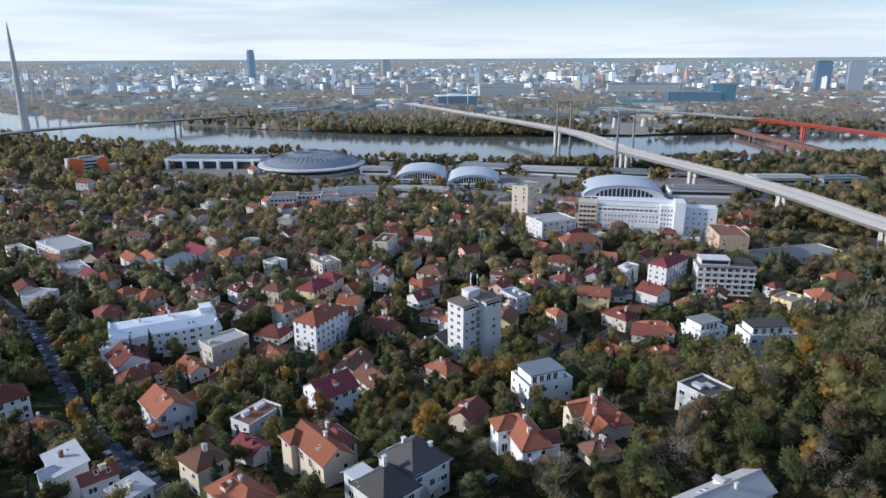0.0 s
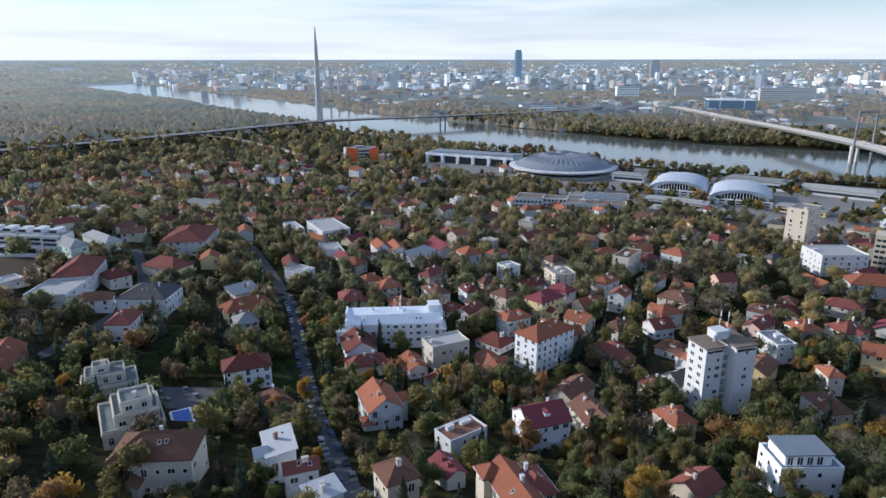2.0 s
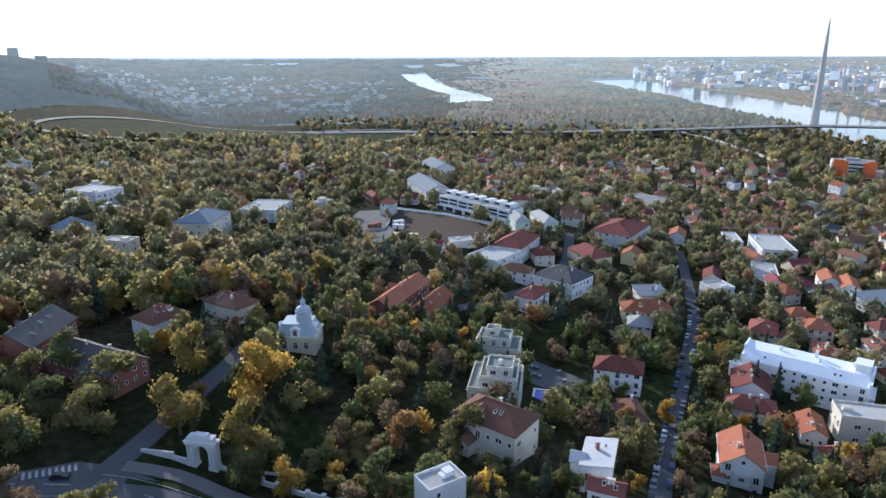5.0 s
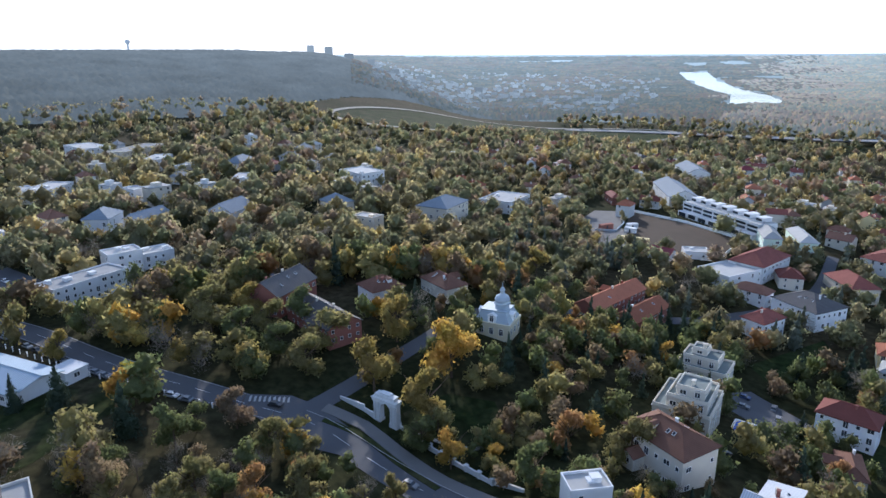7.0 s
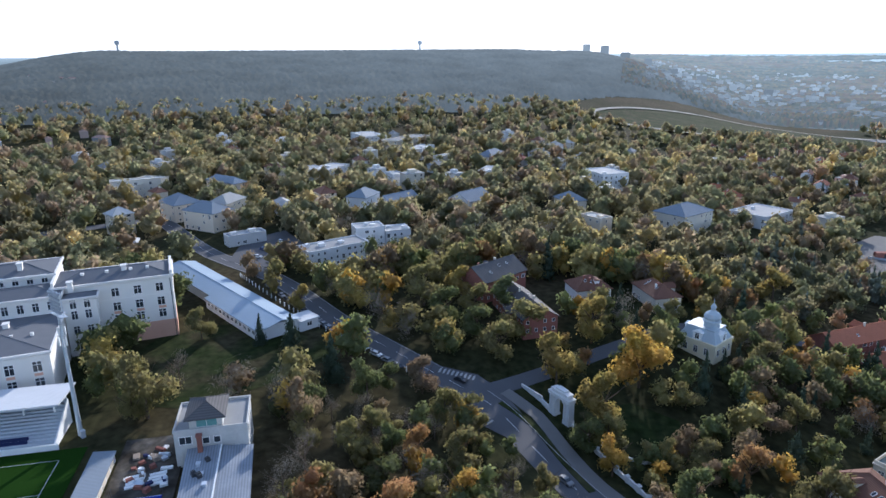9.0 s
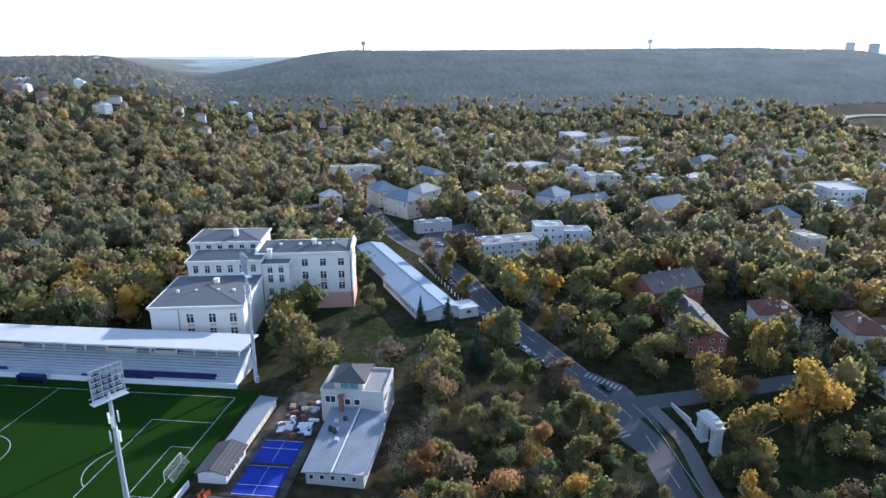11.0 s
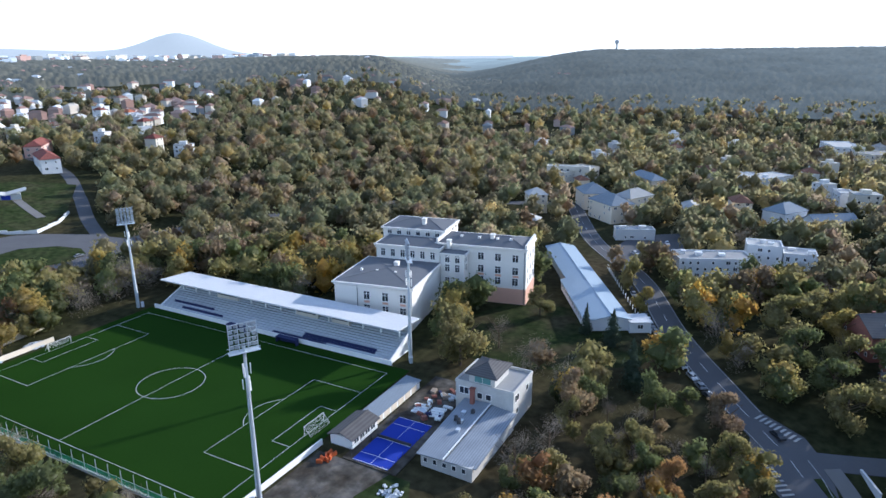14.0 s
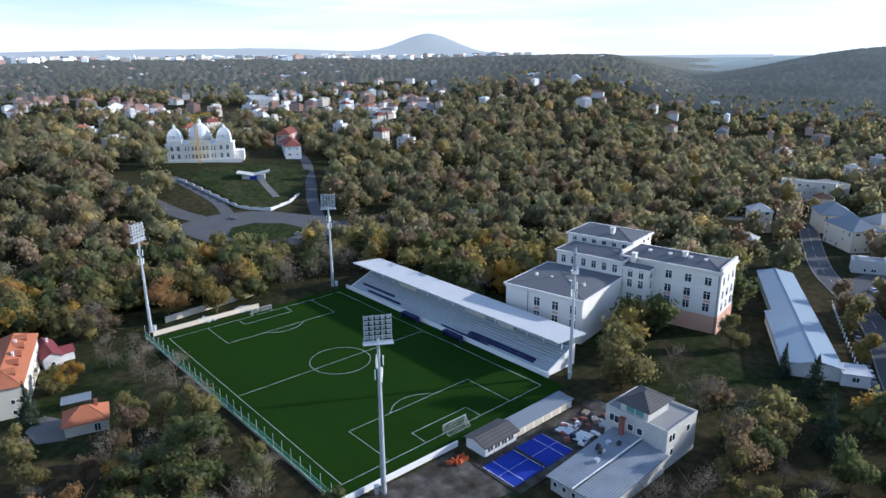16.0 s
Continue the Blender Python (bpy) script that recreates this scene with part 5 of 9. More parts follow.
def mast(x, y, yaw, h=33.0):
    """Floodlight mast: tapered pole, lamp rack with rows of floodlights, aerial boxes, fenced foot."""
    ob = thing("floodlight_mast", pose(x, y, ground(x, y), 0, 0, yaw), "tall grey steel floodlight mast with a rack of lamps", "floodlight", "floodlights")
    part("pole", Shape().lathe([(0.62, 0), (0.55, 6), (0.42, h * 0.6), (0.3, h)], 12), GALV, ob)
    for i in range(6):
        part("rail", Shape().box(-2.75, 2.75, -0.08, 0.08, h - 0.6 + i * 1.05, h - 0.48 + i * 1.05), GALV, ob)
    for xx in (-2.7, -0.9, 0.9, 2.7):
        part("upright", Shape().box(xx - 0.07, xx + 0.07, 0.08, 0.2, h - 0.9, h + 5.0), GALV, ob)
    part("platform", Shape().box(-3.0, 3.0, -0.7, 0.9, h - 1.1, h - 1.0), GALV, ob)
    for y in (-0.66, 0.86):
        part("guard_rail", Shape().box(-3.0, 3.0, y - 0.04, y + 0.04, h - 0.3, h - 0.2), GALV, ob)
    lamp = Shape().box(-0.38, 0.38, -0.36, 0.0, -0.34, 0.34).box(-0.2, 0.2, 0.0, 0.22, -0.18, 0.18).box(-0.32, 0.32, -0.38, -0.36, -0.28, 0.28, 1).mesh("lamp", (LAMPBOX, LENS))
    for i in range(5):
        for j in range(5):
            part("lamp", lamp, None, ob, at=pose(-2.2 + 1.1 * j, -0.2, h + 0.05 + i * 1.05, 12))
    for a, z in ((20, h - 6), (140, h - 6.2), (260, h - 5.8), (80, h - 9), (200, h - 9.2), (320, h - 8.8)):
        part("aerial", Shape().box(-0.18, 0.18, -0.1, 0.1, 0, 2.1), FRAME, ob, at=pose(0, 0, z, 0, 0, a) @ pose(0, -0.85, 0))
    part("cabinet", Shape().box(1.0, 2.0, -0.6, 0.4, 0, 1.8).box(0.95, 2.05, -0.65, 0.45, 1.8, 1.9), GALV, ob)
    take(x, y, 4, 4)


for x, y, yaw, h in ((-25.2, -1.8, -30, 35.6), (-96.5, -8.2, 39, 33.0), (-17.5, -123.0, 210, 33.0), (-88.0, -121.0, 150, 33.0)):
    mast(x, y, yaw, h)


def stand():
    ob = thing("grandstand", pose(-90.8, -62.5, 0), "covered football stand with pale steps and a white roof", "grandstand")
    n, rise, deep, half = 12, 0.42, 0.98, 50.0
    for i in range(n):
        part("step", Shape().box(-0.4 - (i + 1) * deep, -0.4 - i * deep, -half, half, -0.3, 1.2 + i * rise), STEPS, ob)
    part("front_wall", Shape().box(-0.4, 0.0, -half - 3, half + 1, -0.3, 1.45), WHITE, ob)
    for k, y0, y1 in ((0, 4, 26), (1, 16, 44), (2, 16, 44), (3, -46, -26), (1, -40, -20)):
        part("bench", Shape().box(-0.85 - k * deep, -0.5 - k * deep, y0, y1, 1.2 + k * rise, 1.55 + k * rise).box(-0.95 - k * deep, -0.85 - k * deep, y0, y1, 1.2 + k * rise, 1.9 + k * rise), NAVY, ob, "dark blue plastic bench")
    part("back_wall", Shape().box(-13.0, -12.7, -half, half, 0, 8.6), STEPS, ob)
    for y in (-half - 0.31, half + 0.01):
        part("end_wall", Shape().add([(-13, y, 0), (-0.4, y, 0), (-0.4, y, 1.4), (-12.7, y, 6.6), (-13, y, 6.6), (-13, y + 0.3, 0), (-0.4, y + 0.3, 0), (-0.4, y + 0.3, 1.4), (-12.7, y + 0.3, 6.6), (-13, y + 0.3, 6.6)],
                                     [(0, 1, 2, 3, 4), (9, 8, 7, 6, 5), (0, 5, 6, 1), (1, 6, 7, 2), (2, 7, 8, 3), (3, 8, 9, 4), (4, 9, 5, 0)]), WHITE, ob)
    for i in range(15):
        y = -48.0 + i * 96 / 14
        part("column", Shape().box(-9.9, -9.5, y - 0.2, y + 0.2, 4, 9.2), WHITE, ob)
        part("rafter", Shape().beam((-15, y, 8.9), (-3.6, y, 9.6), 0.25), WHITE, ob)
    for y0, y1 in ((-30, -20), (7, 16), (22, 29)):
        part("cabin", Shape().box(-11.8, -9.4, y0, y1, 5.0, 8.4).box(-9.4, -9.35, y0 + 0.4, y1 - 0.4, 6.2, 7.8, 1), (WALLS["cream"], GLASS), ob, "cream press cabin with a window band")
    part("roof", Shape().add([(-16.4, -half - 2, 9.3), (-3.2, -half - 2, 10.2), (-3.2, half + 1.5, 10.2), (-16.4, half + 1.5, 9.3), (-16.4, -half - 2, 8.9), (-3.2, -half - 2, 9.75), (-3.2, half + 1.5, 9.75), (-16.4, half + 1.5, 8.9)],
                             [(0, 1, 2, 3), (7, 6, 5, 4), (0, 4, 5, 1), (1, 5, 6, 2), (2, 6, 7, 3), (3, 7, 4, 0)]), ROOFS["white metal"], ob, "white sheet-metal canopy roof")
    take(-98.5, -62, 20, 108)
    return ob


stand()
for y in (-72, -50):
    ob = thing("dugout", pose(-88.6, y, 0.06), "dark blue team dugout beside the pitch", "dugout", "team dugouts")
    part("shell", Shape().box(-1.0, 0.8, -4, 4, 2.0, 2.15).box(-1.15, -1.0, -4, 4, 0, 2.15).box(-1.0, 0.6, -4.1, -4, 0, 2.0).box(-1.0, 0.6, 4, 4.1, 0, 2.0), NAVY, ob)
    part("bench", Shape().box(-0.9, -0.4, -3.7, 3.7, 0.35, 0.5).box(-0.95, -0.85, -3.7, 3.7, 0.5, 1.0), NAVY, ob)


def wall_run(name, pts, h, t, mat, label, category="wall"):
    s = Shape()
    for (x0, y0), (x1, y1) in zip(pts[:-1], pts[1:]):
        L = math.hypot(x1 - x0, y1 - y0)
        m = pose(x0, y0, 0, 0, 0, math.degrees(math.atan2(y1 - y0, x1 - x0)))
        n = max(1, round(L / 8))
        for i in range(n):
            a = m @ Vector(((i + 0.5) * L / n, 0, 0))
            s.box(i * L / n, (i + 1) * L / n, -t / 2, t / 2, ground(a[0], a[1]) - 0.8, ground(a[0], a[1]) + h, m=m)
    return tagged(new(name, s.mesh(name, mat)), label, category)


wall_run("boundary_wall", [(-16.5, -4.6), (-48.5, -4.0)], 1.5, 0.3, WHITE, "low white wall beside the football pitch")
wall_run("boundary_wall", [(-17, -119), (-55, -119.5)], 1.6, 0.35, WALLS["beige"], "beige concrete wall behind the goal line")
wall_run("boundary_wall", [(-24, -128), (-62, -133)], 2.2, 0.35, WALLS["beige"], "beige retaining wall below the wooded slope")
wall_run("kerb_wall", [(-15.6, -6), (-14.6, -118)], 0.8, 0.35, WHITE, "long low white kerb under the fence")


def fence(x0, y0, x1, y1, step=4.2, h=4.2):
    L = math.hypot(x1 - x0, y1 - y0)
    n = round(L / step)
    ob = thing("fence", pose(x0, y0, 0.5, 0, 0, math.degrees(math.atan2(y1 - y0, x1 - x0))), "tall green mesh fence on grey posts beside the pitch", "fence")
    post = Shape().beam((0, 0, -0.6), (0, 0, h), 0.14, n=6).mesh("post", GALV)
    net = Shape()
    for i in range(11):
        net.beam((0, 0, 0.1 + 1.9 * i / 10), (L / n, 0, 0.1 + 1.9 * i / 10), 0.09, 0.03)
    for i in range(14):
        net.beam((L / n * i / 14, 0, 0.05), (L / n * i / 14, 0, 2.0), 0.09, 0.03)
    net = net.mesh("mesh_panel", GREENNET)
    for i in range(n + 1):
        part("post", post, None, ob, at=pose(i * L / n, 0, 0))
        if i < n:
            part("mesh_panel", net, None, ob, at=pose(i * L / n, 0.02, 0))
    part("rail", Shape().beam((0, 0, 2.05), (L, 0, 2.05), 0.06), GALV, ob)


fence(-15.4, -6.5, -14.4, -118.5)

# ---- yard beside the pitch ----
YARD = ground_material("yard_dirt", (0.055, 0.047, 0.037), (0.090, 0.081, 0.068), (0.150, 0.140, 0.125), 0.14)
slab("yard", -91, -46.2, 3.5, 18, 0.05, YARD, "dusty grey paved yard beside the pitch", "yard")
court = slab("padel_court", -67.3, -46.8, 6.0, 15.6, 0.14, BLUE, "bright blue sports court with white lines", "court")
for x0, x1, y0, y1 in ((-67.1, -47.0, 10.77, 10.83), (-57.2, -56.9, 6.1, 15.5), (-64.0, -63.9, 6.1, 15.5), (-50.2, -50.1, 6.1, 15.5), (-67.2, -67.1, 6.1, 15.5), (-47.0, -46.9, 6.1, 15.5)):
    part("line", Shape().box(x0, x1, y0, y1, 0.14, 0.155), WHITE, court)
part("net", Shape().box(-57.07, -57.03, 6.0, 15.6, 0.15, 1.0), DARKMETAL, court)
ob = thing("court_fence", pose(-57, 10.8, 0.14), "thin dark wire fence round the blue court", "fence")
for i in range(11):
    for y in (-5.0, 5.0):
        if y > 0 or i % 2 == 0:
            part("post", Shape().beam((0, 0, 0), (0, 0, 3.0 if y < 0 else 1.2), 0.08, n=5), DARKMETAL, ob, at=pose(-10.4 + 2.08 * i, y, 0))
for z in (1.0, 2.0, 3.0):
    part("wire", Shape().beam((-10.4, -5, z), (10.4, -5, z), 0.035, n=4), DARKMETAL, ob)
take(-60, 14, 76, 46)

low = thing("changing_rooms", pose(-50, -2.6, 0), "long low white building with a grey sheet roof", "building")
part("wall", Shape().box(-10.5, 0, 0, 6.4, -0.2, 2.7), WHITE, low)
part("roof", roof_shape("gable", 11.2, 6.8, 2.7, 1.1, 0.3).mesh("roof", ROOFS["dark grey"]), None, low, at=pose(-5.3, 3.2, 0))
part("long_wall", Shape().box(-33, -10.6, 1.2, 5.4, -0.2, 2.3), WHITE, low)
part("long_roof", Shape().add([(-33.4, 0.9, 2.7), (-10.7, 0.9, 2.7), (-10.7, 5.8, 2.3), (-33.4, 5.8, 2.3), (-33.4, 0.9, 2.5), (-10.7, 0.9, 2.5), (-10.7, 5.8, 2.1), (-33.4, 5.8, 2.1)],
                              [(0, 1, 2, 3), (7, 6, 5, 4), (0, 4, 5, 1), (1, 5, 6, 2), (2, 6, 7, 3), (3, 7, 4, 0)]), ROOFS["blue-grey metal"], low, "pale ribbed sheet roof")
for i in range(4):
    part("window", WIN["wide"], None, low, at=pose(-1.6 - 2.3 * i, 6.404, 0.9, 0, 0, 180))
for i in range(6):
    part("garage_door", Shape().box(-1.3, 1.3, 0, 0.08, 0, 1.9), WALLS["beige"], low, at=pose(-13 - 3.4 * i, 5.404, 0))

TEAL = material("teal_glass", (0.10, 0.22, 0.21), 0.15, 0.2, 0.5, 3.0, 0, spec=0.6)
SHEDROOF = material("worn_sheet", (0.18, 0.20, 0.225), 0.7, 0.45, 0.25, 1.5, 0.2, wave=("Y", 0.6))
DINGY = material("dingy_render", (0.40, 0.39, 0.365), 0.88, 0.3, 0.5, 2.0, 0.1)
club = thing("clubhouse", pose(-83.5, 25.2, 0), "dingy white three-storey clubhouse with a dark hipped roof tower", "building")
part("wall", Shape().box(-6.6, 6.4, -8.0, 8.0, -1, 8.4), DINGY, club)
s = Shape()
for x0, x1, y0, y1 in ((-6.7, 6.5, -8.1, -7.8), (-6.7, 6.5, 7.8, 8.1), (-6.7, -6.4, -7.8, 7.8), (6.2, 6.5, -7.8, 7.8)):
    s.box(x0, x1, y0, y1, 8.402, 9.1)
part("parapet", s, DINGY, club)
part("terrace", Shape().box(-6.3, 6.1, -7.7, 7.7, 8.4, 8.5), ROOFS["grey flat"], club)
part("tower", Shape().box(-3.2, 5.6, -4.6, 2.6, 8.5, 11.6), DINGY, club)
part("tower_roof", roof_shape("hip", 9.0, 7.4, 11.6, 1.9, 0.8).mesh("tower_roof", ROOFS["dark grey"]), None, club, "dark shingled hipped roof", at=pose(1.2, -1, 0))
part("glazing", Shape().box(-0.02, 0.1, -3.0, 1.4, 0, 1.9, 1).box(0, 0.14, -3.1, 1.5, -0.1, 0).box(0, 0.14, -3.1, 1.5, 1.9, 2.0).box(0, 0.14, -0.85, -0.75, 0, 1.9), (FRAME, TEAL), club, "wide teal-tinted tower window", at=pose(5.61, 0, 9.1))
for side, u, z, k in ((90, -5.6, 5.4, "wide"), (90, -1.2, 5.0, "small"), (90, 1.2, 5.0, "small"), (90, -1.6, 2.2, "wide"), (90, 4.6, 1.9, "wide"), (180, -4.2, 5.6, "wide"), (180, 2.8, 5.4, "small"), (180, -4.0, 2.0, "small"), (0, 2.5, 5.2, "small"), (0, -2.5, 5.2, "small")):
    off = 6.404 if side == 90 else 8.004
    part("window", WIN[k], None, club, at=pose(0, 0, 0, 0, 0, side) @ pose(u, -off, z) @ Matrix.Diagonal((1.5, 1, 1.35, 1)))

shed = thing("workshop", pose(-64, 27, 0), "white workshop with a wide grey sheet-metal roof", "building")
part("wall", Shape().box(-12.4, 11.4, -6.2, 6.6, -1.5, 2.6), DINGY, shed)
part("roof", Shape().add([(-12.8, -7.2, 4.4), (12.0, -7.0, 2.9), (12.2, -0.4, 3.3), (-12.8, 0.2, 4.7), (-12.8, -7.2, 4.15), (12.0, -7.0, 2.65), (12.2, -0.4, 3.05), (-12.8, 0.2, 4.45)],
                         [(0, 1, 2, 3), (7, 6, 5, 4), (0, 4, 5, 1), (1, 5, 6, 2), (2, 6, 7, 3), (3, 7, 4, 0)]), SHEDROOF, shed, "worn blue-grey ribbed sheet roof")
part("lower_roof", Shape().add([(-12.8, 0.5, 4.3), (11.8, 0.0, 2.9), (10.8, 7.4, 2.5), (-12.8, 7.2, 3.6), (-12.8, 0.5, 4.05), (11.8, 0.0, 2.65), (10.8, 7.4, 2.25), (-12.8, 7.2, 3.35)],
                               [(0, 1, 2, 3), (7, 6, 5, 4), (0, 4, 5, 1), (1, 5, 6, 2), (2, 6, 7, 3), (3, 7, 4, 0)]), SHEDROOF, shed, "worn grey sheet roof")
for i in range(5):
    part("window", WIN["small"], None, shed, at=pose(0, 0, 0, 0, 0, 90) @ pose(-5 + 2.4 * i, -11.404, 0.8))
for i in range(3):
    part("roof_vent", Shape().box(-0.5, 0.5, -0.4, 0.4, 0, 0.8).box(-0.6, 0.6, -0.5, 0.5, 0.8, 0.9), GALV, shed, at=pose(-6 + 3.5 * i, -4 + i, 4.0 - 0.2 * i))

part("ridge_strip", Shape().beam((-12.6, 0.3, 4.75), (12.0, -0.2, 3.36), 0.5, 0.12), WHITE, shed, "pale ridge strip between the two roofs")
part("chimney", Shape().box(-11.6, -10.6, -4.6, -3.6, 4.0, 8.4).box(-11.8, -10.4, -4.8, -3.4, 8.4, 8.7), WALLS["brick red"], shed, "brick chimney stack")
for u, v in ((-7.5, -2.2), (-3.0, -4.6), (-2.2, -3.4)):
    part("roof_unit", Shape().box(-0.7, 0.7, -0.5, 0.5, 0, 0.9).box(-0.3, 0.3, -0.2, 0.2, 0.9, 1.3), DARKMETAL, shed, at=pose(u, v, 3.85, 0, 0, 25))
patch("trodden_ground", [(-46, -3), (-19, -3.5), (-22, 8), (-32, 18), (-42, 22), (-46, 19)], 0.05, YARD, "trodden earth beside the blue court", "ground", 3.0)
patch("grass_strip", [(-46, 16.5), (-46, 22), (-38, 26), (-30, 20), (-36, 14)], 0.1, GRASS, "bright grass strip below the court", "lawn", 2.0)
yard_rnd = random.Random(3)
for i in range(26):
    x, y = yard_rnd.uniform(-86, -69), yard_rnd.uniform(5.5, 15.5)
    a, b, c = yard_rnd.uniform(0.4, 1.4), yard_rnd.uniform(0.3, 0.8), yard_rnd.uniform(0.3, 1.1)
    mat, words = yard_rnd.choice(((WHITE, "white wrapped"), (GALV, "grey metal"), (NAVY, "dark blue"), (RUBBLE, "brown rubble"), (WALLS["brick red"], "red brick")))
    ob = thing("material_stack", pose(x, y, 0.05, 0, 0, yard_rnd.uniform(0, 90)), f"{words} stack of building material in the yard", "stack", "building materials")
    for k in range(3):
        part("layer", Shape().box(-a + 0.05 * k, a - 0.03 * k, -b, b - 0.04 * k, c * k / 3, c * (k + 1) / 3 - 0.03), mat, ob)
for i in range(8):
    ob = thing("long_panel_stack", pose(-71.5 - 1.2 * (i % 4), 9 + 4.5 * (i // 4), 0.05, 0, 0, 12), "stack of long white panels in the yard", "panels", "building materials")
    for k in range(3):
        part("panel", Shape().box(-0.45, 0.45, -1.8, 1.8, 0.12 * k, 0.12 * k + 0.09), WHITE, ob)
for i in range(7):
    ob = thing("orange_heap", pose(-46 + 1.3 * (i % 4), 0.2 + 1.2 * (i // 4), 0.05, 0, 0, 40 * i), "heap of orange plastic barriers by the wall", "barriers", "plastic barriers")
    part("barrier", Shape().box(-0.7, 0.7, -0.25, 0.25, 0, 0.7).box(-0.7, 0.7, -0.12, 0.12, 0.7, 0.95), ORANGE, ob)


def rubble_heap(x, y, r, seed, label):
    g = random.Random(seed)
    s = Shape()
    for i in range(46):
        a, d = g.uniform(0, 6.28), r * math.sqrt(g.random())
        k = g.uniform(0.15, 0.5)
        s.box(-k, k, -k * 0.7, k * 0.7, -0.3, k * 0.8, m=pose(x + d * math.cos(a), y + d * math.sin(a), ground(x, y) + 0.5 * (1 - d / r), g.uniform(-30, 30), g.uniform(-30, 30), g.uniform(0, 90)))
    tagged(new("rubble_heap", s.mesh("rubble_heap", STEPS)), label, "rubble", kind="stuff")


rubble_heap(-41, 20, 2.6, 1, "heap of pale broken concrete on the grass")
rubble_heap(-36, -121, 3.0, 2, "pale rubble behind the goal")
rubble_heap(-50, -121.5, 3.2, 3, "pale rubble and boards behind the goal")

# ---- school ----
SLATE = material("slate_roof", (0.105, 0.11, 0.118), 0.8, 0.2, 0.3, 2.0, 0.1)
SCHOOL_WALL = material("school_render", (0.57, 0.545, 0.505), 0.85, 0.10, 0.25, 3.0, 0.05)


def block(parent, x0, x1, y0, y1, h, roof_rise=1.6, plinth=0.0):
    """A block of the school: walls, plinth, string courses, cornice and low hipped roof."""
    w, d = x1 - x0, y1 - y0
    cx, cy = (x0 + x1) / 2, (y0 + y1) / 2
    b = part("wing", Shape().box(-w / 2, w / 2, -d / 2, d / 2, -1.5 if not plinth else plinth, h), SCHOOL_WALL, parent, at=pose(cx, cy, 0))
    if plinth:
        part("plinth", Shape().box(-w / 2 - 0.1, w / 2 + 0.1, -d / 2 - 0.1, d / 2 + 0.1, -1.5, plinth), PINKBASE, b, "salmon-pink rendered ground floor")
    part("cornice", Shape().box(-w / 2 - 0.7, w / 2 + 0.7, -d / 2 - 0.7, d / 2 + 0.7, h - 0.5, h + 0.1).box(-w / 2 - 0.3, w / 2 + 0.3, -d / 2 - 0.3, d / 2 + 0.3, h - 1.2, h - 0.9), SCHOOL_WALL, b)
    flip = d > w
    a, c = (d, w) if flip else (w, d)
    part("roof", roof_shape("hip", a, c, h + 0.1, roof_rise, 0.4).mesh("roof", SLATE), None, b, "dark grey low hipped roof", at=pose(0, 0, 0, 0, 0, 90 if flip else 0))
    return b, w, d


def tall_windows(b, w, d, sides, rows, step=3.3, wide=1.25):
    for side in sides:
        length, off = ((w, d), (d, w), (w, d), (d, w))[side // 90]
        n = int((length - 1.5) / step)
        for i in range(n):
            for z in rows:
                part("window", WIN["tall"], None, b, at=pose(0, 0, 0, 0, 0, side) @ pose((i + 0.5) * (length - 1.5) / n - (length - 1.5) / 2, -off / 2 - 0.004, z) @ Matrix.Diagonal((wide, 1, 1.2, 1)))


school = thing("school_building", pose(-155, 6, 0, 0, 0, 10), "large pale classical school with rows of tall windows", "school")
b, w, d = block(school, -16.5, 0, -34, 0, 21.5, 2.2, 6.0)
tall_windows(b, w, d, (90,), (1.7, 7.2, 11.4, 16.2), 6.2, 1.6)
tall_windows(b, w, d, (180, 0), (2.0, 7.2, 11.4, 16.2), 4.6, 1.3)
part("string_course", Shape().box(-w / 2 - 0.16, w / 2 + 0.16, -d / 2 - 0.16, d / 2 + 0.16, 15.0, 15.35), SCHOOL_WALL, b)
for u in (-13.2, -6.6, 0, 6.6, 13.2):
    part("apron_panel", Shape().box(w / 2 + 0.004, w / 2 + 0.07, u - 1.1, u + 1.1, 10.3, 11.2), PINKBASE, b, "pale pink relief panel below the window")
for u in (-d / 2 + 0.6, d / 2 - 0.6):
    part("downpipe", Shape().beam((w / 2 + 0.2, u, 0), (w / 2 + 0.2, u, 20.5), 0.2, n=6), DARKMETAL, b, "dark rainwater pipe")
for y0 in (-d / 2 - 0.3, d / 2 - 0.5):
    part("gable_parapet", Shape().box(-w / 2 - 0.3, w / 2 + 0.3, y0, y0 + 0.8, 21.6, 23.0), SCHOOL_WALL, b)
for u in (-9, -2, 5, 10):
    part("roof_vent", Shape().box(2.2, 3.4, u - 0.5, u + 0.5, 22.2, 23.6), SCHOOL_WALL, b)
b, w, d = block(school, 5, 34, -60, -31.5, 15.0, 1.6)
for u in (-2.2, 4.6, 11.0):
    for z in (4.6, 9.4):
        part("window", WIN["tall"], None, b, at=pose(0, 0, 0, 0, 0, 90) @ pose(u, -w / 2 - 0.004, z) @ Matrix.Diagonal((1.6, 1, 1.3, 1)))
    part("apron_panel", Shape().box(w / 2 + 0.004, w / 2 + 0.06, u - 1.0, u + 1.0, 8.3, 9.1), PINKBASE, b, "pale pink relief panel below the window")
part("downpipe", Shape().beam((w / 2 + 0.2, -5.6, -1), (w / 2 + 0.2, -5.6, 14.4), 0.2, n=6), DARKMETAL, b, "dark rainwater pipe")
for u in (-9, -3, 4, 9):
    part("roof_vent", Shape().box(3.0, 3.8, u - 0.4, u + 0.4, 15.4, 16.6), SCHOOL_WALL, b)
b, w, d = block(school, -9, 4.6, -57, -31.6, 20.5, 1.6)
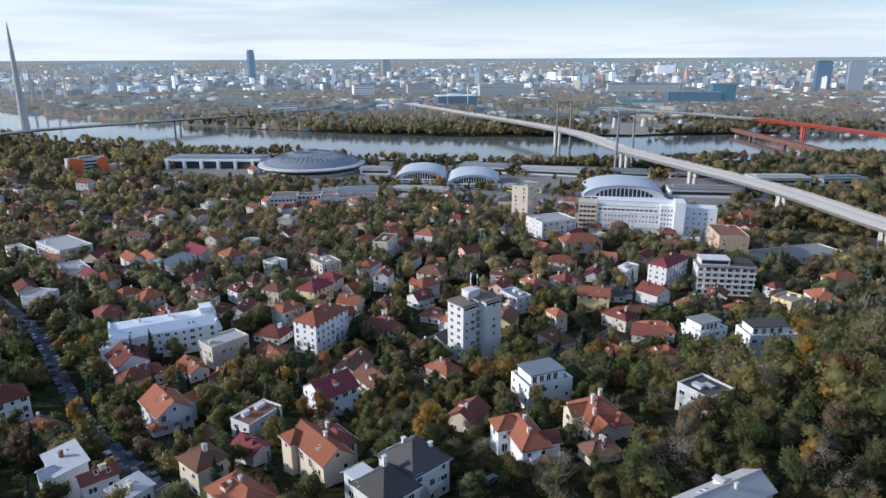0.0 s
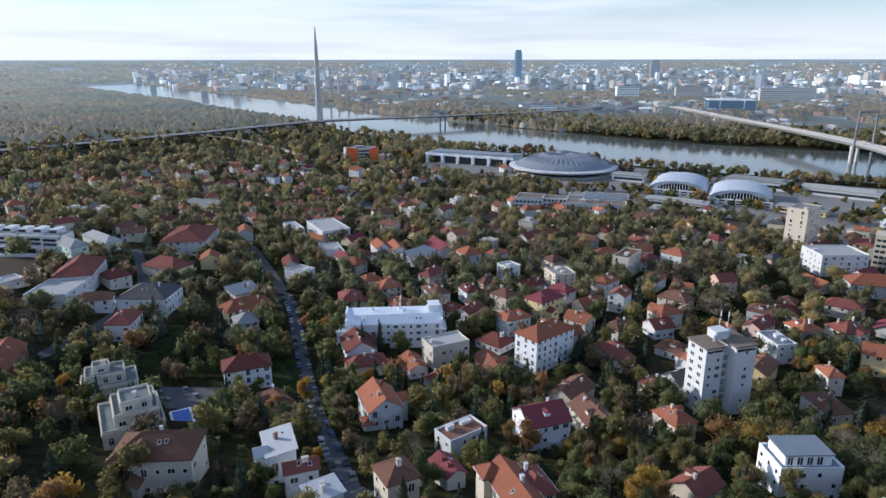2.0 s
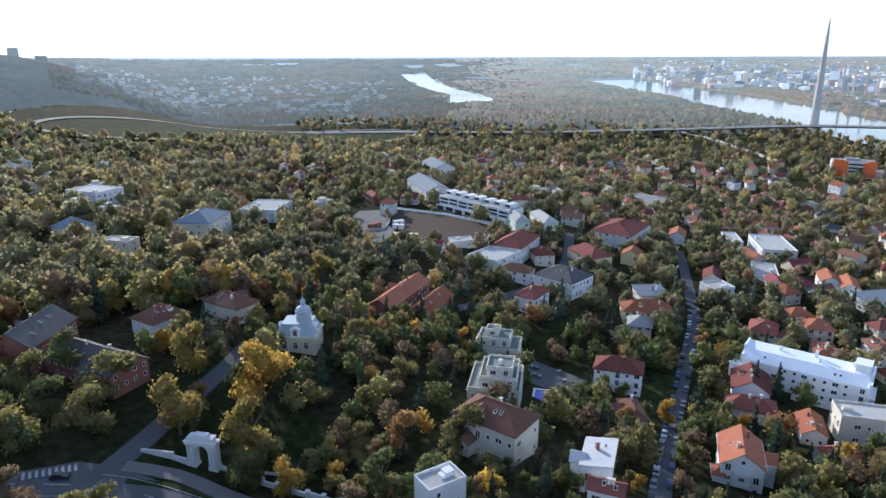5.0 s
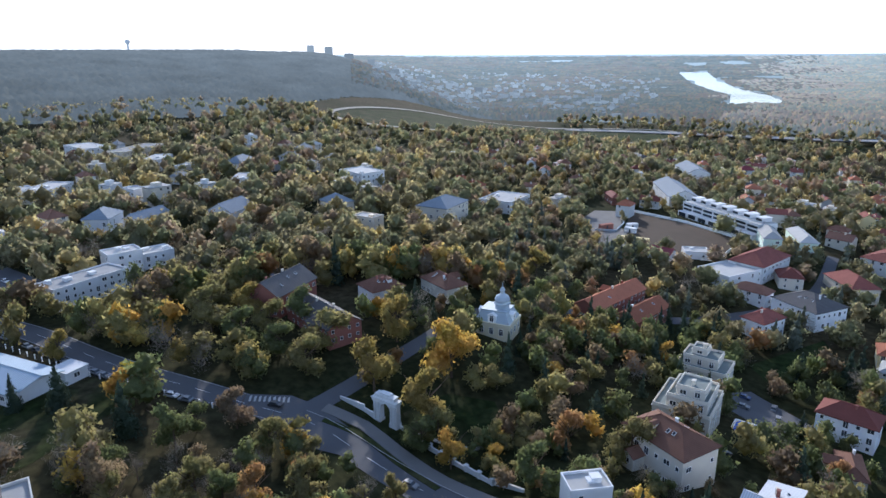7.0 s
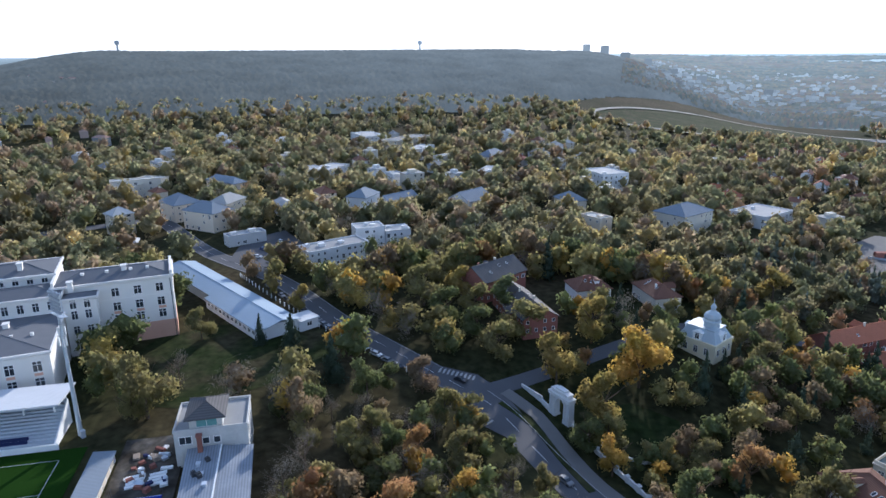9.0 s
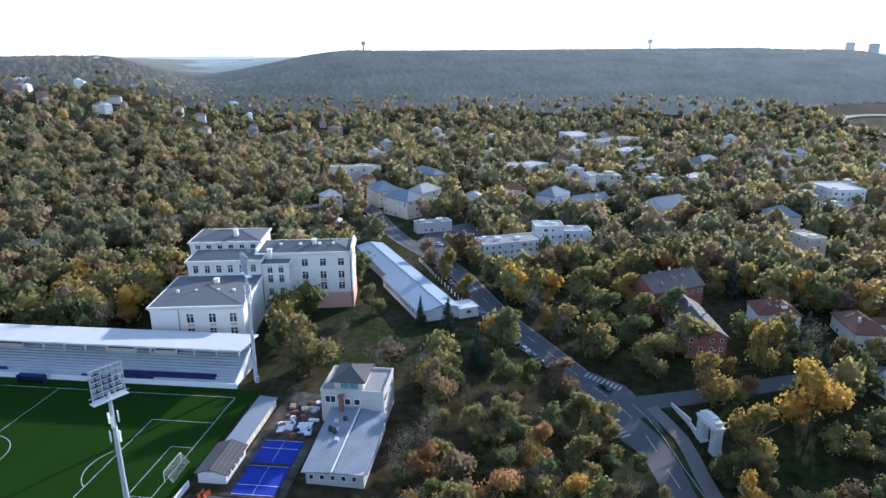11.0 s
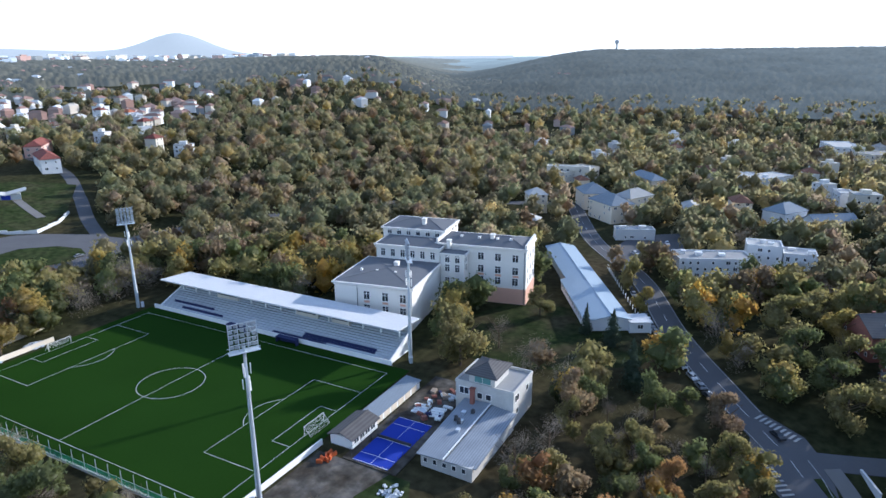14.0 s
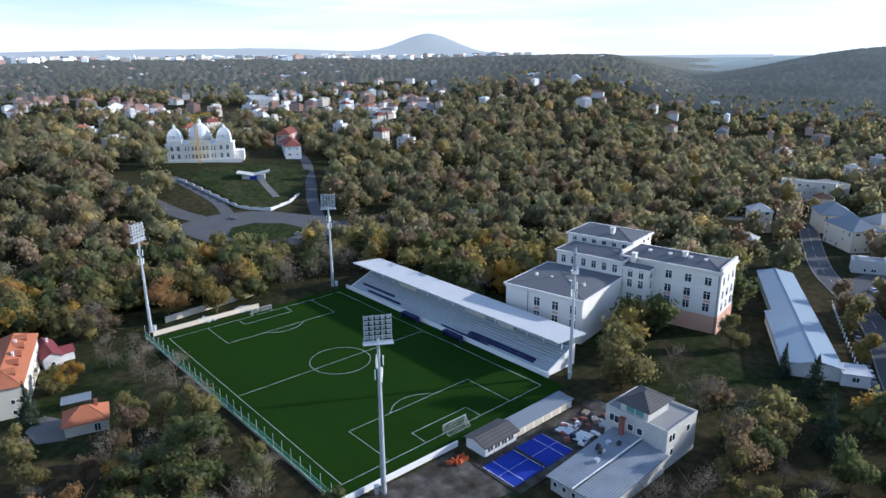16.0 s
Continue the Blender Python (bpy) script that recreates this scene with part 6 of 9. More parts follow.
tall_windows(b, w, d, (90, 180), (16.0,), 3.6)
b, w, d = block(school, -28, -9.4, -60, -34.4, 23.5, 2.0)
tall_windows(b, w, d, (90, 180), (20.8,), 3.6)
b, w, d = block(school, 0.3, 4.8, -31.2, -22, 19.0, 0.8)
tall_windows(b, w, d, (90, 180), (2.0, 7.0, 12.0, 15.5), 2.6)
for x, y, z in ((-6, -14, 22.9), (1, -29, 21.4), (-14, -44, 25), (16, -44, 16)):
    part("chimney", Shape().box(x - 0.9, x + 0.9, y - 0.7, y + 0.7, z - 1.5, z + 1.6).box(x - 1.1, x + 1.1, y - 0.9, y + 0.9, z + 1.6, z + 1.9), SCHOOL_WALL, school)
for lx, ly, w, d in ((-8, -17, 20, 38), (20, -46, 33, 32), (-10, -46, 44, 34)):
    c = pose(-155, 6, 0, 0, 0, 10) @ Vector((lx, ly, 0))
    take(c[0], c[1], w, d, 10)
HALLROOF = material("blue_white_sheet", (0.23, 0.285, 0.335), 0.7, 0.14, 0.15, 1.5, 0.2, wave=("X", 0.8))
hall = thing("long_hall", pose(-184, 18.5, 0, 0, 0, 29.5), "long low white hall with a pale blue-grey sheet-metal roof", "hall")
part("wall", Shape().box(-44, 43, -6, 6, -1, 4.4), WALLS["white"], hall)
part("roof", roof_shape("gable", 88, 12.6, 4.4, 1.5, 0.4).mesh("roof", HALLROOF), None, hall)
part("side_wall", Shape().box(2, 43.5, -8.4, -6.0, -1, 4.0), WALLS["white"], hall)
part("side_roof", Shape().add([(1.7, -8.9, 3.95), (44, -8.9, 3.95), (44, -5.7, 4.75), (1.7, -5.7, 4.75), (1.7, -8.9, 3.7), (44, -8.9, 3.7), (44, -5.7, 4.5), (1.7, -5.7, 4.5)],
                              [(0, 1, 2, 3), (7, 6, 5, 4), (0, 4, 5, 1), (1, 5, 6, 2), (2, 6, 7, 3), (3, 7, 4, 0)]), HALLROOF, hall)
part("annex", Shape().box(38, 45, 6, 13, -1, 3.4), WALLS["white"], hall)
part("annex_roof", Shape().box(37.6, 45.4, 6.05, 13.4, 3.4, 3.65), ROOFS["white metal"], hall)
for i in range(12):
    part("window", WIN["wide"], None, hall, at=pose(4.5 + 3.2 * i, -8.404, 1.4))
part("window", WIN["wide"], None, hall, at=pose(45.004, 9.5, 1.2, 0, 0, 90))
take(-184, 18.5, 92, 20, 29.5)
take(-150, 47, 12, 12, 29.5)

# ---- triumphal gate and walled garden by the junction ----
# darker than the plain lawn: garden shade put into the grass colour
LAWN = ground_material("shady_lawn", (0.026, 0.038, 0.013), (0.036, 0.043, 0.018), (0.056, 0.050, 0.028), 0.07)
STONE = material("pale_stone", (0.48, 0.48, 0.47), 0.85, 0.18, 0.5, 4.0, 0.15)
PALEROOF = material("zinc_roof", (0.29, 0.335, 0.365), 0.5, 0.15, 0.4, 3.0, 0.1)
YELLOW = material("pale_yellow_render", (0.52, 0.47, 0.34), 0.85, 0.12, 0.3, 3.0, 0.05)

gate = thing("memorial_arch", pose(-89.8, 116.0, ground(-89.8, 116.0), 0, 0, 19) @ Matrix.Diagonal((0.74, 0.72, 0.9, 1)), "white stone memorial arch beside the road", "arch")
for x in (-3.9, 3.9):
    part("pier", Shape().box(x - 1.5, x + 1.5, -1.3, 1.3, -0.5, 7.4).box(x - 1.75, x + 1.75, -1.55, 1.55, -0.5, 1.0), STONE, gate)
    for dx in (-0.9, 0.9):
        part("column", Shape().lathe([(0.42, 0), (0.42, 0.3), (0.32, 0.4), (0.28, 5.6), (0.4, 5.8), (0.45, 6.0)], 10, (x + dx, -1.65, 1.0)), STONE, gate)
s = Shape()
n = 12
for k in range(n):
    a0, a1 = math.pi * k / n, math.pi * (k + 1) / n
    p = [(-2.4 * math.cos(a0), 4.6 + 2.4 * math.sin(a0)), (-2.4 * math.cos(a1), 4.6 + 2.4 * math.sin(a1))]
    s.add([(p[0][0], -1.2, p[0][1]), (p[1][0], -1.2, p[1][1]), (p[1][0], -1.2, 7.4), (p[0][0], -1.2, 7.4), (p[0][0], 1.2, p[0][1]), (p[1][0], 1.2, p[1][1]), (p[1][0], 1.2, 7.4), (p[0][0], 1.2, 7.4)],
          [(0, 1, 2, 3), (7, 6, 5, 4), (0, 4, 5, 1)])
part("arch_ring", s, STONE, gate)
part("entablature", Shape().box(-5.7, 5.7, -1.9, 1.6, 7.402, 8.2).box(-5.9, 5.9, -2.1, 1.8, 8.2, 8.5), STONE, gate)
part("attic", Shape().box(-4.4, 4.4, -1.4, 1.3, 8.5, 9.7).box(-2.4, 2.4, -1.2, 1.1, 9.7, 10.4).box(-4.6, 4.6, -1.6, 1.5, 9.5, 9.75), STONE, gate)
take(-89.8, 116, 10, 6, 6)
wall_run("garden_wall", [(-106, 110.0), (-97.6, 113.2), (-93.2, 114.0)], 1.5, 0.5, STONE, "low pale stone garden wall beside the gate")
wall_run("garden_wall", [(-86.6, 117.6), (-79, 118.3), (-68, 119.6), (-52, 121.5), (-44, 125)], 1.3, 0.5, STONE, "low pale stone wall with piers along the pavement")
wall_run("garden_wall", [(-84, 118.9), (-77, 121.6), (-69.3, 124.8), (-65.9, 128.2), (-64.9, 132.7), (-68, 140.5)], 0.7, 0.5, STONE, "curving low stone wall round the garden")
for i in range(8):
    x, y = -82 + 4.4 * i, 118.0 + 0.5 * i
    ob = thing("wall_pier", pose(x, y, ground(x, y), 0, 0, 6), "square pale stone pier in the garden wall", "pier", "wall piers")
    part("shaft", Shape().box(-0.4, 0.4, -0.4, 0.4, -0.5, 1.7).box(-0.55, 0.55, -0.55, 0.55, 1.7, 1.9), STONE, ob)
road([(-104, 104), (-92, 109.8), (-78, 111.5), (-60, 113.5), (-38, 118.5)], 2.0, "pale paved footway along the garden wall", "pavement", PAVING, 0.22)
road([(-99, 101), (-88, 107), (-74, 108.8), (-58, 110.6)], 0.9, "narrow grass verge beside the road", "verge", GRASS, 0.26)

# wide junction with two zebra crossings
patch("junction", [(-120, 85), (-113, 98), (-104, 103.5), (-84, 107.5), (-81, 100), (-91, 91), (-101, 86)], 0.14, ASPHALT, "wide asphalt road junction", "road", 1.5)


def zebra(x0, y0, x1, y1, length, n, label):
    """White bars side by side from one kerb to the other."""
    s = Shape()
    way = Vector((x1 - x0, y1 - y0)).normalized()
    turn = math.degrees(math.atan2(way[1], way[0]))
    for i in range(n):
        k = (i + 0.5) / n
        x, y = x0 + (x1 - x0) * k, y0 + (y1 - y0) * k
        s.box(-0.32, 0.32, -length / 2, length / 2, -0.05, 0.02, 0, pose(x, y, ground(x, y) + 0.24, 0, 0, turn))
    tagged(new("zebra_crossing", s.mesh("zebra_crossing", PALELINE)), label, "crossing", kind="structure")


zebra(-116.5, 86.5, -111, 97, 3.0, 9, "worn white zebra crossing over the road")
zebra(-101, 87.5, -89.5, 95.5, 3.0, 10, "worn white zebra crossing at the junction")

# ---- small domed villa ----
vz = ground(-113, 176)
villa = thing("domed_villa", pose(-113, 176, vz, 0, 0, 28), "small white and yellow villa with a pale domed turret", "villa")
part("wall", Shape().box(-6.6, 6.6, -5.6, 5.6, -1, 5.6).box(-6.9, 6.9, -5.9, 5.9, 5.0, 5.7), YELLOW, villa)
part("upper_wall", Shape().add([(-6.4, -5.4, 5.7), (6.4, -5.4, 5.7), (6.4, 5.4, 5.7), (-6.4, 5.4, 5.7), (-4.6, -3.6, 9.2), (4.6, -3.6, 9.2), (4.6, 3.6, 9.2), (-4.6, 3.6, 9.2)],
                               [(0, 1, 5, 4), (1, 2, 6, 5), (2, 3, 7, 6), (3, 0, 4, 7), (4, 5, 6, 7)]).box(-4.9, 4.9, -3.9, 3.9, 9.2, 9.6), PALEROOF, villa, "pale zinc mansard roof")
for side in (0, 90, 180, 270):
    part("dormer", Shape().box(-1.5, 1.5, -1.0, 1.6, 0, 2.4).add([(-1.8, -1.2, 2.4), (1.8, -1.2, 2.4), (1.8, 1.7, 2.4), (-1.8, 1.7, 2.4), (0, -1.2, 3.3), (0, 1.7, 3.3)], [(0, 4, 5, 3), (4, 1, 2, 5), (0, 1, 4), (2, 3, 5)]), WHITE, villa, at=pose(0, 0, 5.75, 0, 0, side) @ pose(0, -4.4 if side % 180 == 0 else -5.4, 0))
    part("dormer_window", WIN["tall"], None, villa, at=pose(0, 0, 5.95, 0, 0, side) @ pose(0, -5.404 if side % 180 == 0 else -6.404, 0))
    for u in (-3.6, 0, 3.6):
        part("window", WIN["tall"], None, villa, at=pose(0, 0, 1.4, 0, 0, side) @ pose(u, -5.604 if side % 180 == 0 else -6.604, 0))
part("turret", Shape().lathe([(2.5, 9.2), (2.5, 11.2), (2.9, 11.3), (2.9, 11.6), (2.5, 12.0), (2.75, 12.9), (2.2, 14.0), (1.1, 14.7), (0.75, 15.0), (0.75, 16.0), (1.0, 16.1), (0.6, 16.9), (0.15, 17.4), (0.06, 19.0)], 20, (1.8, 0, 0)), PALEROOF, villa, "pale zinc onion-domed turret")
take(-113, 176, 18, 16)

# ---- large domed house under construction on the hill ----
SCAFF = material("scaffold_net", (0.42, 0.42, 0.41), 0.8, 0.25, 0.3, 2.0, 0.1)
MANOR = material("mansion_render", (0.58, 0.56, 0.52), 0.85, 0.18, 0.3, 3.0, 0.1)
LEAD = material("lead_dome", (0.52, 0.53, 0.54), 0.6, 0.2, 0.4, 2.0, 0.1)
mz = ground(-140, -352)
manor = thing("domed_mansion", pose(-132, -356, mz + 1.0, 0, 0, -28 + 180) @ Matrix.Diagonal((0.86, 0.86, 0.9, 1)), "pale domed mansion under construction with scaffolding", "mansion")


def square_dome(a, b, z, rise):
    """A four-sided curved dome over an oblong tower, with a lantern."""
    s, rows = Shape(), 7
    v = []
    for i in range(rows):
        k = math.cos(i / (rows - 1) * 1.33)
        v += [(x * k, y * k, z + rise * math.sin(i / (rows - 1) * 1.33)) for x, y in ((-a, -b), (a, -b), (a, b), (-a, b))]
    s.add(v, [(4 * i + j, 4 * i + (j + 1) % 4, 4 * i + 4 + (j + 1) % 4, 4 * i + 4 + j) for i in range(rows - 1) for j in range(4)] + [tuple(range(4 * rows - 4, 4 * rows))])
    for j in range(4):
        for i in range(rows - 1):
            s.beam(v[4 * i + j], v[4 * i + 4 + j], 0.5)
    return s.lathe([(1.3, z + rise * 0.96), (1.3, z + rise + 1.4), (0.9, z + rise + 2.2), (0.15, z + rise + 3.2)], 10)


part("centre_wall", Shape().box(-8, 8, -11, 11, -3, 14).box(-8.5, 8.5, -11.5, 11.5, 13.4, 14.2).box(-8.3, 8.3, -11.3, 11.3, 6.2, 6.6), MANOR, manor)
for s in (-1, 1):
    b = part("wing_wall", Shape().box(-7, 7, -9, 9, -3, 12.0).box(-7.5, 7.5, -9.5, 9.5, 11.3, 12.2).box(-7.2, 7.2, -9.2, 9.2, 5.9, 6.3), MANOR, manor, at=pose(s * 18.5, -1, 0))
    part("flat_roof", Shape().box(-6.8, 6.8, -8.8, 8.8, 12.2, 12.5), LEAD, b)
    part("tower_wall", Shape().box(-5.2, 5.2, -9.3, 2.6, -3, 14.6).box(-5.6, 5.6, -9.7, 3.0, 14.2, 14.9), MANOR, b)
    for z in (1.3, 7.2):
        for u in (-2.4, 2.4):
            part("window", WIN["tall"], None, b, at=pose(u, -9.304, z) @ Matrix.Diagonal((1.6, 1, 1.5, 1)))
    part("wing_roof", square_dome(5.2, 5.8, 0, 8.6), LEAD, b, "white ribbed four-sided dome", at=pose(0, -3.4, 14.9))
    for side in (0, 90, 270):
        off = 9.004 if side == 0 else 7.004
        if side == 0:
            part("dormer", Shape().box(-1.5, 1.5, -0.4, 3.0, 0, 3.4).box(-1.8, 1.8, -0.7, 3.0, 3.4, 3.8), MANOR, b, at=pose(0, -8.6, 14.9))
            part("dormer_window", WIN["tall"], None, b, at=pose(0, -9.004, 15.3))
        for u in (-4.4, 0, 4.4):
            for z in (1.3, 7.2):
                part("window", WIN["tall"], None, b, at=pose(0, 0, z, 0, 0, side) @ pose(u, -off, 0) @ Matrix.Diagonal((1.45, 1, 1.45, 1)))
    part("link_wall", Shape().box(-3.6, 3.6, -9, 8, -3, 11.0).box(-3.6, 3.6, -9.4, 8.4, 10.4, 11.2), MANOR, manor, at=pose(s * 9.8, 0, 0))
    part("link_roof", Shape().add([(-3.6, -9, 11.2), (3.6, -9, 11.2), (3.6, 8, 11.2), (-3.6, 8, 11.2), (-3.6, -4, 14), (3.6, -4, 14), (3.6, 4, 14), (-3.6, 4, 14)], [(0, 1, 5, 4), (1, 2, 6, 5), (2, 3, 7, 6), (3, 0, 4, 7), (4, 5, 6, 7)]), LEAD, manor, at=pose(s * 9.8, 0, 0))
    for u in (-1.7, 1.7):
        for z in (1.3, 7.0):
            part("window", WIN["tall"], None, manor, at=pose(s * 9.8 + u, -9.004, z) @ Matrix.Diagonal((1.3, 1, 1.3, 1)))
part("dome_drum", Shape().lathe([(7.8, 14.2), (7.8, 17.4), (8.3, 17.6), (8.0, 19.6), (6.9, 22.4), (4.9, 24.9), (2.6, 26.4), (1.6, 26.8), (1.6, 28.8), (0.3, 30.2)], 24), LEAD, manor, "grey central dome behind scaffolding")
for z in (15.0, 17.4, 19.8, 22.2, 24.6):
    rr = 9.4 - max(0, z - 17) * 0.55
    part("scaffold_ring", Shape().lathe([(rr - 0.9, z), (rr, z), (rr, z + 0.3), (rr - 0.9, z + 0.3)], 20), SCAFF, manor)
s = Shape()
for i in range(20):
    a = 2 * math.pi * i / 20
    s.beam((9.3 * math.cos(a), 9.3 * math.sin(a), 14), (8.2 * math.cos(a), 8.2 * math.sin(a), 20), 0.16).beam((8.2 * math.cos(a), 8.2 * math.sin(a), 20), (5.2 * math.cos(a), 5.2 * math.sin(a), 25.5), 0.16)
part("dome_scaffold", s, SCAFF, manor)
s = Shape()
for i in range(8):
    s.beam((-6 + i * 1.7, -12.4, -2), (-6 + i * 1.7, -12.4, 16.5), 0.18)
for z in range(0, 17, 2):
    s.beam((-6.2, -12.4, z), (6.2, -12.4, z), 0.16)
part("scaffold", s, WALLS["yellow"], manor, "yellow timber scaffolding")
for u in (-5.6, -2.8, 0, 2.8, 5.6):
    for z in (1.3, 7.2):
        part("window", WIN["tall"], None, manor, at=pose(u, -11.004, z) @ Matrix.Diagonal((1.3, 1, 1.4, 1)))
part("porch", Shape().box(-31, 31, -13.5, -11.6, -3, 0.5).box(26, 33, -6, 8, -3, 5.5), MANOR, manor)
take(-137, -356, 76, 28, -28)
crane = thing("tower_crane", pose(-124.5, -342.5, ground(-124.5, -342.5), 0, 0, 150), "slender yellow tower crane before the domed mansion", "crane")
CRANE = material("crane_yellow", (0.65, 0.36, 0.03), 0.5, 0.15, 0.5, 4.0, 0)
lattice = Shape()
for a, b in ((-0.7, -0.7), (0.7, -0.7), (0.7, 0.7), (-0.7, 0.7)):
    lattice.beam((a, b, 0), (a, b, 31), 0.22)
for k in range(15):
    z, e = 2 * k + 0.5, -1 if k % 2 else 1
    for a in (-0.7, 0.7):
        lattice.beam((-0.7 * e, a, z), (0.7 * e, a, z + 2), 0.13).beam((a, -0.7 * e, z), (a, 0.7 * e, z + 2), 0.13)
part("tower", lattice, CRANE, crane)
part("jib", Shape().beam((-5, 0, 31.5), (11, 0, 33.5), 0.7).beam((0, 0, 34.5), (9, 0, 33.4), 0.2).beam((0, 0, 31), (0, 0, 34.5), 0.4), CRANE, crane)
part("counterweight", Shape().box(-5.4, -3.2, -0.7, 0.7, 29.8, 31.4), CONCRETE, crane)

# ---- terraced lawn and roundabout below it ----
patch("lawn", [(-104, -308), (-112, -250), (-122, -242), (-150, -258), (-182, -296), (-160, -322), (-122, -330)], 0.35, GRASS, "sloping green lawn below the domed mansion", "lawn", 5.0)
patch("lawn", [(-85, -214), (-88, -204), (-97, -198), (-110, -195), (-120, -199), (-123, -207), (-118, -217), (-105, -225), (-92, -224)], 0.4, GRASS, "green roundabout island with low shrubs", "lawn", 3.0)
patch("square", [(-66, -240), (-70, -222), (-78, -200), (-92, -188), (-112, -184), (-140, -192), (-146, -204), (-138, -222), (-124, -236), (-112, -243), (-92, -246)], 0.15, ASPHALT, "grey asphalt roundabout", "road", 4.0)
wall_run("retaining_wall", [(-98, -310), (-108, -252), (-112, -246), (-122, -239), (-138, -246), (-150, -256)], 1.6, 0.5, STONE, "pale retaining wall round the sloping lawn")
road([(-96, -318), (-100, -290), (-102, -262), (-98, -240)], 3.5)
road([(-135, -205), (-150, -240), (-172, -280), (-195, -330), (-215, -420)], 3.5)
road([(-142, -289), (-138.5, -273), (-135.5, -257)], 2.2, "pale stone steps down the lawn", "pavement", PAVING, 0.55)
# no trees here, so the roundabout and lawn show from the flight
OPEN.append([(-62, -236), (-56, -186), (-84, -172), (-126, -172), (-158, -186), (-150, -262), (-100, -262)])
OPEN.append([(-84, -335), (-78, -236), (-100, -228), (-160, -240), (-200, -300), (-176, -340)])
pz = ground(-141, -293)
ob = thing("pavilion", pose(-140, -295, pz, 0, 0, 150), "grey garden pavilion with a butterfly roof and blue door", "pavilion")
part("wall", Shape().box(-7, 7, -3.5, 3.5, -1.5, 3.0), STEPS, ob)
part("roof", Shape().add([(-10, -6, 5.2), (0, -6, 3.2), (10, -6, 5.2), (-10, 4.5, 5.2), (0, 4.5, 3.2), (10, 4.5, 5.2), (-10, -6, 4.8), (0, -6, 2.8), (10, -6, 4.8), (-10, 4.5, 4.8), (0, 4.5, 2.8), (10, 4.5, 4.8)], [(0, 1, 4, 3), (1, 2, 5, 4), (9, 10, 7, 6), (10, 11, 8, 7), (0, 6, 7, 1), (1, 7, 8, 2), (2, 8, 11, 5), (5, 11, 10, 4), (4, 10, 9, 3), (3, 9, 6, 0)]), CONCRETE, ob, "butterfly roof slab")
part("door", Shape().box(-2.2, 2.2, -3.6, -3.504, 0, 2.5), BLUE, ob, "blue door")
take(-140, -295, 20, 12, 150)

# ---- two stepped villas above the pool ----
GREENFELT = material("green_roof_felt", (0.15, 0.17, 0.16), 0.9, 0.25, 0.3, 2.0, 0.1)


def modern_villa(x, y, yaw, w, d, steps, label):
    """A villa of set-back storeys, each with a flat roof, a parapet and windows; steps: width, depth, offset x and y, top height."""
    base = ground(x, y)
    ob = thing("villa", pose(x, y, base, 0, 0, yaw), label, "villa")
    take(x, y, w + 3, d + 3, yaw)
    low = -6.0
    for k, (a, b, u, v, top) in enumerate(steps):
        body = part("storey", Shape().box(-a / 2, a / 2, -b / 2, b / 2, low, top).box(-a / 2 - 0.25, a / 2 + 0.25, -b / 2 - 0.25, b / 2 + 0.25, top - 0.35, top), WALLS["cream"], ob, at=pose(u, v, 0))
        part("roof", Shape().box(-a / 2 + 0.3, a / 2 - 0.3, -b / 2 + 0.3, b / 2 - 0.3, top, top + 0.1), GREENFELT, body, "grey-green flat roof")
        s = Shape()
        for x0, x1, y0, y1 in ((-a / 2, a / 2, -b / 2, -b / 2 + 0.25), (-a / 2, a / 2, b / 2 - 0.25, b / 2), (-a / 2, -a / 2 + 0.25, -b / 2 + 0.25, b / 2 - 0.25), (a / 2 - 0.25, a / 2, -b / 2 + 0.25, b / 2 - 0.25)):
            s.box(x0, x1, y0, y1, top + 0.002, top + 0.85)
        part("parapet", s, WALLS["cream"], body)
        first = max(low, 0.0)
        for n in range(max(1, round((top - first) / 3.2))):
            for side, (length, off) in enumerate(((a, b), (b, a), (a, b), (b, a))):
                m = max(1, int(length / 3.4))
                for i in range(m):
                    part("window", WIN["tall" if (i + n) % 3 else "wide"], None, body, at=pose(0, 0, 0, 0, 0, 90 * side) @ pose((i + 0.5) * length / m - length / 2, -off / 2 - 0.004, first + 0.5 + 3.2 * n))
        low = top
    top = steps[-1][4]
    part("chimney", Shape().box(-0.6, 0.6, -0.4, 0.4, top, top + 1.5).box(-0.8, 0.8, -0.6, 0.6, top + 1.5, top + 1.7), WALLS["cream"], ob, at=pose(steps[-1][2] + 1, steps[-1][3], 0))


modern_villa(-48, 195, -70, 18, 17, ((18, 16, 0, 0, 7.4), (14, 11.5, 0.5, 1.2, 10.8), (8.5, 8, 1.5, 1.5, 13.4)), "cream stepped villa with flat roofs and terraces")
modern_villa(-65, 231, 18, 17, 13, ((17, 12.5, 0, 0, 7.2), (12, 9, -1, 1, 10.2), (5, 5, -2, 2, 12.2)), "cream terraced villa with parapets and roof terraces")

# ---- villa pool and forecourt ----
POOL = material("pool_water", (0.02, 0.07, 0.34), 0.1, 0.1, 0.5, 3.0, 0.02, spec=0.5)
pool = thing("swimming_pool", pose(-38, 210, ground(-38, 210), 0, 0, -72), "bright blue swimming pool with a white rim", "pool")
part("basin", Shape().box(-5.4, 5.4, -3.4, 3.4, -1.5, 0.55).box(-4.6, 4.6, -2.6, 2.6, 0.55, 0.56), WHITE, pool)
part("water", Shape().box(-4.6, 4.6, -2.6, 2.6, 0.5, 0.58), POOL, pool)
take(-38, 210, 12, 8, -72)
# no trees on the flight's side, so the pool shows
OPEN.append([(-44, 184), (-26, 184), (-26, 246), (-60, 246), (-60, 222), (-44, 218)])
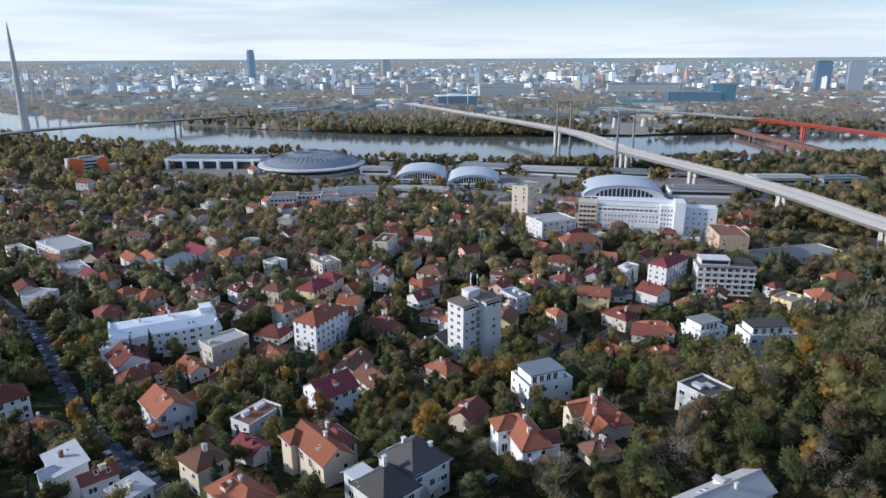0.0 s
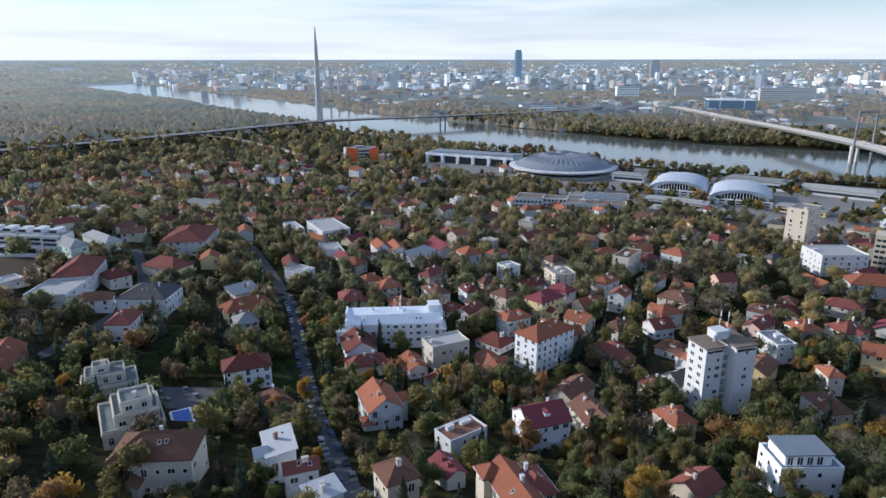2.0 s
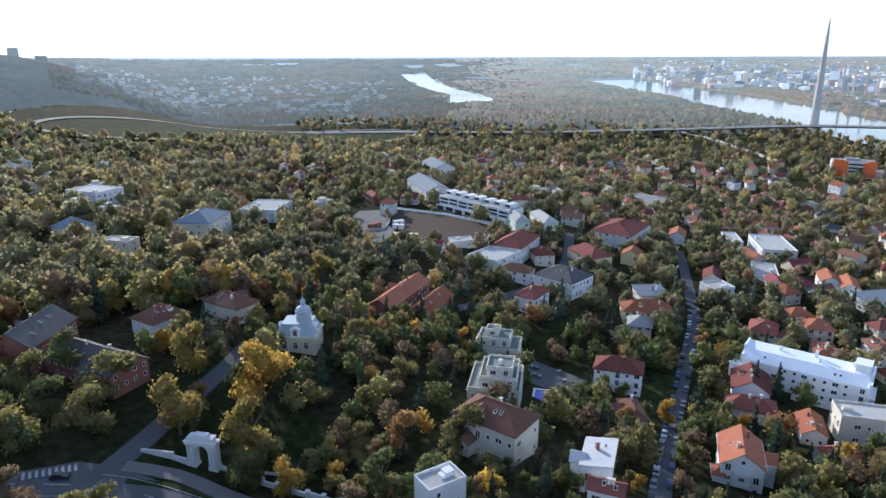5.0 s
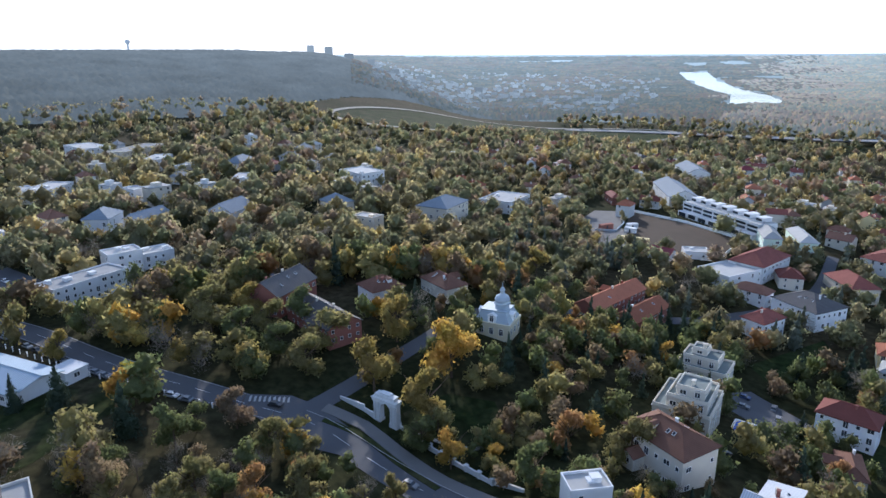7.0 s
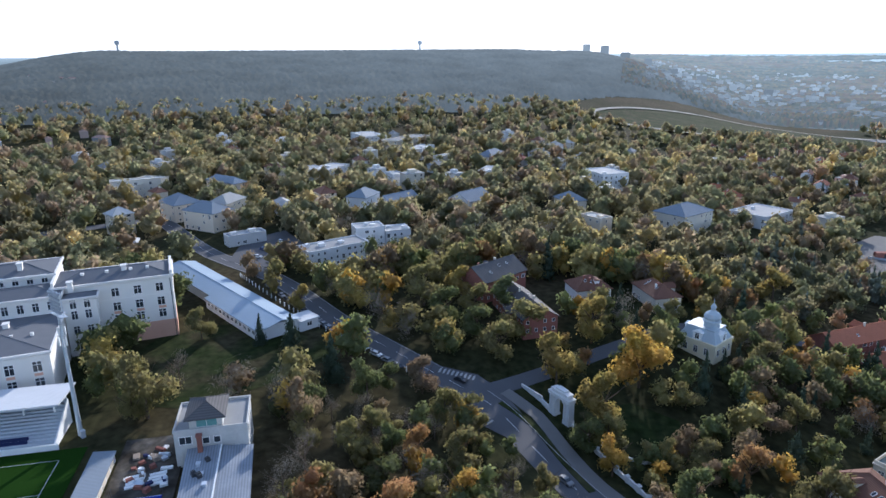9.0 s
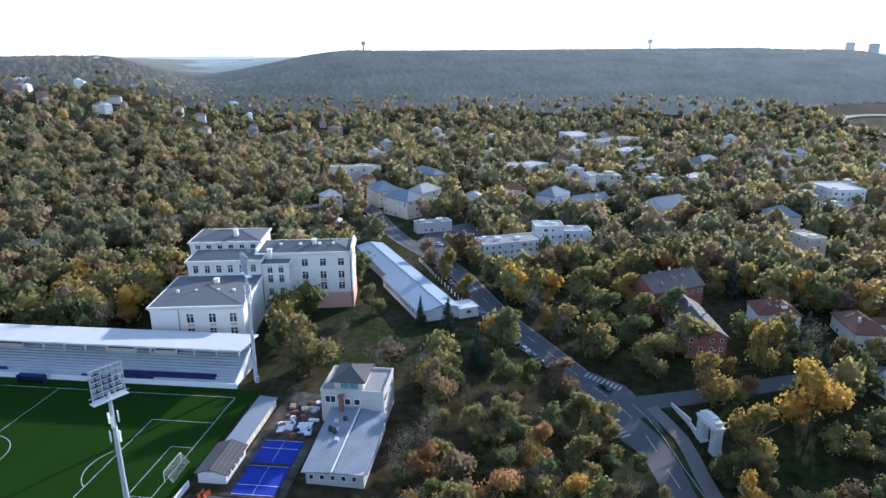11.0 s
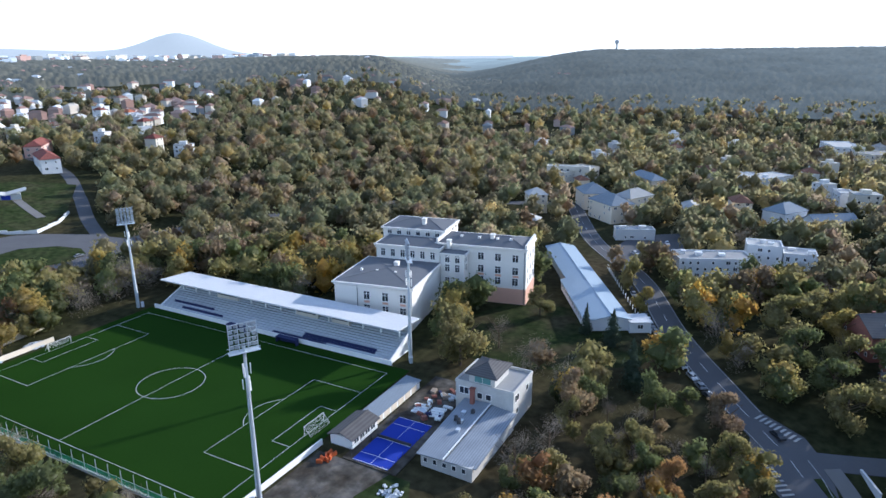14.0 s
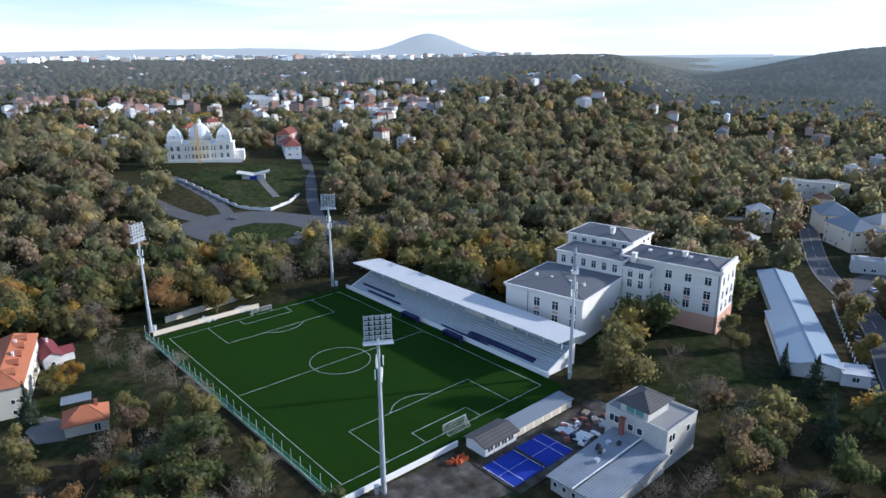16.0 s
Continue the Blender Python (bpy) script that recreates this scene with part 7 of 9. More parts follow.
patch("garden", [(-85.5, 120.5), (-77, 123), (-70, 126.5), (-67, 130), (-66.5, 133), (-69.5, 141), (-80, 147), (-91, 138), (-91, 122)], 0.12, LAWN, "shady garden lawn behind the memorial arch", "lawn", 2.0)
patch("lawn", [(-154, 0), (-132, -10), (-110, -2), (-104, 14), (-112, 34), (-126, 54), (-142, 58), (-156, 48), (-160, 20)], 0.06, LAWN, "open dark green lawn beside the school", "lawn", 3.0)
patch("lawn", [(-10, -56), (10, -58), (28, -64), (30, -92), (10, -112), (-8, -116), (-12, -90)], 0.08, LAWN, "rough grass between trees beside the football ground", "lawn", 4.0)
patch("driveway", [(17.5, -79), (20, -69), (26, -72), (27, -80), (22, -86)], 0.2, PAVING, "grey paved driveway beside the small house", "yard", 2.0)
port = thing("carport", pose(14, -85, ground(14, -85), 0, 0, -14), "grey sheet-roofed carport behind the small house", "carport")
part("roof", Shape().box(-3.6, 3.6, -2.4, 2.4, 2.5, 2.68), ROOFS["blue-grey metal"], port)
for a in (-3.3, 3.3):
    for b in (-2.1, 2.1):
        part("post", Shape().beam((a, b, 0), (a, b, 2.5), 0.14), DARKMETAL, port)
patch("forecourt", [(-60, 222), (-36, 219), (-30, 240), (-54, 244)], 0.25, ASPHALT, "grey asphalt forecourt with parked vans", "yard", 3.0)
patch("lawn", [(-66, 264), (-52, 256), (-46, 296), (-60, 312)], 0.25, GRASS, "long green garden lawn", "lawn", 4.0)
patch("lawn", [(-12, 226), (-1, 226), (-3, 262), (-13, 262)], 0.25, GRASS, "green garden lawn beside the street", "lawn", 4.0)
patch("building_plot", [(-232, 402), (-190, 404), (-145, 394), (-134, 352), (-170, 338), (-205, 362)], 0.3, EARTH, "bare brown building plot", "ground", 3.0)
patch("yard", [(-236, 398), (-208, 362), (-172, 334), (-196, 322), (-236, 352), (-250, 385)], 0.25, PAVING, "pale cleared yard with site huts", "yard", 3.0)
wall_run("plot_wall", [(-232, 403), (-190, 405), (-146, 396), (-134, 352), (-140, 344)], 1.8, 0.4, WHITE, "low white wall round the bare building plot")
wall_run("plot_wall", [(-238, 396), (-214, 372), (-204, 352), (-214, 344)], 1.2, 0.5, STEPS, "curving pale kerb wall of the site yard")
for x, y, yaw, length, mat, words in ((-181, 341, 24, 16, "yellow", "long yellow site container on the cleared yard"), (-203, 366, 60, 7, "white", "white site cabin on the cleared yard"), (-197, 357, 20, 7, "white", "white site cabin on the cleared yard"), (-212, 352, 75, 9, "brick red", "rust-red site container on the cleared yard")):
    ob = thing("site_container", pose(x, y, ground(x, y) + 0.25, 0, 0, yaw), words, "container", "site containers")
    part("shell", Shape().box(-length / 2, length / 2, -1.5, 1.5, 0, 3.0), WALLS[mat], ob)
    part("roof", Shape().box(-length / 2 - 0.1, length / 2 + 0.1, -1.6, 1.6, 3.0, 3.15), WALLS[mat], ob)
    part("door", Shape().box(-0.5, 0.5, -1.56, -1.504, 0.1, 2.2), DARKMETAL, ob)
    take(x, y, length + 6, 9, yaw)
patch("square", [(-270, 20), (-235, 15), (-222, 32), (-250, 52), (-285, 40)], 0.25, ASPHALT, "asphalt forecourt and parking by the crossing", "road", 4.0)

post_mesh = Shape().box(-0.16, 0.16, -0.16, 0.16, -0.4, 1.5).box(-0.22, 0.22, -0.22, 0.22, 1.5, 1.62).mesh("post", WHITE)
picket = thing("roadside_fence", pose(0, 0, 0), "white posts and dark bars of a fence along the road", "fence")
fence_line = along([(-212, 22), (-158, 48), (-126, 69), (-108, 84)], 3.4)
for a, b in zip(fence_line[:-1], fence_line[1:]):
    part("post", post_mesh, None, picket, at=pose(a[0], a[1], ground(a[0], a[1])))
    za, zb = ground(a[0], a[1]), ground(b[0], b[1])
    for z in (0.4, 1.2):
        part("bar", Shape().beam((a[0], a[1], za + z), (b[0], b[1], zb + z), 0.08), DARKMETAL, picket)

# ---- the rest of the hillside suburb ----
FAR_SKINS = list(WALLS.values()) + list(ROOFS.values()) + [GLASS]
FAR_BODY = Shape()


def far_house(x, y, yaw, w, d, h, roof, wall, cover, floors, g):
    """A house too far off to pick out: walls, roof, chimney and window openings in the joined body."""
    m = pose(x, y, ground(x, y), 0, 0, yaw)
    rise = 0.0 if roof == "flat" else min(d * 0.31, 4.6)
    a, b = list(WALLS).index(wall), len(WALLS) + list(ROOFS).index(cover)
    def join(s, slot):
        FAR_BODY.add([m @ Vector(p) for p in s.v], s.f, slot)
    join(walls_shape(roof, w, d, h, rise, -4.0), a)
    if roof == "flat":
        join(Shape().box(-w / 2 - 0.2, w / 2 + 0.2, -d / 2 - 0.2, d / 2 + 0.2, h, h + 0.4), b)
        join(Shape().box(-w / 5, w / 6, -d / 4, d / 5, h + 0.4, h + 2.6), a)
    else:
        join(roof_shape(roof, w, d, h, rise, 0.55), b)
        u, v = g.uniform(-w * 0.3, w * 0.3), g.uniform(-d * 0.2, d * 0.2)
        join(Shape().box(u - 0.4, u + 0.4, v - 0.35, v + 0.35, h, h + rise + 0.8), a)
    for k in range(floors):
        z = k * h / floors + 0.9
        for i in range(int(w / 4.2)):
            u = (i + 0.5) * w / int(w / 4.2) - w / 2
            for side in (-1, 1):
                if g.random() < 0.6:
                    join(Shape().box(u - 0.6, u + 0.6, side * d / 2 - 0.05, side * d / 2 + 0.05, z, z + 1.4), len(FAR_SKINS) - 1)
    take(x, y, w + 1.5, d + 1.5, yaw)


def suburb(n, yaws, ranges, seed, group, gap_between=5.5, roofs=(("hip", 5), ("gable", 4), ("flat", 1)), covers=(("dark red tiled", 5), ("orange tiled", 5), ("brown tiled", 4), ("dark grey", 1), ("maroon metal", 1)), walls=(("white", 5), ("cream", 4), ("beige", 3), ("yellow", 1), ("grey", 1), ("pink", 1))):
    g = random.Random(seed)
    made = 0
    draw = lambda options: g.choices([o for o, _ in options], [k for _, k in options])[0]
    for _ in range(n * 14):
        yaw, r = g.uniform(*yaws), math.sqrt(g.uniform(ranges[0] ** 2, ranges[1] ** 2))
        x, y = CX - r * math.sin(radians(yaw)), CY + r * math.cos(radians(yaw))
        w, d = g.uniform(9, 16), g.uniform(7.5, 11)
        px, py = np.array([x]), np.array([y])
        if not free(px, py, gap_between + 0.4 * w)[0] or not off_roads(px, py, 7)[0]:
            continue
        roof = draw(roofs)
        floors = g.choice((1, 1, 2, 2, 2, 3) if yaws[1] < 60 else (2, 3, 3, 4))
        yaw = round(g.choice((12, 102, 40, 130)) + g.uniform(-10, 10))
        wall, tile = draw(walls), "pale flat" if roof == "flat" else draw(covers)
        if r < 390:
            house(x, y, yaw, w, d, 2.6 * floors + 0.9, roof, wall, tile, floors, group=group)
        else:
            far_house(x, y, yaw, w, d, 2.6 * floors + 0.9, roof, wall, tile, floors, g)
        made += 1
        if made >= n:
            break


suburb(44, (-62, 2), (185, 310), 5, "hillside houses", 3.0)
suburb(150, (-62, 28), (300, 560), 6, "hillside houses", 1.5)
suburb(90, (26, 54), (330, 880), 7, "hillside houses", 4.0)
suburb(70, (2, 28), (600, 900), 12, "hillside houses", 4.0)
suburb(50, (-16, 26), (560, 760), 10, "hillside houses", 3.0)
suburb(42, (60, 108), (300, 700), 8, "villas in the woods", 6.0, (("flat", 5), ("hip", 4)), (("grey flat", 5), ("pale flat", 2), ("blue-grey metal", 1), ("brown tiled", 3), ("dark red tiled", 2)), (("white", 3), ("cream", 3), ("grey", 5), ("beige", 2)))
suburb(30, (138, 168), (480, 760), 9, "villas on the hill", 6.0, (("flat", 3), ("hip", 5)), (("grey flat", 2), ("orange tiled", 3), ("dark red tiled", 4)), (("white", 6), ("cream", 3)))
tagged(new("far_houses", FAR_BODY.mesh("far_houses", FAR_SKINS)), "red-roofed houses crowding the lower slope of the suburb", "houses", kind="stuff")

# ---- fairground by the river ----
SHELL = material("pale_shell", (0.42, 0.45, 0.48), 0.5, 0.12, 0.1, 1.0, 0.1)
DOMESKIN = material("ribbed_dome", (0.20, 0.22, 0.24), 0.5, 0.12, 0.1, 1.0, 0.1)
DARKROOF = material("hall_roof", (0.22, 0.24, 0.26), 0.6, 0.15, 0.1, 1.0, 0.1)
YARDGREY = material("worn_paving", (0.20, 0.19, 0.175), 0.9, 0.4, 0.03, 0.4, 0.1)
patch("fairground", [(150, 900), (120, 820), (230, 660), (330, 520), (430, 380), (560, 300), (700, 420), (640, 560), (420, 760), (260, 960)], 0.3, YARDGREY, "wide grey paved fairground by the river", "pavement", 14.0)

dome = thing("domed_hall", pose(298, 775, -45), "huge ribbed grey domed exhibition hall", "hall")
part("drum", Shape().lathe([(52, -1), (52, 6.2)], 48), GLASS, dome, "dark glazed drum under the rim")
part("ring", Shape().lathe([(52, 5.6), (63, 6.4), (66, 7.4), (66, 8.8), (59, 9.6)], 48), WALLS["white"], dome, "white overhanging rim")
part("terrace", Shape().lathe([(60, -1), (60, 1.6), (57, 1.7)], 48), CONCRETE, dome)
part("dome", Shape().lathe([(60, 9.2), (52, 13.5), (40, 18), (26, 21.5), (12, 23.4), (7, 23.8), (7, 25.6), (2, 26.4)], 48), DOMESKIN, dome, "ribbed grey metal dome")
for i in range(48):
    a = 2 * math.pi * i / 48
    part("rib", Shape().beam((59 * math.cos(a), 59 * math.sin(a), 9.9), (40 * math.cos(a), 40 * math.sin(a), 18.5), 0.9).beam((40 * math.cos(a), 40 * math.sin(a), 18.5), (12 * math.cos(a), 12 * math.sin(a), 23.9), 0.7), DARKROOF, dome)


def vault(x, y, yaw, w, L, h, base, label):
    """A hall under a barrel vault with a glazed end."""
    ob = thing("vaulted_hall", pose(x, y, ground(x, y), 0, 0, yaw), label, "hall", "exhibition halls")
    v, f, n = [], [], 20
    for e in (-L / 2, L / 2):
        for i in range(n + 1):
            a = math.pi * i / n
            v.append((-w / 2 * math.cos(a), e, base + h * math.sin(a)))
    f = [(i, i + 1, n + 2 + i, n + 1 + i) for i in range(n)]
    part("roof", Shape().add(v, f), SHELL, ob, "pale curved shell roof")
    part("end_wall", Shape().add([(p[0] * 0.97, p[1] + 1.5, p[2] * 0.98) for p in v[:n + 1]], [tuple(range(n + 1))]), SHELL, ob)
    part("end_glazing", Shape().add([(p[0] * 0.7, p[1] + 1.44, base + (p[2] - base) * 0.72) for p in v[:n + 1]], [tuple(range(n + 1))]), GLASS, ob, "dark glazed arch")
    part("back_wall", Shape().add(v[n + 1:], [tuple(range(n, -1, -1))]), WALLS["grey"], ob)
    for i in range(1, 14):
        x0 = (i / 14 - 0.5) * w * 0.7
        top = base + h * 0.72 * math.sqrt(max(0, 1 - (2 * x0 / w / 0.7) ** 2))
        part("mullion", Shape().box(x0 - 0.25, x0 + 0.25, -L / 2 + 0.8, -L / 2 + 1.4, base - 1, top), WHITE, ob)
    part("base_wall", Shape().box(-w / 2 - 1.5, w / 2 + 1.5, -L / 2 - 4, L / 2, -2, base), WALLS["white"], ob)
    for z in (1.0, base - 1.9):
        for i in range(int(w / 7)):
            u = -w / 2 + (i + 0.5) * w / int(w / 7)
            part("window", Shape().box(u - 2.7, u + 2.7, -L / 2 - 4.08, -L / 2 - 4.01, z, z + 1.2), GLASS, ob)
    take(x, y, w, L, yaw)


vault(378, 640, -35, 54, 62, 9, 5.5, "white exhibition hall under a pale barrel vault")
vault(412, 585, -35, 54, 62, 9, 5.5, "white exhibition hall under a pale barrel vault")
vault(505, 455, -42, 78, 62, 11.5, 2.5, "large exhibition hall under a pale barrel vault with a glazed end")


def long_hall(x, y, yaw, w, d, h, wall, cover, label):
    ob = thing("exhibition_hall", pose(x, y, ground(x, y), 0, 0, yaw), label, "hall", "exhibition halls")
    part("wall", Shape().box(-w / 2, w / 2, -d / 2, d / 2, -2, h), wall, ob)
    part("roof", Shape().box(-w / 2 - 1, w / 2 + 1, -d / 2 - 1, d / 2 + 1, h, h + 1.2).box(-w / 2 + 4, w / 2 - 4, -d / 4, d / 4, h + 1.2, h + 2.4), cover, ob)
    part("glazing", Shape().box(-w / 2 + 2, w / 2 - 2, -d / 2 - 0.1, -d / 2 - 0.01, h * 0.35, h * 0.7), GLASS, ob)
    take(x, y, w, d, yaw)
    return ob


hall_ob = long_hall(208, 868, -36, 120, 44, 11, WALLS["white"], DARKROOF, "long flat dark-roofed exhibition hall with white edges")
part("fascia", Shape().box(-62.5, 62.5, -24.4, -23.1, 9.6, 12.6).box(-62.5, -61.1, -23.1, 24, 9.6, 12.6), WALLS["bright white"], hall_ob, "broad white roof edge")
for u in (-58, -36, -14, 8, 30, 52):
    part("portal", Shape().box(u - 1.6, u + 1.6, -27.5, -22.2, -2, 11.5), WALLS["bright white"], hall_ob, "white projecting portal")
part("lower_glazing", Shape().box(-59, 59, -22.3, -22.05, 0.5, 9.2), GLASS, hall_ob)


def pavilion(x, y, yaw):
    """Low white office wings round a court, with dark flat roofs and long rows of windows."""
    ob = thing("office_pavilion", pose(x, y, ground(x, y), 0, 0, yaw), "low white office pavilion with dark flat roofs and window rows", "pavilion")
    for x0, x1, y0, y1, h in ((-4, 48, -22, -2, 9.5), (-50, -26, -8, 16, 9.0), (-26, -4, 2, 16, 8.0), (-4, 10, -2, 16, 8.6), (10, 50, 16, 24, 11.0), (-4, 10, 16, 24, 10.0)):
        wing = part("wing", Shape().box(x0, x1, y0, y1, -3, h).box(x0, x1, y0 - 0.1, y0 + 0.5, h, h + 0.8).box(x0, x1, y1 - 0.5, y1 + 0.1, h, h + 0.8).box(x0 - 0.1, x0 + 0.5, y0, y1, h, h + 0.8).box(x1 - 0.5, x1 + 0.1, y0, y1, h, h + 0.8), WALLS["white"], ob)
        part("flat_roof", Shape().box(x0 + 0.5, x1 - 0.5, y0 + 0.5, y1 - 0.5, h, h + 0.25), BROWNFELT, wing, "dark felted flat roof")
        for z in (1.2, 5.2):
            if z + 2 > h:
                continue
            n = max(2, int((x1 - x0) / 3.4))
            for i in range(n):
                u = x0 + (i + 0.5) * (x1 - x0) / n
                part("window", Shape().box(u - 1.1, u + 1.1, y0 - 0.06, y0 - 0.01, z, z + 1.9), GLASS, wing)
            n = max(2, int((y1 - y0) / 3.4))
            for i in range(n):
                v = y0 + (i + 0.5) * (y1 - y0) / n
                part("window", Shape().box(x0 - 0.06, x0 - 0.01, v - 1.1, v + 1.1, z, z + 1.9), GLASS, wing)
    part("roof_lantern", Shape().box(8, 13, -16, -11, 9.5, 12).box(20, 24, -9, -6, 9.5, 11.4), WALLS["cream"], ob)
    take(x, y, 104, 52, yaw)


pavilion(229, 566, -25)


def clad_block(x, y, yaw):
    """A grey block whose corners are wrapped in tall leaning orange-red panels."""
    ob = thing("clad_block", pose(x, y, ground(x, y), 0, 0, yaw), "grey block wrapped in tall orange-red panels", "building")
    part("body", Shape().prism(((-22, -10), (-12, -16), (12, -16), (22, -8), (22, 14), (-22, 14)), -3, 18), WALLS["grey"], ob)
    part("roof", Shape().prism(((-20, -9), (-11, -14.5), (11, -14.5), (20, -7), (20, 12.5), (-20, 12.5)), 18, 18.5).box(-8, 6, -4, 6, 18.5, 21), ROOFS["grey flat"], ob)
    for a, b, h in (((-20.5, -11.6), (-10.5, -17.2), 20.5), ((-10.5, -17.2), (-6, -17.2), 19.5), ((9, -17.2), (13, -16.4), 18.5), ((13.2, -16.4), (22.6, -8.6), 19.8)):
        part("panel", Shape().prism((a, b, (b[0] * 0.96, b[1] + 1.4), (a[0] * 0.96, a[1] + 1.4)), 1.5, h), WALLS["orange"], ob, "orange-red cladding panel")
    for z in (3, 7, 11, 15):
        part("window_band", Shape().box(-5.5, 8.5, -16.08, -16.01, z, z + 1.8), GLASS, ob)
    part("annexe", Shape().box(22, 42, -6, 12, -3, 7).box(22, 42.4, -6.4, 12.4, 7, 7.5), WALLS["pink"], ob, "low pinkish annexe")
    take(x, y, 56, 36, yaw)


clad_block(58, 905, 4)
for x, y, yaw, w, d, h, k, c in ((470, 640, -50, 60, 26, 8, "white", "grey flat"), (520, 580, -50, 70, 22, 7, "white", "pale flat"), (560, 400, -40, 66, 20, 9, "white", "grey flat"), (640, 470, -40, 60, 24, 7, "grey", "pale flat"), (690, 400, -35, 60, 26, 7, "grey", "pale flat"),
                                 (430, 520, -50, 40, 16, 5, "yellow", "pale flat"), (330, 560, -45, 54, 14, 6, "white", "pale flat"), (590, 520, -50, 44, 18, 6, "grey", "blue-grey metal"), (740, 360, -30, 50, 24, 7, "grey", "blue-grey metal"), (350, 700, -40, 36, 16, 7, "white", "pale flat")):
    long_hall(x, y, yaw, w, d, h, WALLS[k], ROOFS[c], f"low {k} fairground hall with a flat roof")

# ---- railway yard ----
TRACKBED = material("track_ballast", (0.085, 0.075, 0.068), 0.95, 0.3, 0.1, 1.0, 0.2)
TRAIN = material("red_train", (0.24, 0.035, 0.03), 0.5, 0.15, 0.3, 2.0, 0.05)
for k in range(4):
    road([(300 + 9 * k, 470 + 8 * k), (380 + 8 * k, 375 + 6 * k), (480 + 6 * k, 262 + 5 * k), (560 + 5 * k, 150 + 4 * k)], 2.2, "dark ballast railway track beside the suburb", "railway", TRACKBED, 0.35)
for i in range(7):
    x, y = 400 + 16.5 * i * 0.66, 372 - 16.5 * i * 0.75
    ob = thing("railway_wagon", pose(x, y, ground(x, y) + 0.4, 0, 0, -48.6), "dark red railway wagon standing on the tracks", "wagon", "railway wagons")
    part("body", Shape().box(-9, 9, -1.4, 1.4, 1.0, 3.8).box(-8.8, 8.8, -1.2, 1.2, 3.8, 4.1), TRAIN, ob)
    part("window_band", Shape().box(-8.2, 8.2, -1.43, 1.43, 2.2, 3.1), GLASS, ob)
    for u in (-6, 6):
        part("bogie", Shape().box(u - 1.4, u + 1.4, -1.1, 1.1, 0, 1.0), DARKMETAL, ob)
# ---- bridges ----
# warm pale base puts the sunlit look of the deck into its colour
PALEROAD = material("sunlit_roadway", (0.60, 0.54, 0.45), 0.9, 0.2, 0.1, 1.0, 0.05)
PYLON = material("weathered_pylon", (0.17, 0.17, 0.175), 0.8, 0.2, 0.2, 2.0, 0.05)
REDSTEEL = material("red_steel", (0.42, 0.075, 0.045), 0.6, 0.15, 0.1, 1.0, 0.05)
GREYDECK = material("grey_deck", (0.20, 0.20, 0.20), 0.9, 0.2, 0.1, 1.0, 0.05)
RUST = material("rusty_steel", (0.16, 0.085, 0.065), 0.8, 0.25, 0.2, 2.0, 0.1)


def bridge(points, half, deep, mat, label, piers=(), rails=True, top=None):
    """A bridge deck along points with heights, on piers."""
    p = along(points, 25)
    ob = thing("bridge", pose(0, 0, 0), label, "bridge")
    v, f = [], []
    for i, c in enumerate(p):
        d = (p[min(i + 1, len(p) - 1)] - p[max(i - 1, 0)]).to_2d().normalized()
        s = Vector((-d[1], d[0])) * half
        v += [(c[0] - s[0], c[1] - s[1], c[2]), (c[0] + s[0], c[1] + s[1], c[2]), (c[0] + s[0] * 0.5, c[1] + s[1] * 0.5, c[2] - deep), (c[0] - s[0] * 0.5, c[1] - s[1] * 0.5, c[2] - deep)]
    for i in range(len(p) - 1):
        f += [(4 * i + k, 4 * i + (k + 1) % 4, 4 * i + 4 + (k + 1) % 4, 4 * i + 4 + k) for k in range(4)]
    part("deck", Shape().add(v, f), mat, ob)
    if rails:
        for k, o in ((0, 1), (1, 1)):
            s = Shape()
            for i in range(len(p) - 1):
                a, b = Vector(v[4 * i + k]), Vector(v[4 * i + 4 + k])
                s.beam(a + Vector((0, 0, 0.6)), b + Vector((0, 0, 0.6)), 1.2, 0.5)
            part("parapet", s, top or WALLS["cream"], ob)
        r, g = strip([q.to_2d() for q in p], half * 0.85, 0.12, 1, lambda i: p[i][2])
        part("roadway", Shape().add(r, g), top or PALEROAD, ob, "bridge roadway")
        r, g = strip([q.to_2d() for q in p], half * 0.07, 0.5, 1, lambda i: p[i][2])
        part("median", Shape().add(r, g), CONCRETE, ob)
    for t in piers:
        c = p[min(int(t * (len(p) - 1)), len(p) - 1)]
        for o in (-half * 0.35, half * 0.35):
            part("pier", Shape().box(c[0] + o - 1.6, c[0] + o + 1.6, c[1] - 1.6, c[1] + 1.6, -56, c[2] - deep + 0.2), mat, ob)
    return ob, p


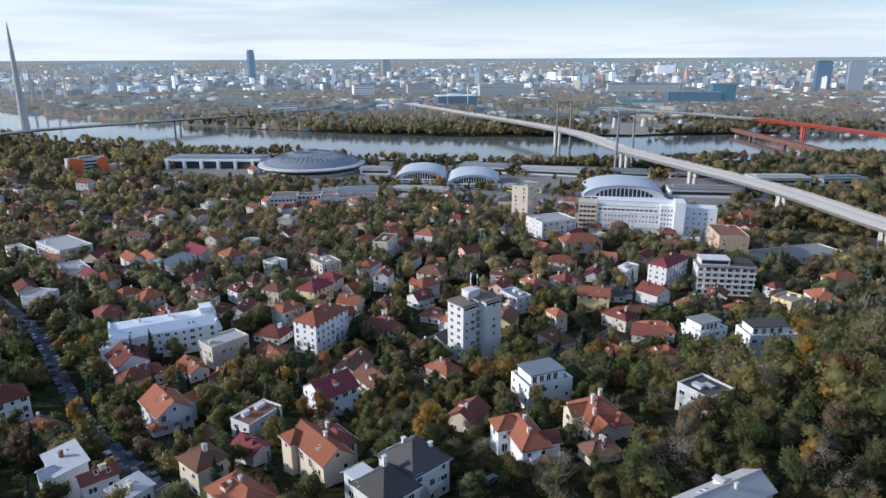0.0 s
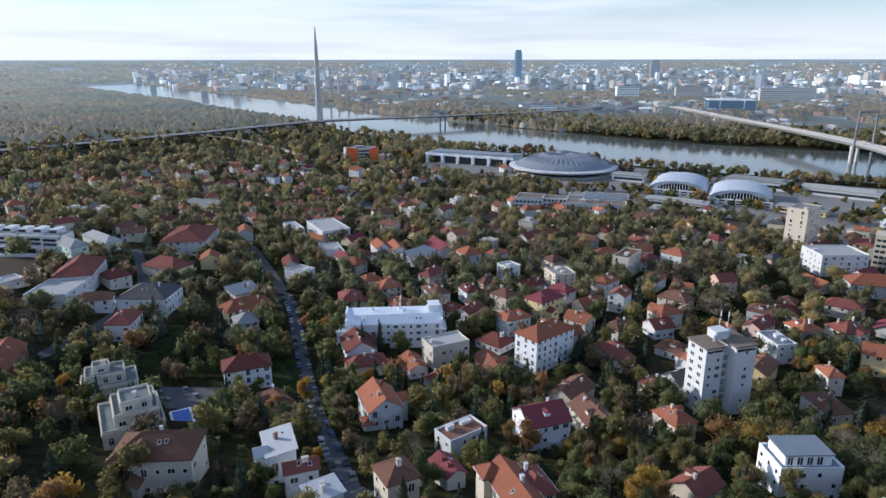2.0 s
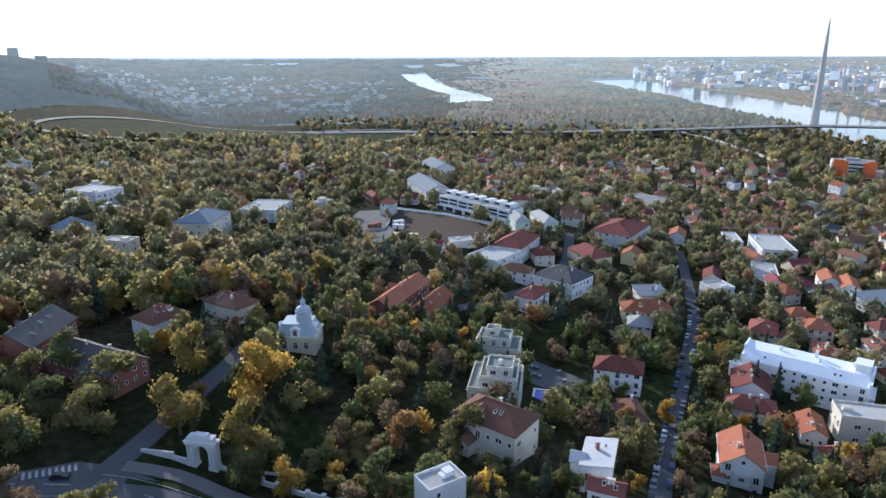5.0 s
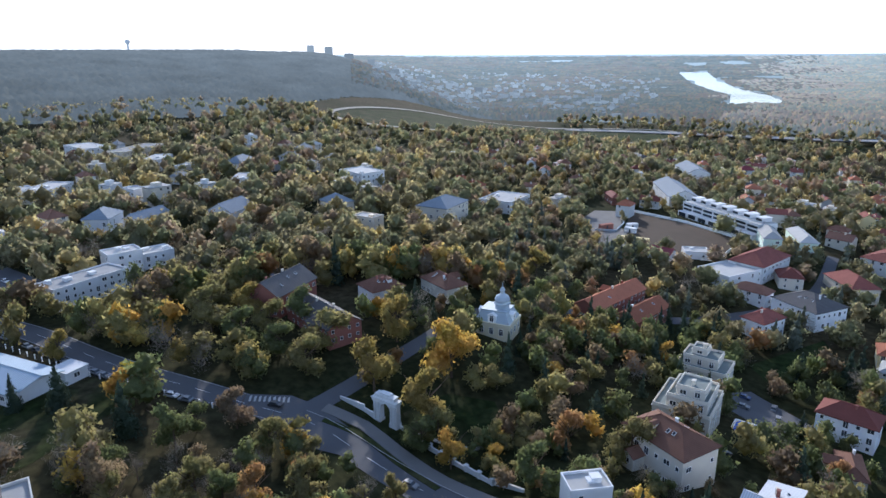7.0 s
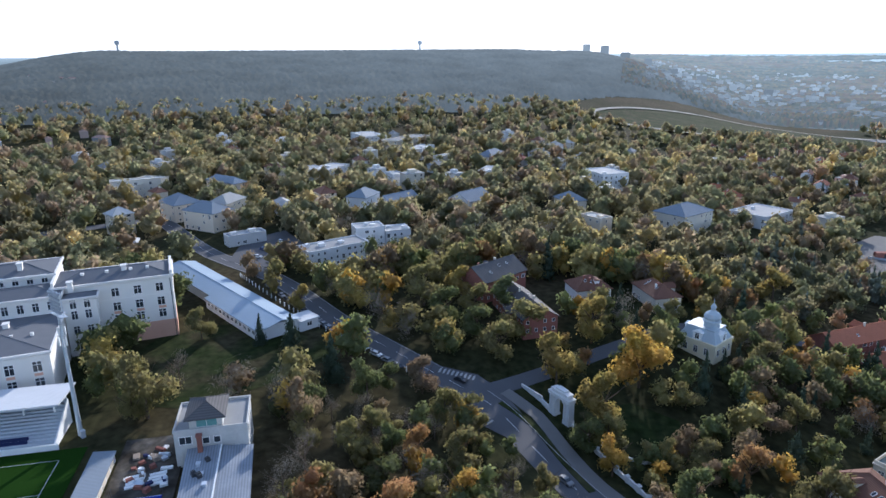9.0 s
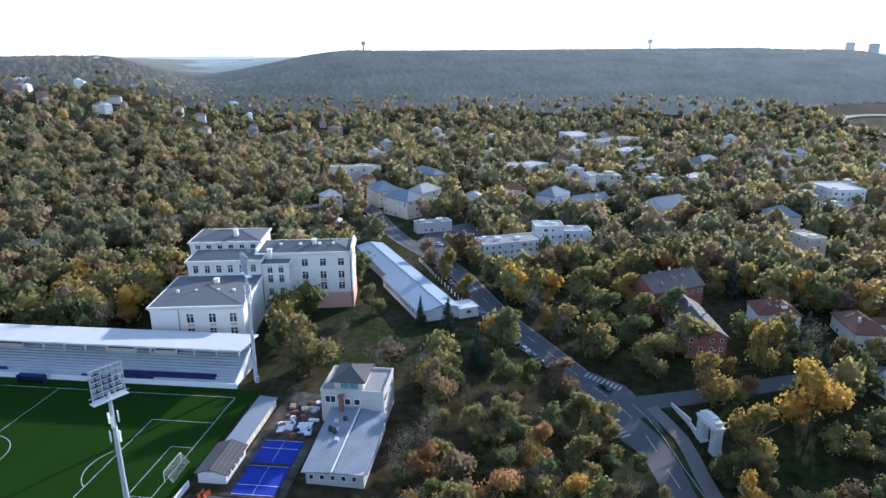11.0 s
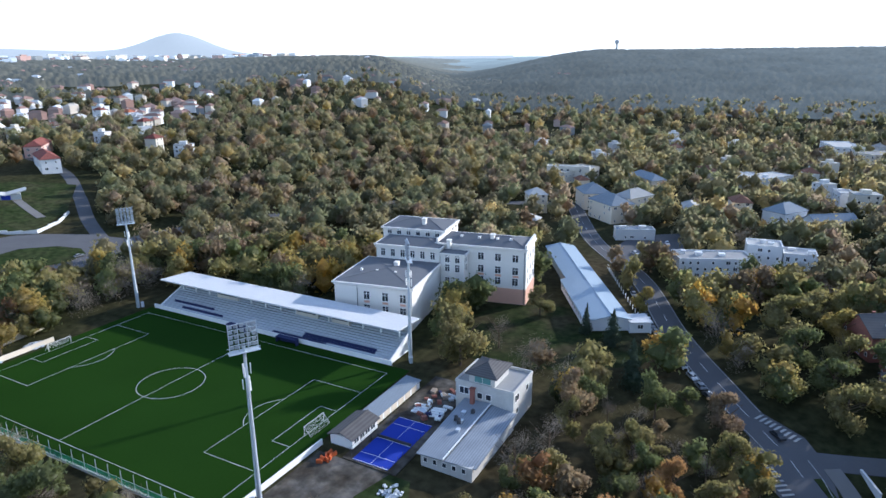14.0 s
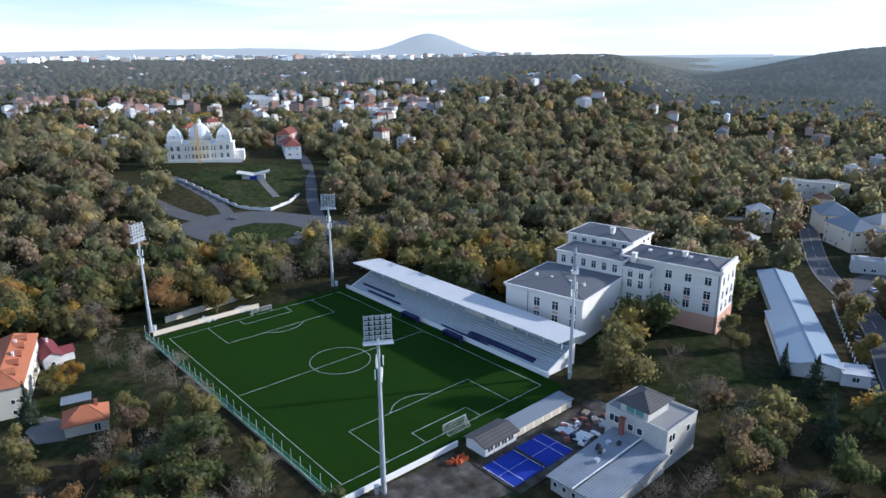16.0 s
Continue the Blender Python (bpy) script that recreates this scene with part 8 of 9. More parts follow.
ob, p = bridge([(490, 150, -29), (513, 212, -28), (571, 347, -25), (622, 560, -21), (712, 768, -20), (810, 1240, -24), (900, 1600, -30)], 13.5, 4.5, CONCRETE, "long pale concrete road bridge over the river", (0.06, 0.14, 0.22, 0.3, 0.46, 0.62, 0.7, 0.78, 0.86, 0.94))
for c in ((622, 560), (712, 768)):
    for o in (-15, 15):
        part("pylon", Shape().add([(c[0] + o * 1.0 - 1.4, c[1] - 1.4, -58), (c[0] + o + 1.4, c[1] - 1.4, -58), (c[0] + o + 1.4, c[1] + 1.4, -58), (c[0] + o - 1.4, c[1] + 1.4, -58), (c[0] + o * 0.9 - 0.8, c[1] - 0.8, 24), (c[0] + o * 0.9 + 0.8, c[1] - 0.8, 24), (c[0] + o * 0.9 + 0.8, c[1] + 0.8, 24), (c[0] + o * 0.9 - 0.8, c[1] + 0.8, 24)],
                                  [(0, 1, 5, 4), (1, 2, 6, 5), (2, 3, 7, 6), (3, 0, 4, 7), (4, 5, 6, 7)]), PYLON, ob, "tall slender grey post")
    part("crossbeam", Shape().box(c[0] - 13.4, c[0] + 13.4, c[1] - 0.9, c[1] + 0.9, 20.5, 22.5), PYLON, ob)
bridge([(-260, 1300, -41), (-197, 1235, -41), (-137, 1164, -41), (-81, 1073, -42), (-28, 985, -44.4)], 5, 1.2, CONCRETE, "pale slip road curving down from the bridge", (0.3, 0.6), True)
bridge([(1215, 1180, -30), (1195, 950, -26), (1172, 740, -24)], 11, 3.5, CONCRETE, "far pale approach of the red road bridge", (0.2, 0.5, 0.8), False)
bridge([(1172, 738, -24), (1165, 690, -24), (1095, 478, -24), (1040, 300, -30)], 11, 5.0, REDSTEEL, "far red steel road bridge over the river", (0.3, 0.7), False)
ob, p = bridge([(1130, 800, -36), (1020, 620, -35), (935, 485, -35), (880, 400, -37)], 5, 7.0, RUST, "old rusty steel truss railway bridge", (0.35, 0.6, 0.85), False)
ob, p = bridge([(-820, 900, -43.6), (-650, 1010, -42.5), (-436, 1100, -40), (-200, 1215, -33), (0, 1330, -28), (240, 1400, -28), (560, 1520, -30), (720, 1690, -34), (800, 1900, -40)], 15, 2.6, GREYDECK, "long cable-stayed road bridge over the river", (0.05, 0.12, 0.2, 0.28, 0.36, 0.44, 0.62, 0.7, 0.78, 0.86), True, GREYDECK)
part("needle_pylon", Shape().lathe([(11.0, -58), (7.5, -28), (5.2, 40), (3.0, 110), (1.4, 140), (0.3, 150)], 12, (2, 1352, 0)), CONCRETE, ob, "tall pale tapering needle pylon")
for i in range(12):
    for s in (-1, 1):
        t = Vector((2 + s * (30 + 24 * i) * 0.96, 1352 + s * (30 + 24 * i) * (0.35 if s > 0 else 0.5) - 12, -27))
        part("cable", Shape().beam((2, 1352, 60 + 6 * i), t, 0.16, n=4), GALV, ob, "thin stay cable")

# ---- race track in the valley ----
def ring_strip(cx, cy, a, b, turn, half, mat, lift, name, label, category):
    pts = [Vector((cx + a * math.cos(t) * math.cos(turn) - b * math.sin(t) * math.sin(turn), cy + a * math.cos(t) * math.sin(turn) + b * math.sin(t) * math.cos(turn))) for t in np.linspace(0, 2 * math.pi, 60)]
    v, f = strip(pts, half, lift, 2)
    tagged(new(name, solid(name, v, f, mat)), label, category, kind="structure")


tt = radians(70)
SAND = material("pale_sand", (0.26, 0.24, 0.20), 0.95, 0.15, 0.05, 0.5, 0.05)
poly = [(-740 + 300 * math.cos(t) * math.cos(tt) - 120 * math.sin(t) * math.sin(tt), 760 + 300 * math.cos(t) * math.sin(tt) + 120 * math.sin(t) * math.cos(tt)) for t in np.linspace(0, 6.2, 32)]
patch("race_field", poly, 1.2, GRASS, "green infield of an oval race track", "field", 24.0)
ring_strip(-740, 760, 300, 120, tt, 5, SAND, 2.2, "race_track", "pale sandy oval race track", "track")

# ---- far town, drawn in with the distance ----


# surface for distant things, with haze painted in as emission
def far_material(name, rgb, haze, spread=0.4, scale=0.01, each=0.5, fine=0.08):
    return material(name, rgb, 0.95, spread, scale, fine, 0, each=each, haze_glow=haze, spec=0.0)


# haze as emission; the last entry is a darker, shaded copy
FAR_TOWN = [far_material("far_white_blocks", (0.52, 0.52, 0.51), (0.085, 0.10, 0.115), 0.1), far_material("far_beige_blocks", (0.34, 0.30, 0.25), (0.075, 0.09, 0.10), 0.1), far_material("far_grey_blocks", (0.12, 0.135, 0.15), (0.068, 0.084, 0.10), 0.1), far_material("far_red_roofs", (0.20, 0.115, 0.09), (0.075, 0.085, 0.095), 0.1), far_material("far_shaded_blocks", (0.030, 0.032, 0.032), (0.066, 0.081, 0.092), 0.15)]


def at_heading(yaw, true_range):
    """A place at a heading and a true distance, drawn in with the distance; and its scale."""
    x, y = pull_in(CX - true_range * math.sin(radians(yaw)), CY + true_range * math.cos(radians(yaw)))
    return x, y, math.hypot(x - CX, y - CY) / true_range


def far_town(name, n, yaws, ranges, size, heights, tall, seed, label, mats=FAR_TOWN, weights=(5, 3, 3, 2)):
    """Distant blocks, too small and many to tell apart."""
    g = random.Random(seed)
    s = Shape()
    spots = []
    for _ in range(n):
        yaw = g.uniform(*yaws)
        true = 1 / g.uniform(1 / ranges[1], 1 / ranges[0]) if g.random() < 0.8 else g.uniform(*ranges)
        spots.append(at_heading(yaw, true))
    xy = np.array(spots)
    dry = (bed(xy[:, 0], xy[:, 1]) < 0.01) & free(xy[:, 0], xy[:, 1], 4)
    for (x, y, k), ok in zip(spots, dry):
        if not ok or noise.noise(Vector((x * 0.006, y * 0.006, seed))) < g.uniform(-0.35, 0.1):
            continue
        w, d = g.uniform(*size) * k, g.uniform(*size) * k * 0.6
        h = g.uniform(*heights) * k
        if g.random() < tall:
            w, d, h = g.uniform(18, 50) * k, 18 * k, g.uniform(30, 62) * k
        z = ground(x, y)
        m = pose(x, y, z, 0, 0, g.choice((20, 110, 65)) + g.uniform(-8, 8))
        slot = g.choices(range(len(weights)), weights)[0]
        s.box(-w / 2, w / 2, -d / 2, d / 2, -4, h, slot, m)
        if ranges[0] < 1000:
            take(x, y, w + 13, d + 13, 0)
            top = h + 2.6 * k
            s.add([m @ Vector(p) for p in ((-w / 2 - 0.6, -d / 2 - 0.6, h), (w / 2 + 0.6, -d / 2 - 0.6, h), (w / 2 + 0.6, d / 2 + 0.6, h), (-w / 2 - 0.6, d / 2 + 0.6, h), (-w / 4, 0, top), (w / 4, 0, top))], [(0, 1, 5, 4), (1, 2, 5), (2, 3, 4, 5), (3, 0, 4)], g.choice((3, 3, slot)))
        elif g.random() < 0.3:
            s.box(-w / 4, w / 4, -d / 4, d / 4, h, h + 3 * k, slot, m)
    return tagged(new(name, s.mesh(name, mats)), label, "town", kind="stuff")


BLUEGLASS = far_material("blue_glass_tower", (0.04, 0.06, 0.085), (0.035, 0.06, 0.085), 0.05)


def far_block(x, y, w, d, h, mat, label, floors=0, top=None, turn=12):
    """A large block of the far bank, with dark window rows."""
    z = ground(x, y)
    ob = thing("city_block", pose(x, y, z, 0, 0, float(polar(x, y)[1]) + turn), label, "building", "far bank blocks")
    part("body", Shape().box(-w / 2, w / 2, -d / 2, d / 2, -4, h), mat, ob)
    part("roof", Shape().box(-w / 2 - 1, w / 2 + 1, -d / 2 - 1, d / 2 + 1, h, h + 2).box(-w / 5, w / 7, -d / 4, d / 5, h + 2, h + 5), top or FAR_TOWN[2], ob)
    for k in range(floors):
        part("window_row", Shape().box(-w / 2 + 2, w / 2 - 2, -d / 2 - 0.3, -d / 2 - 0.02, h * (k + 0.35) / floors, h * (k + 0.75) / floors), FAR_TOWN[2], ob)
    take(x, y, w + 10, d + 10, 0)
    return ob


# dim copy for the estate below the sun, shade put into its colour
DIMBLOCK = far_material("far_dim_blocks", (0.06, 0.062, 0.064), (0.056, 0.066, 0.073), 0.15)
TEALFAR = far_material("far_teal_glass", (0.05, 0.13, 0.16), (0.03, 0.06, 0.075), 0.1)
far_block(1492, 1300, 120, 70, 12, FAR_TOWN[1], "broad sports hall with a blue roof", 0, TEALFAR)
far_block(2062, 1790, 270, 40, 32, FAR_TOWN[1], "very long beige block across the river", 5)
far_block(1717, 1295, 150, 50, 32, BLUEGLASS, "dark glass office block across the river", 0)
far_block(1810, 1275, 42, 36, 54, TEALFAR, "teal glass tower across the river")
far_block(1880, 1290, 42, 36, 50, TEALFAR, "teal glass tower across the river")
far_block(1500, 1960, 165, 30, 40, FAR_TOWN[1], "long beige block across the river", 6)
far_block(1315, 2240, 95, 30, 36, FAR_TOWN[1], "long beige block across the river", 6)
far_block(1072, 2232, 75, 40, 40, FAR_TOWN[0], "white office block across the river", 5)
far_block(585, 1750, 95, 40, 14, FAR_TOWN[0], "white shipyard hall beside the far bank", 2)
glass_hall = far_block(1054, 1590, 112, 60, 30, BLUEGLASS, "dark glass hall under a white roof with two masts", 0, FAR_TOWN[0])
for u in (-30, 28):
    part("mast", Shape().beam((u, -34, -4), (u, -34, 62), 2.2), FAR_TOWN[0], glass_hall)
gantry = thing("gantry_crane", pose(650, 1735, ground(650, 1735), 0, 0, -20), "yellow gantry crane at the far shipyard", "crane")
for u in (-12, 12):
    part("leg", Shape().beam((u * 1.3, 0, 0), (u, 0, 30), 2.0), CRANE, gantry)
part("girder", Shape().beam((-15, 0, 31), (15, 0, 31), 3.0), CRANE, gantry)
patch("gravel_works", [(860, 850), (930, 800), (1060, 780), (1130, 850), (1100, 960), (960, 1000)], 0.4, SAND, "pale gravel works on the far bank", "yard", 20.0)
for x, y, r, h, mat in ((985, 918, 3.4, 17, "white"), (993, 913, 3.4, 17, "white"), (1040, 892, 5.2, 14, "cream"), (1052, 888, 5.2, 14, "cream"), (1064, 884, 5.2, 14, "cream"), (1072, 830, 4, 15, "white"), (930, 900, 4, 10, "white")):
    ob = thing("silo", pose(x, y, ground(x, y)), f"{mat} round silo of the gravel works", "silo", "silos")
    part("drum", Shape().lathe([(r, -1), (r, h), (r * 0.4, h + r * 0.6), (r * 0.3, h + r * 0.7)], 14), WALLS[mat], ob)
    take(x, y, 2 * r, 2 * r)

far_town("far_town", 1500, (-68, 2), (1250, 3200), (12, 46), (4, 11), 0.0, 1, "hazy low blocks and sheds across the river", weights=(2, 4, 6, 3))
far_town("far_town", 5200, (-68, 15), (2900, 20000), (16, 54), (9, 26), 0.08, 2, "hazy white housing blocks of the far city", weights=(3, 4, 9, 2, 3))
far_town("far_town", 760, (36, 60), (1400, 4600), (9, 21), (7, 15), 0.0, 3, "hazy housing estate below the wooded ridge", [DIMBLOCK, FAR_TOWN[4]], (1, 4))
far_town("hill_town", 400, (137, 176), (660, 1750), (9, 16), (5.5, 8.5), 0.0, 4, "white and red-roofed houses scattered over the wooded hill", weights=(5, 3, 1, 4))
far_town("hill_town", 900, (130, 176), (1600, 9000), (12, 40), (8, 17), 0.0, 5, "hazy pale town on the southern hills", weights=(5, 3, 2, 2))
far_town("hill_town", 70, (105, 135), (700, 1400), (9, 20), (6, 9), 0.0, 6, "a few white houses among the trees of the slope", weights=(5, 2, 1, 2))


def far_tower(yaw, true, w, d, h, mat, label, crown=0.0):
    x, y, k = at_heading(yaw, true)
    ob = thing("tower_block", pose(x, y, ground(x, y), 0, 0, yaw + 20), label, "tower", "far towers")
    s = Shape().box(-w * k / 2, w * k / 2, -d * k / 2, d * k / 2, -8, h * k)
    part("shaft", s, mat, ob)
    part("crown", Shape().box(-w * k / 2 * 0.8, w * k / 2 * 0.8, -d * k / 2 * 0.8, d * k / 2 * 0.8, h * k, h * k * (1.04 + crown)), mat, ob)


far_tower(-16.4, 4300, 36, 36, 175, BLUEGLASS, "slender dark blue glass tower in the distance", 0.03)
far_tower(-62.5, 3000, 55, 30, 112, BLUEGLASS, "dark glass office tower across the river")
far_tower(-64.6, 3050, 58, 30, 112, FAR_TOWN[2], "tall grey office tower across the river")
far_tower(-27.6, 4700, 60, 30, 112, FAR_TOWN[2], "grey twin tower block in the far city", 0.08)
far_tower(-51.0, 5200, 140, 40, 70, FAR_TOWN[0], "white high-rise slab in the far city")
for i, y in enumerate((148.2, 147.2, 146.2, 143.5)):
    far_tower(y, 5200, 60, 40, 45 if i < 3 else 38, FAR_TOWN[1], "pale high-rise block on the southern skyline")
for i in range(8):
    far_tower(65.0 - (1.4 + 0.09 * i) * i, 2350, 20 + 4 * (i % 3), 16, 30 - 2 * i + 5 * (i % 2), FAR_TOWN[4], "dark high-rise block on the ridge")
for yaw in (79.0, 103.0):
    x, y, k = at_heading(yaw, 1850)
    ob = thing("water_tower", pose(x, y, ground(x, y) + 10), "small round tower on the wooded ridge", "tower", "ridge towers")
    part("shaft", Shape().lathe([(2.5, -12), (2.0, 10), (6, 14), (6, 19), (1, 22)], 12), FAR_TOWN[2], ob)

# ---- chimney stacks and houseboats by the river ----
STACK = far_material("far_striped_stack", (0.30, 0.22, 0.20), (0.08, 0.085, 0.09), 0.1)
for yaw, true, h in ((-0.2, 2500, 105), (-0.9, 2550, 92), (-1.7, 2600, 108), (-2.4, 2560, 80)):
    x, y, k = at_heading(yaw, true)
    ob = thing("chimney_stack", pose(x, y, ground(x, y)), "tall thin chimney stack of a far power station", "chimney", "power station stacks")
    part("shaft", Shape().lathe([(4.2 * k, -5), (3.4 * k, h * k * 0.5), (2.8 * k, h * k), (2.2 * k, h * k)], 10), STACK, ob)
boat_rnd = random.Random(17)
for i in range(34):
    p, q = RIVER[6 + i // 8], RIVER[7 + i // 8]
    d = (q - p).normalized()
    c = p + (q - p) * ((i % 8 + boat_rnd.random()) / 8)
    side = boat_rnd.choice((1, 1, -1)) * boat_rnd.uniform(96, 122)
    x, y = c[0] - d[1] * side, c[1] + d[0] * side
    ob = thing("houseboat", pose(x, y, ground(x, y) - 2.2, 0, 0, math.degrees(math.atan2(d[1], d[0])) + boat_rnd.uniform(-15, 15)), "small white houseboat moored on the river", "boat", "houseboats")
    w = boat_rnd.uniform(3.5, 7)
    part("hull", Shape().add([(-w, -2, 0.9), (w, -2, 0.9), (w * 1.25, 0, 1.1), (w, 2, 0.9), (-w, 2, 0.9), (-w * 0.9, -1.5, -0.6), (w * 0.9, -1.5, -0.6), (w, 0, -0.6), (w * 0.9, 1.5, -0.6), (-w * 0.9, 1.5, -0.6)], [(0, 1, 2, 3, 4), (5, 9, 8, 7, 6), (0, 5, 6, 1), (1, 6, 7, 2), (2, 7, 8, 3), (3, 8, 9, 4), (4, 9, 5, 0)]), WHITE, ob)
    part("cabin", Shape().box(-w * 0.8, w * 0.6, -1.6, 1.6, 0.9, 3.4).box(-w * 0.85, w * 0.65, -1.8, 1.8, 3.4, 3.6), WALLS[boat_rnd.choice(("white", "cream", "grey"))], ob)

# ---- far hills and woods, with haze painted in as emission ----
def skyline():
    """The hazy hills of the southern skyline: a long low range and one lone cone."""
    v, f, n = [], [], 160
    for j in range(5):
        for i in range(n + 1):
            yaw = 112 + 68 * i / n
            bell = lambda c, w: math.exp(-((yaw - c) / w) ** 2)
            top = 10 + 52 * bell(163, 9) + 46 * bell(152, 7) + 30 * bell(176, 8) + 118 * bell(139.4, 3.1) + 34 * bell(140, 8) + 3 * noise.noise(Vector((yaw * 0.8, 0, 1)))
            r = 4650 - (4 - j) * 60
            v.append((CX - r * math.sin(radians(yaw)), CY + r * math.cos(radians(yaw)), 78 + (top + 8) * (1 - ((4 - j) / 4) ** 2)))
    f = [(j * (n + 1) + i, j * (n + 1) + i + 1, (j + 1) * (n + 1) + i + 1, (j + 1) * (n + 1) + i) for j in range(4) for i in range(n)]
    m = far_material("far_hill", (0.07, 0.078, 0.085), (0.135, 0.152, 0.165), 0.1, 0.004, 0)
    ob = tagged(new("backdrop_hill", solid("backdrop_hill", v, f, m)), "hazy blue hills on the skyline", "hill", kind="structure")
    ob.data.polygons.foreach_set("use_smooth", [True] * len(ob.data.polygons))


skyline()

# ---- cars ----
def car_meshes(paint):
    low = Shape()
    prof = [(-2.1, 0.35), (-2.15, 0.75), (-1.9, 0.92), (-1.0, 0.98), (1.2, 0.98), (2.0, 0.86), (2.15, 0.6), (2.1, 0.35)]
    n = len(prof)
    low.add([(x, -0.85, z) for x, z in prof] + [(x, 0.85, z) for x, z in prof], [tuple(range(n))[::-1], tuple(range(n, 2 * n))] + [(i, (i + 1) % n, n + (i + 1) % n, n + i) for i in range(n)])
    top = Shape()
    top.add([(-1.75, -0.8, 0.95), (1.05, -0.8, 0.95), (1.05, 0.8, 0.95), (-1.75, 0.8, 0.95), (-1.2, -0.66, 1.45), (0.4, -0.66, 1.45), (0.4, 0.66, 1.45), (-1.2, 0.66, 1.45)], [(0, 1, 5, 4), (1, 2, 6, 5), (2, 3, 7, 6), (3, 0, 4, 7)])
    roof = Shape().add([(-1.22, -0.68, 1.44), (0.42, -0.68, 1.44), (0.42, 0.68, 1.44), (-1.22, 0.68, 1.44), (-1.1, -0.6, 1.5), (0.3, -0.6, 1.5), (0.3, 0.6, 1.5), (-1.1, 0.6, 1.5)], [(0, 1, 5, 4), (1, 2, 6, 5), (2, 3, 7, 6), (3, 0, 4, 7), (4, 5, 6, 7), (0, 3, 2, 1)])
    return low.mesh("body", paint), top.mesh("cabin_glass", GLASS), roof.mesh("roof", paint)


PAINT = {k: material(k.replace(" ", "_") + "_car_paint", c, 0.35, 0.05, 0.5, 4.0, 0, spec=0.4) for k, c in (("white", (0.50, 0.50, 0.50)), ("silver", (0.42, 0.43, 0.45)), ("black", (0.02, 0.02, 0.022)), ("dark blue", (0.03, 0.05, 0.12)), ("red", (0.30, 0.025, 0.02)), ("grey", (0.15, 0.155, 0.16)), ("yellow", (0.62, 0.40, 0.03)))}
CARS = {k: car_meshes(m) for k, m in PAINT.items()}
TYRE = Shape().lathe([(0.2, -0.1), (0.32, -0.1), (0.32, 0.1), (0.2, 0.1)], 12).mesh("wheel", DARKMETAL)
car_rnd = random.Random(17)


def car(x, y, yaw, colour=None, where="street", lift=0.13, size=1.0):
    colour = colour or car_rnd.choice(("white", "silver", "silver", "black", "black", "dark blue", "grey", "grey", "grey"))
    ob = thing("car", pose(x, y, ground(x, y) + lift, 0, 0, yaw), f"{colour} car parked on the {where}", "car", "parked cars")
    for name, me in zip(("body", "cabin_glass", "roof"), CARS[colour]):
        part(name, me, None, ob, at=Matrix.Diagonal((size, size, size, 1)))
    for u in (-1.3, 1.35):
        for v in (-0.8, 0.8):
            part("wheel", TYRE, None, ob, at=pose(u, v, 0.32, 90))
    return ob


def parked(points, off, gap_between, first, last, where):
    line = along(points, 1.0)
    s = 0.0
    for p, q in zip(line[:-1], line[1:]):
        s += (q - p).length
        if s > gap_between and first < p[1] < last and car_rnd.random() < 0.55:
            d = (q - p).normalized()
            car(p[0] - d[1] * off, p[1] + d[0] * off, math.degrees(math.atan2(d[1], d[0])) + car_rnd.choice((0, 180)), where=where)
            s = car_rnd.uniform(-2.5, 0)


STREET = [(14, 140), (10, 165), (3, 215), (-3, 267), (-10, 325), (-25, 385), (-40, 440)]
parked(STREET, 1.85, 6.0, 150, 350, "narrow street")
parked(STREET, -1.85, 9.0, 150, 350, "narrow street")
parked([(-205, 37), (-153, 60), (-120, 81)], -6.4, 3.4, 40, 80, "roadside")
for x, y, yaw in ((-48, 228, 20), (-52, 236, 15), (-38, 232, 110), (-43, 239, 110), (-30, 186, 80), (-28, 180, 80), (62, 118, 20), (-63, 106, 20), (-110, 92, 40), (-250, 30, 30), (-244, 36, 30), (-238, 28, 60), (-262, 38, 20), (-90, -205, 120), (-130, -204, 10), (-98, -236, 160), (-116, -198, 170), (-165, -196, 10), (90, 92, 20), (75, 99, 15)):
    car(x, y, yaw, where="asphalt")
bus = thing("yellow_van", pose(-147, 62.5, ground(-147, 62.5) + 0.13, 0, 0, 25), "yellow delivery van driving on the road", "van")
part("body", Shape().box(-3.2, 3.2, -1.1, 1.1, 0.4, 2.6).box(-3.1, 2.8, -1.0, 1.0, 2.6, 2.75), PAINT["yellow"], bus)
part("window_band", Shape().box(-2.8, 2.9, -1.12, 1.12, 1.5, 2.2).box(3.2, 3.22, -0.9, 0.9, 1.4, 2.3), GLASS, bus)
for u in (-2.0, 2.0):
    for v in (-1.0, 1.0):
        part("wheel", TYRE, None, bus, at=pose(u, v, 0.4, 90) @ Matrix.Diagonal((1.25, 1.25, 1, 1)))

# ---- trees ----
ICO_V = np.array([(0, 0, 1)] + [(0.894 * math.cos(a), 0.894 * math.sin(a), 0.447) for a in np.arange(5) * 1.2566] + [(0.894 * math.cos(a), 0.894 * math.sin(a), -0.447) for a in np.arange(5) * 1.2566 + 0.6283] + [(0, 0, -1)])
ICO_F = np.array([(0, 1 + i, 1 + (i + 1) % 5) for i in range(5)] + [(1 + i, 6 + i, 1 + (i + 1) % 5) for i in range(5)] + [(6 + i, 6 + (i + 1) % 5, 1 + (i + 1) % 5) for i in range(5)] + [(11, 6 + (i + 1) % 5, 6 + i) for i in range(5)])


OCT_V = np.array([(1, 0, 0), (-1, 0, 0), (0, 1, 0), (0, -1, 0), (0, 0, 1), (0, 0, -1)], float)
